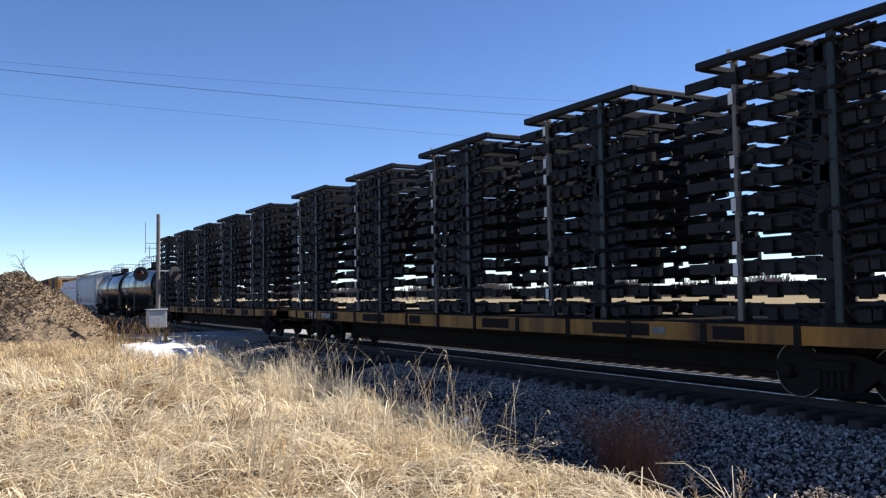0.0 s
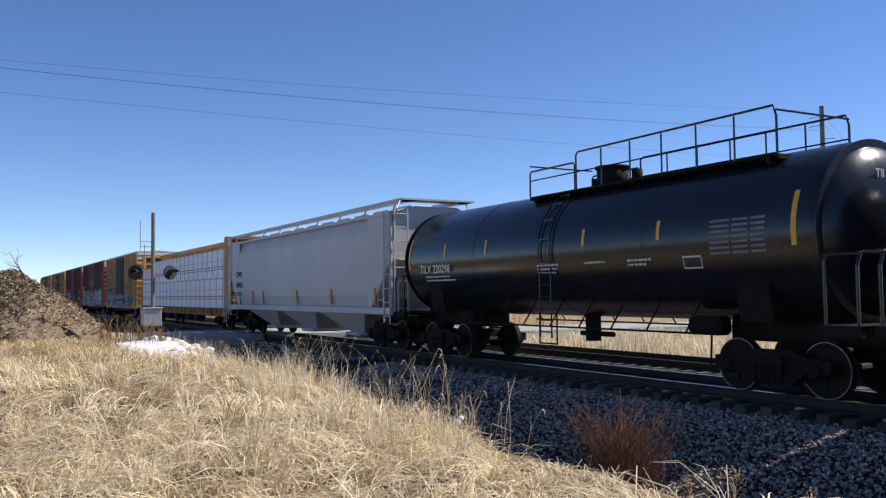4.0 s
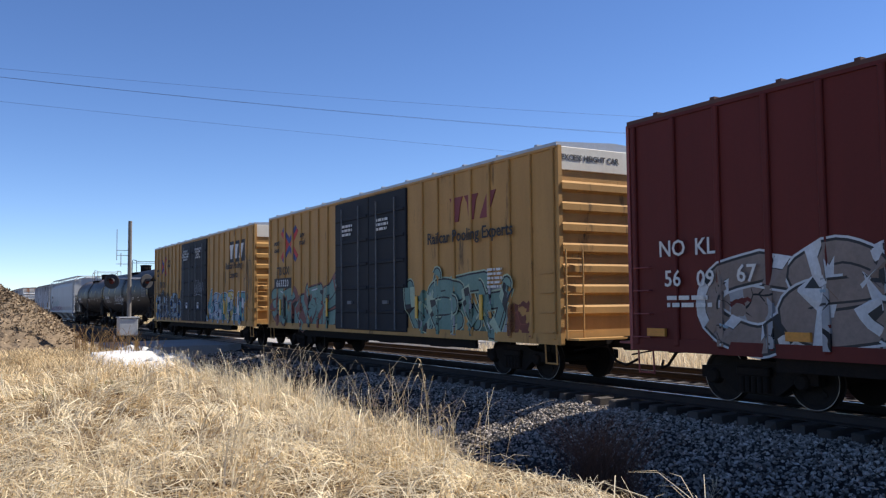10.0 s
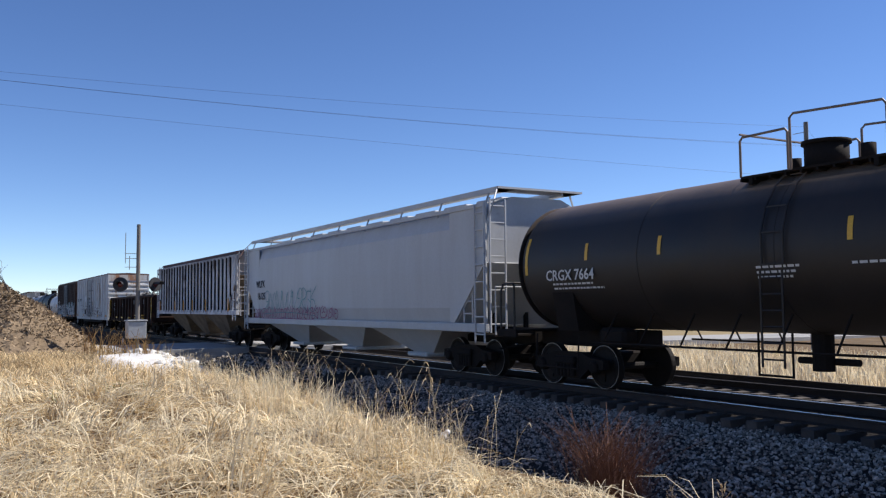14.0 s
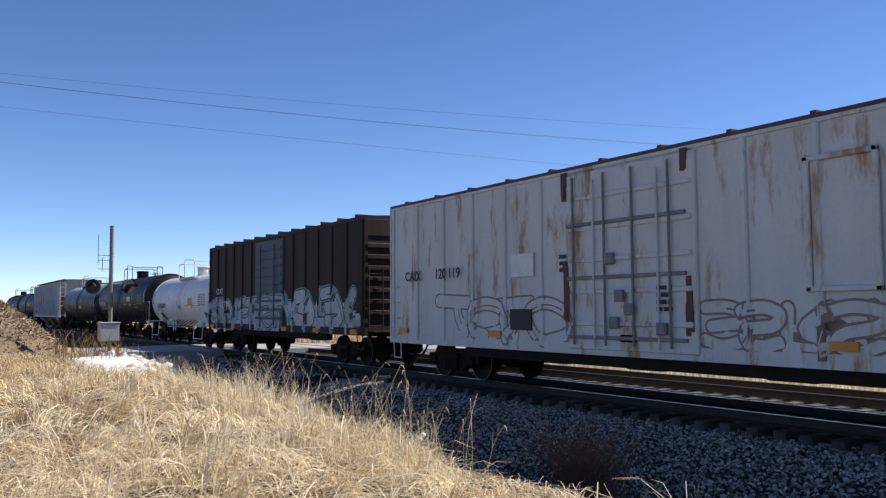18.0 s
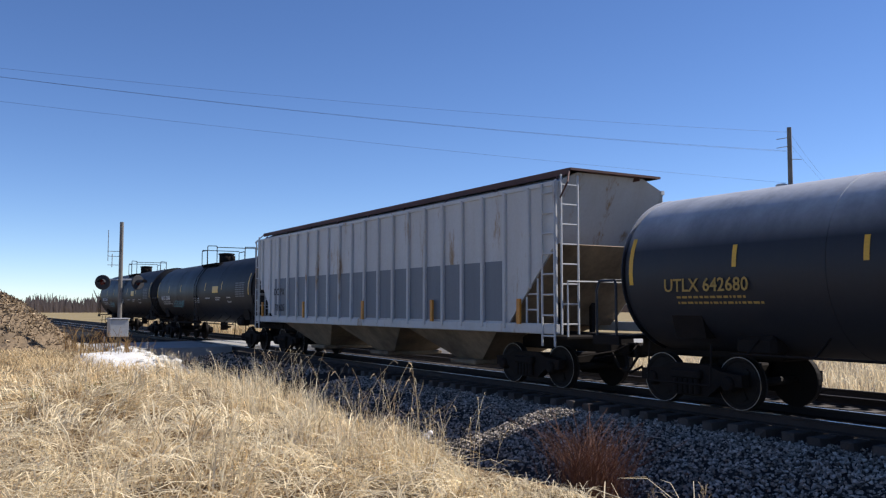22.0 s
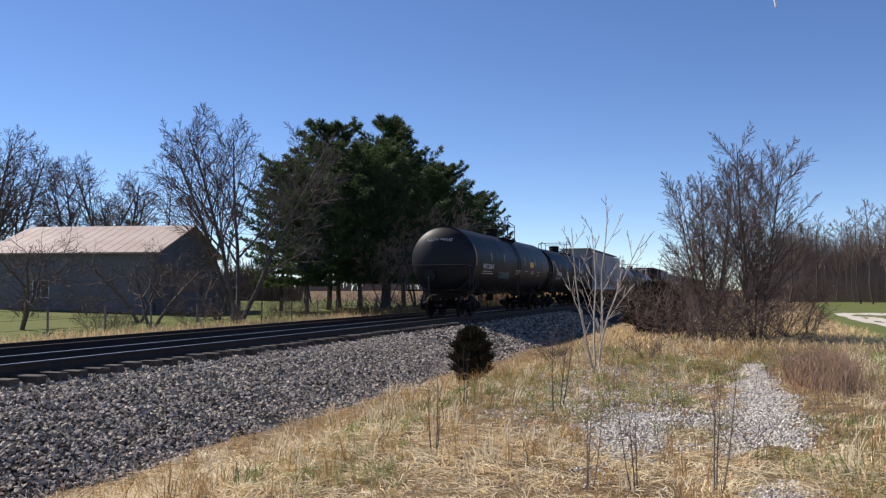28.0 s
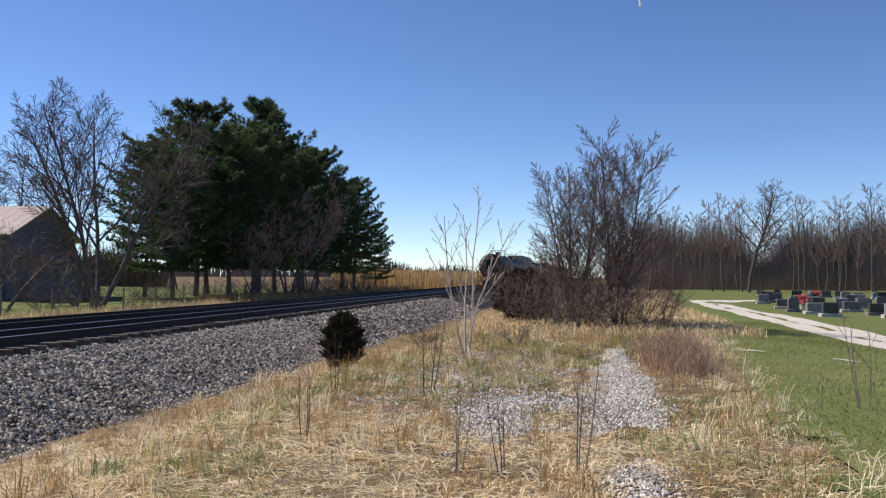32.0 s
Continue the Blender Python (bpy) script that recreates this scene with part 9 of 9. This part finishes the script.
# ---------------------------------------------------------------- buildings
def house(name, label, corner, along, length, width, z0, eave, ridge, wall, roof, openings=(), over=0.35, gable_axis="length"):
    """A gabled house: corner, direction of its long side, and openings as (side, from, to, low, high, kind)."""
    ob = base(name, label, "building", "buildings")
    a = math.degrees(math.atan2(along[1], along[0]))
    ob.matrix_basis = pose(corner[0], corner[1], z0, 0, 0, a)
    eave, ridge = eave - z0, ridge - z0
    t = 0.2

    def cut(side):
        return sorted([o for o in openings if o[0] == side], key=lambda o: o[1])

    def wall_mesh(side, span):
        bm = bmesh.new()
        x = 0.0
        for _, p, q, lo, hi, kind in cut(side):
            box(bm, x, p, 0, t, -0.5, eave)
            box(bm, p, q, 0, t, -0.5, lo)
            box(bm, p, q, 0, t, hi, eave)
            x = q
        box(bm, x, span, 0, t, -0.5, eave)
        return bm

    for side, span, m in (("front", length, pose(0, 0, 0)), ("right", width, pose(length, 0, 0, 0, 0, 90)),
                          ("back", length, pose(length, width, 0, 0, 0, 180)), ("left", width, pose(0, width, 0, 0, 0, -90))):
        bm = wall_mesh(side, span)
        if side in ("left", "right"):
            plate(bm, ((0, eave), (span, eave), (span / 2, ridge - 0.05)), 0, t)
        bmesh.ops.remove_doubles(bm, verts=bm.verts[:], dist=0.001)
        w = part("wall", bm, wall, ob)
        w.matrix_basis = m
        for _, p, q, lo, hi, kind in cut(side):
            bm = bmesh.new()
            box(bm, p, q, 0.08, 0.11, lo, hi)
            pane = part("window_pane" if kind == "window" else "door", bm, "glass" if kind == "window" else "silver" if kind == "pale" else "blockwall", w, "dark glass" if kind == "window" else "closed door")
            bm = bmesh.new()
            for b0, b1, c0, c1 in ((p - 0.06, q + 0.06, lo - 0.08, lo), (p - 0.06, q + 0.06, hi, hi + 0.08), (p - 0.06, p, lo, hi), (q, q + 0.06, lo, hi), ((p + q) / 2 - 0.02, (p + q) / 2 + 0.02, lo, hi)):
                box(bm, b0, b1, -0.03, 0.06, c0, c1)
            pieces("frame_bar", bm, "white", w, "white frame bar")
    for s, name2 in ((0, "roof"), (1, "roof")):
        bm = bmesh.new()
        y0, y1 = (-over, width / 2) if s == 0 else (width / 2, width + over)
        drop = over * (ridge - eave) / (width / 2)
        za, zb = (eave - drop, ridge) if s == 0 else (ridge, eave - drop)
        v = [bm.verts.new(p) for p in ((-over, y0, za), (length + over, y0, za), (length + over, y1, zb), (-over, y1, zb),
                                       (-over, y0, za + 0.1), (length + over, y0, za + 0.1), (length + over, y1, zb + 0.1), (-over, y1, zb + 0.1))]
        for f in ((3, 2, 1, 0), (4, 5, 6, 7), (0, 1, 5, 4), (1, 2, 6, 5), (2, 3, 7, 6), (3, 0, 4, 7)):
            bm.faces.new([v[i] for i in f])
        slab = part("roof", bm, roof, ob)
        bm = bmesh.new()
        n = int(length / 0.6) if roof == "metalroof" else 0
        for i in range(n):
            x = -over + (length + 2 * over) * (i + 0.5) / n
            w2 = [bm.verts.new(p) for p in ((x - 0.025, y0, za + 0.1), (x + 0.025, y0, za + 0.1), (x + 0.025, y1, zb + 0.1), (x - 0.025, y1, zb + 0.1),
                                            (x - 0.015, y0, za + 0.113), (x + 0.015, y0, za + 0.113), (x + 0.015, y1, zb + 0.113), (x - 0.015, y1, zb + 0.113))]
            for f in ((4, 5, 6, 7), (0, 1, 5, 4), (1, 2, 6, 5), (2, 3, 7, 6), (3, 0, 4, 7)):
                bm.faces.new([w2[i] for i in f])
        pieces("roof_seam", bm, roof, slab)
    return ob


# the barn: its gable is 12 m wide and its ridge runs back from the tracks
barn = house("barn", "grey barn with a rusty pale metal roof", (42.95, 45.3), (0.24, -0.97), 10.9, 11.5, -0.3, 3.75, 5.7, "blockwall", "metalroof",
             (("right", 6.5, 9.5, 0.0, 2.6, "door"), ("front", 3.0, 4.0, 1.2, 2.2, "window")), 0.5)
annex = house("shed", "low lean-to shed with a blue door beside the barn", (48.2, 33.0), (0.97, 0.24), 6.5, 3.2, -0.3, 2.0, 2.5, "blockwall", "shingle", (("front", 4.4, 6.0, 0.0, 1.8, "door"),), 0.3)
house("farmhouse", "grey bungalow with a long shingled roof", (22.7, 57.7), (0.995, 0.1), 15.4, 9.5, 0.5, 4.0, 6.3, "siding", "shingle",
      (("front", 2.5, 3.6, 0.9, 2.2, "window"), ("front", 5.2, 6.6, 0.9, 2.2, "window"), ("front", 8.2, 9.2, 0.1, 2.2, "pale"), ("front", 10.6, 12.0, 0.9, 2.2, "window"), ("front", 13.0, 14.0, 0.9, 2.2, "window"),
       ("left", 3.0, 4.2, 0.9, 2.1, "window")), 0.5)
house("cottage", "small pale cottage with a low gable", (37.6, 54.5), (0.55, 0.83), 9, 6.0, 0.4, 3.4, 4.9, "siding", "metalroof", (("left", 2.4, 3.4, 0.9, 2.0, "window"),), 0.4)
chim = base("chimney_stack", "dark brick chimney standing behind the bungalow", "chimney")
chim.location = (38.5, 60.0, 0.5)
bm = bmesh.new()
rounded(bm, -0.35, 0.35, -0.35, 0.35, -0.3, 5.6, 0.02)
rounded(bm, -0.42, 0.42, -0.42, 0.42, 5.6, 5.75, 0.02)
part("stack", bm, "brown", chim)

# dark pickup truck parked on the lawn
pk = base("pickup_truck", "old dark pickup truck parked on the lawn", "vehicle")
pk.matrix_basis = pose(16.9, 31.0, ground_z(16.9, 31.0) + 0.03, 0, 0, 205)
bm = bmesh.new()
plate(bm, ((-2.4, 0.45), (-2.4, 1.05), (-0.5, 1.05), (-0.4, 1.7), (0.65, 1.75), (1.25, 1.12), (2.3, 1.0), (2.4, 0.85), (2.4, 0.45)), -0.88, 0.88)
bmesh.ops.bevel(bm, geom=bm.edges[:], offset=0.05, segments=1, affect="EDGES")
part("body", bm, "carpaint", pk)
bm = bmesh.new()
v = [bm.verts.new(p) for p in ((0.72, -0.74, 1.72), (0.72, 0.74, 1.72), (1.26, 0.78, 1.16), (1.26, -0.78, 1.16))]
bm.faces.new(v)
bmesh.ops.solidify(bm, geom=bm.faces[:], thickness=-0.02)
# pale sheet colour stands in for the sky's reflection in the glass
part("windscreen", bm, "silver", pk, "windscreen painted pale for sky glare")
for s in (-1, 1):
    bm = bmesh.new()
    plate(bm, ((-0.3, 1.12), (-0.25, 1.62), (0.6, 1.66), (1.0, 1.14)), s * 0.885 - 0.008, s * 0.885 + 0.008)
    part("side_window", bm, "glass", pk)
for x in (-1.5, 1.5):
    for s in (-1, 1):
        bm = bmesh.new()
        lathe(bm, ((s * 0.72, 0.2), (s * 0.72, 0.33), (s * 0.75, 0.36), (s * 0.9, 0.36), (s * 0.92, 0.3), (s * 0.92, 0.16)), "y", 18, (x, 0, 0.36))
        part("wheel", bm, "rubber", pk)
bm = bmesh.new()
rounded(bm, 2.36, 2.46, -0.85, 0.85, 0.5, 0.64, 0.02)
part("bumper", bm, "steel", pk)
panel = base("white_panel", "white sheet panel leaning on junk", "panel")
panel.matrix_basis = pose(15.4, 29.3, ground_z(15.4, 29.3), -52, 0, 14)
bm = bmesh.new()
rounded(bm, -0.75, 0.75, -0.02, 0.02, 0, 1.1, 0.01)
part("sheet", bm, "wrap", panel)
fence = base("board_fence", "weathered grey picket fence panel", "fence")
fence.matrix_basis = pose(19.3, 29.6, ground_z(19.6, 29.6), 0, 0, -18)
for i in range(12):
    bm = bmesh.new()
    hgt = 1.75 + 0.12 * math.sin(i * 1.9)
    plate(bm, ((-0.06, -0.1), (-0.06, hgt - 0.08), (0, hgt), (0.06, hgt - 0.08), (0.06, -0.1)), -0.012, 0.012)
    b = part("picket", bm, "pole", fence)
    b.location = (0.16 * i, 0, 0)
for z in (0.5, 1.3):
    bm = bmesh.new()
    rounded(bm, -0.1, 1.9, 0.014, 0.06, z - 0.05, z + 0.05, 0.005)
    part("fence_rail", bm, "pole", fence)
wf = base("wire_fence", "sagging wire fence on thin posts", "fence")
wf.location = (0, 0, 0)
for i in range(14):
    x, y = 19 + 3.1 * i, 24.2 + 0.12 * math.sin(i * 2)
    z = ground_z(x, y)
    bm = bmesh.new()
    tube(bm, ((x, y, z - 0.2), (x + 0.05 * math.sin(i * 3), y, z + 1.25)), 0.045, 6)
    part("post", bm, "pole", wf)
for hgt in (0.45, 0.8, 1.15):
    bm = bmesh.new()
    tube(bm, [(19 + 3.1 * i, 24.2 + 0.12 * math.sin(i * 2), ground_z(19 + 3.1 * i, 24.2) + hgt) for i in range(14)], 0.008, 4)
    part("wire", bm, "cable", wf)

# ---------------------------------------------------------------- cemetery
rnd = random.Random(14)
grave = []
for k, (w, hgt) in enumerate(((0.72, 0.52), (0.9, 0.45), (0.55, 0.68))):
    st = base("gravestone", ("polished grey granite gravestone on a plinth", "low wide dark granite gravestone", "upright pale gravestone with a curved top")[k], "gravestone", "gravestones")
    bm = bmesh.new()
    if k == 2:
        plate(bm, [(-w / 2, 0.15), (w / 2, 0.15), (w / 2, hgt)] + [(w / 2 * math.cos(a), hgt + 0.14 * math.sin(a)) for a in (0.6, 1.2, 1.57, 1.95, 2.55)] + [(-w / 2, hgt)], -0.1, 0.1)
    else:
        rounded(bm, -w / 2, w / 2, -0.12, 0.12, 0.15, hgt + 0.15, 0.03)
    part("tablet", bm, "granite", st)
    bm = bmesh.new()
    rounded(bm, -w / 2 - 0.12, w / 2 + 0.12, -0.2, 0.2, -0.1, 0.16, 0.02)
    part("plinth", bm, "grit", st)
    grave.append(st)
spots = []
for row in range(6):
    for i in range(13):
        x = 43 + 3.4 * i + rnd.uniform(-0.6, 0.6)
        y = drive_mid(x) - 3.4 - 2.9 * row + rnd.uniform(-0.5, 0.5)
        if rnd.random() < 0.78:
            spots.append((x, y))
for n, (x, y) in enumerate(spots):
    m = pose(x, y, ground_z(x, y) + 0.04, 0, 0, -90 + rnd.uniform(-12, 12))
    if n < 3:
        grave[n].matrix_basis = m
    else:
        copy_thing(grave[rnd.choice((0, 0, 1, 1, 2))], m)
fl = base("grave_flowers", "bunch of red flowers on a grave", "flowers", "grave flowers")
bm = bmesh.new()
for i in range(40):
    b = boulder(rnd, 0.09)
    bmesh.ops.translate(b, verts=b.verts, vec=(rnd.gauss(0, 0.25), rnd.gauss(0, 0.15), rnd.uniform(0.3, 0.85)))
    merge(bm, b)
part("blossoms", bm, "flower", fl)
bm = bmesh.new()
tube(bm, ((0, 0, -0.05), (0, 0, 0.4)), 0.1, 8, 0.16)
part("vase", bm, "chalk", fl)
fl.matrix_basis = pose(52.5, drive_mid(52) - 4.3, ground_z(52, -16) + 0.04)
copy_thing(fl, pose(70, drive_mid(70) - 6.5, ground_z(70, -20) + 0.04))

bm = bmesh.new()
tube(bm, ((2480, -150, 770), (2482, -146, 800), (2484, -150, 830), (2490, -160, 860)), 3.0, 8, 5.0)
me = bpy.data.meshes.new("contrail")
bm.to_mesh(me)
bm.free()
me.materials.append(M["wrap"])
tagged(new("contrail", me), "short white vapour trail high in the sky", "contrail", "", "structure")

# ---------------------------------------------------------------- ties, last: one by one along both tracks
tie_meshes = []
rnd = random.Random(23)
for k in range(5):
    bm = bmesh.new()
    rounded(bm, -0.115, 0.115, -1.3, 1.3, -0.36, -0.182, 0.012)
    for v in bm.verts:
        v.co += Vector((rnd.gauss(0, 0.006), rnd.gauss(0, 0.012), rnd.gauss(0, 0.004)))
    for yy in (-GAUGE / 2, GAUGE / 2):
        box(bm, -0.09, 0.09, yy - 0.19, yy + 0.19, -0.184, -0.172)
    me = bpy.data.meshes.new("tie")
    bm.to_mesh(me)
    bm.free()
    me.materials.append(M["tie"])
    tie_meshes.append(me)
ties = base("track_ties", "weathered dark wooden ties under the rails", "ties", "", "structure")
x = -52.0
count = 0
while x < 100:
    if not -46 < x < -35.7:
        shared("tie", tie_meshes[count % 5], ties, pose(x, TRACK + rnd.gauss(0, 0.03), rnd.gauss(0, 0.006), 0, 0, rnd.gauss(0, 0.8)))
        count += 1
    x += 0.52 if count < 285 else 200
rest = bmesh.new()
for lo, hi, y, z in ((-190, -52.3, TRACK, 0), (96.3, 200, TRACK, 0), (-120, -46.5, TRACK_2, -0.06), (-35.5, 130, TRACK_2, -0.06)):
    for xx in np.arange(lo, hi, 0.53):
        box(rest, xx - 0.115, xx + 0.115, y - 1.3, y + 1.3, z - 0.36, z - 0.182)
me = bpy.data.meshes.new("tie_rows")
rest.to_mesh(me)
rest.free()
me.materials.append(M["tie"])
tr = new("tie_rows", me)
tr.parent = ties
tagged(tr, kind="stuff")



def run(t):
    """Metres rolled by time t; the train slows a little at the end."""
    return SPEED * t - 0.22 * max(t - 23.5, 0)


def motions():
    """The train rolls by at an even pace; its wheels turn with it."""
    times = [0, 4, 8, 12, 16, 20, 22, 23.5, 25, 26.5, 28, 30, 32]
    for car, mid in CARS:
        walk(car, [(t, pose(mid + run(t), TRACK, 0)) for t in times])
    for ob, along, y, z in MOVERS:
        walk(ob, [(t, pose(along + run(t), y, z)) for t in times])
    turn = math.degrees(SPEED / WHEEL_R / FPS)
    for i, dx in enumerate((-0.89, 0.89)):
        walk(WHEELS[i][0], [(k / FPS, pose(dx, 0, WHEEL_R, 0, (turn * k + 180) % 360 - 180, 0)) for k in range(int(32 * FPS) + 1)])
        keys = WHEELS[i][0].animation_data
        for w in WHEELS[i][1:]:
            w.rotation_mode = "QUATERNION"
            own = w.animation_data_create()
            own.action = keys.action
            own.action_slot = keys.action_slot


motions()
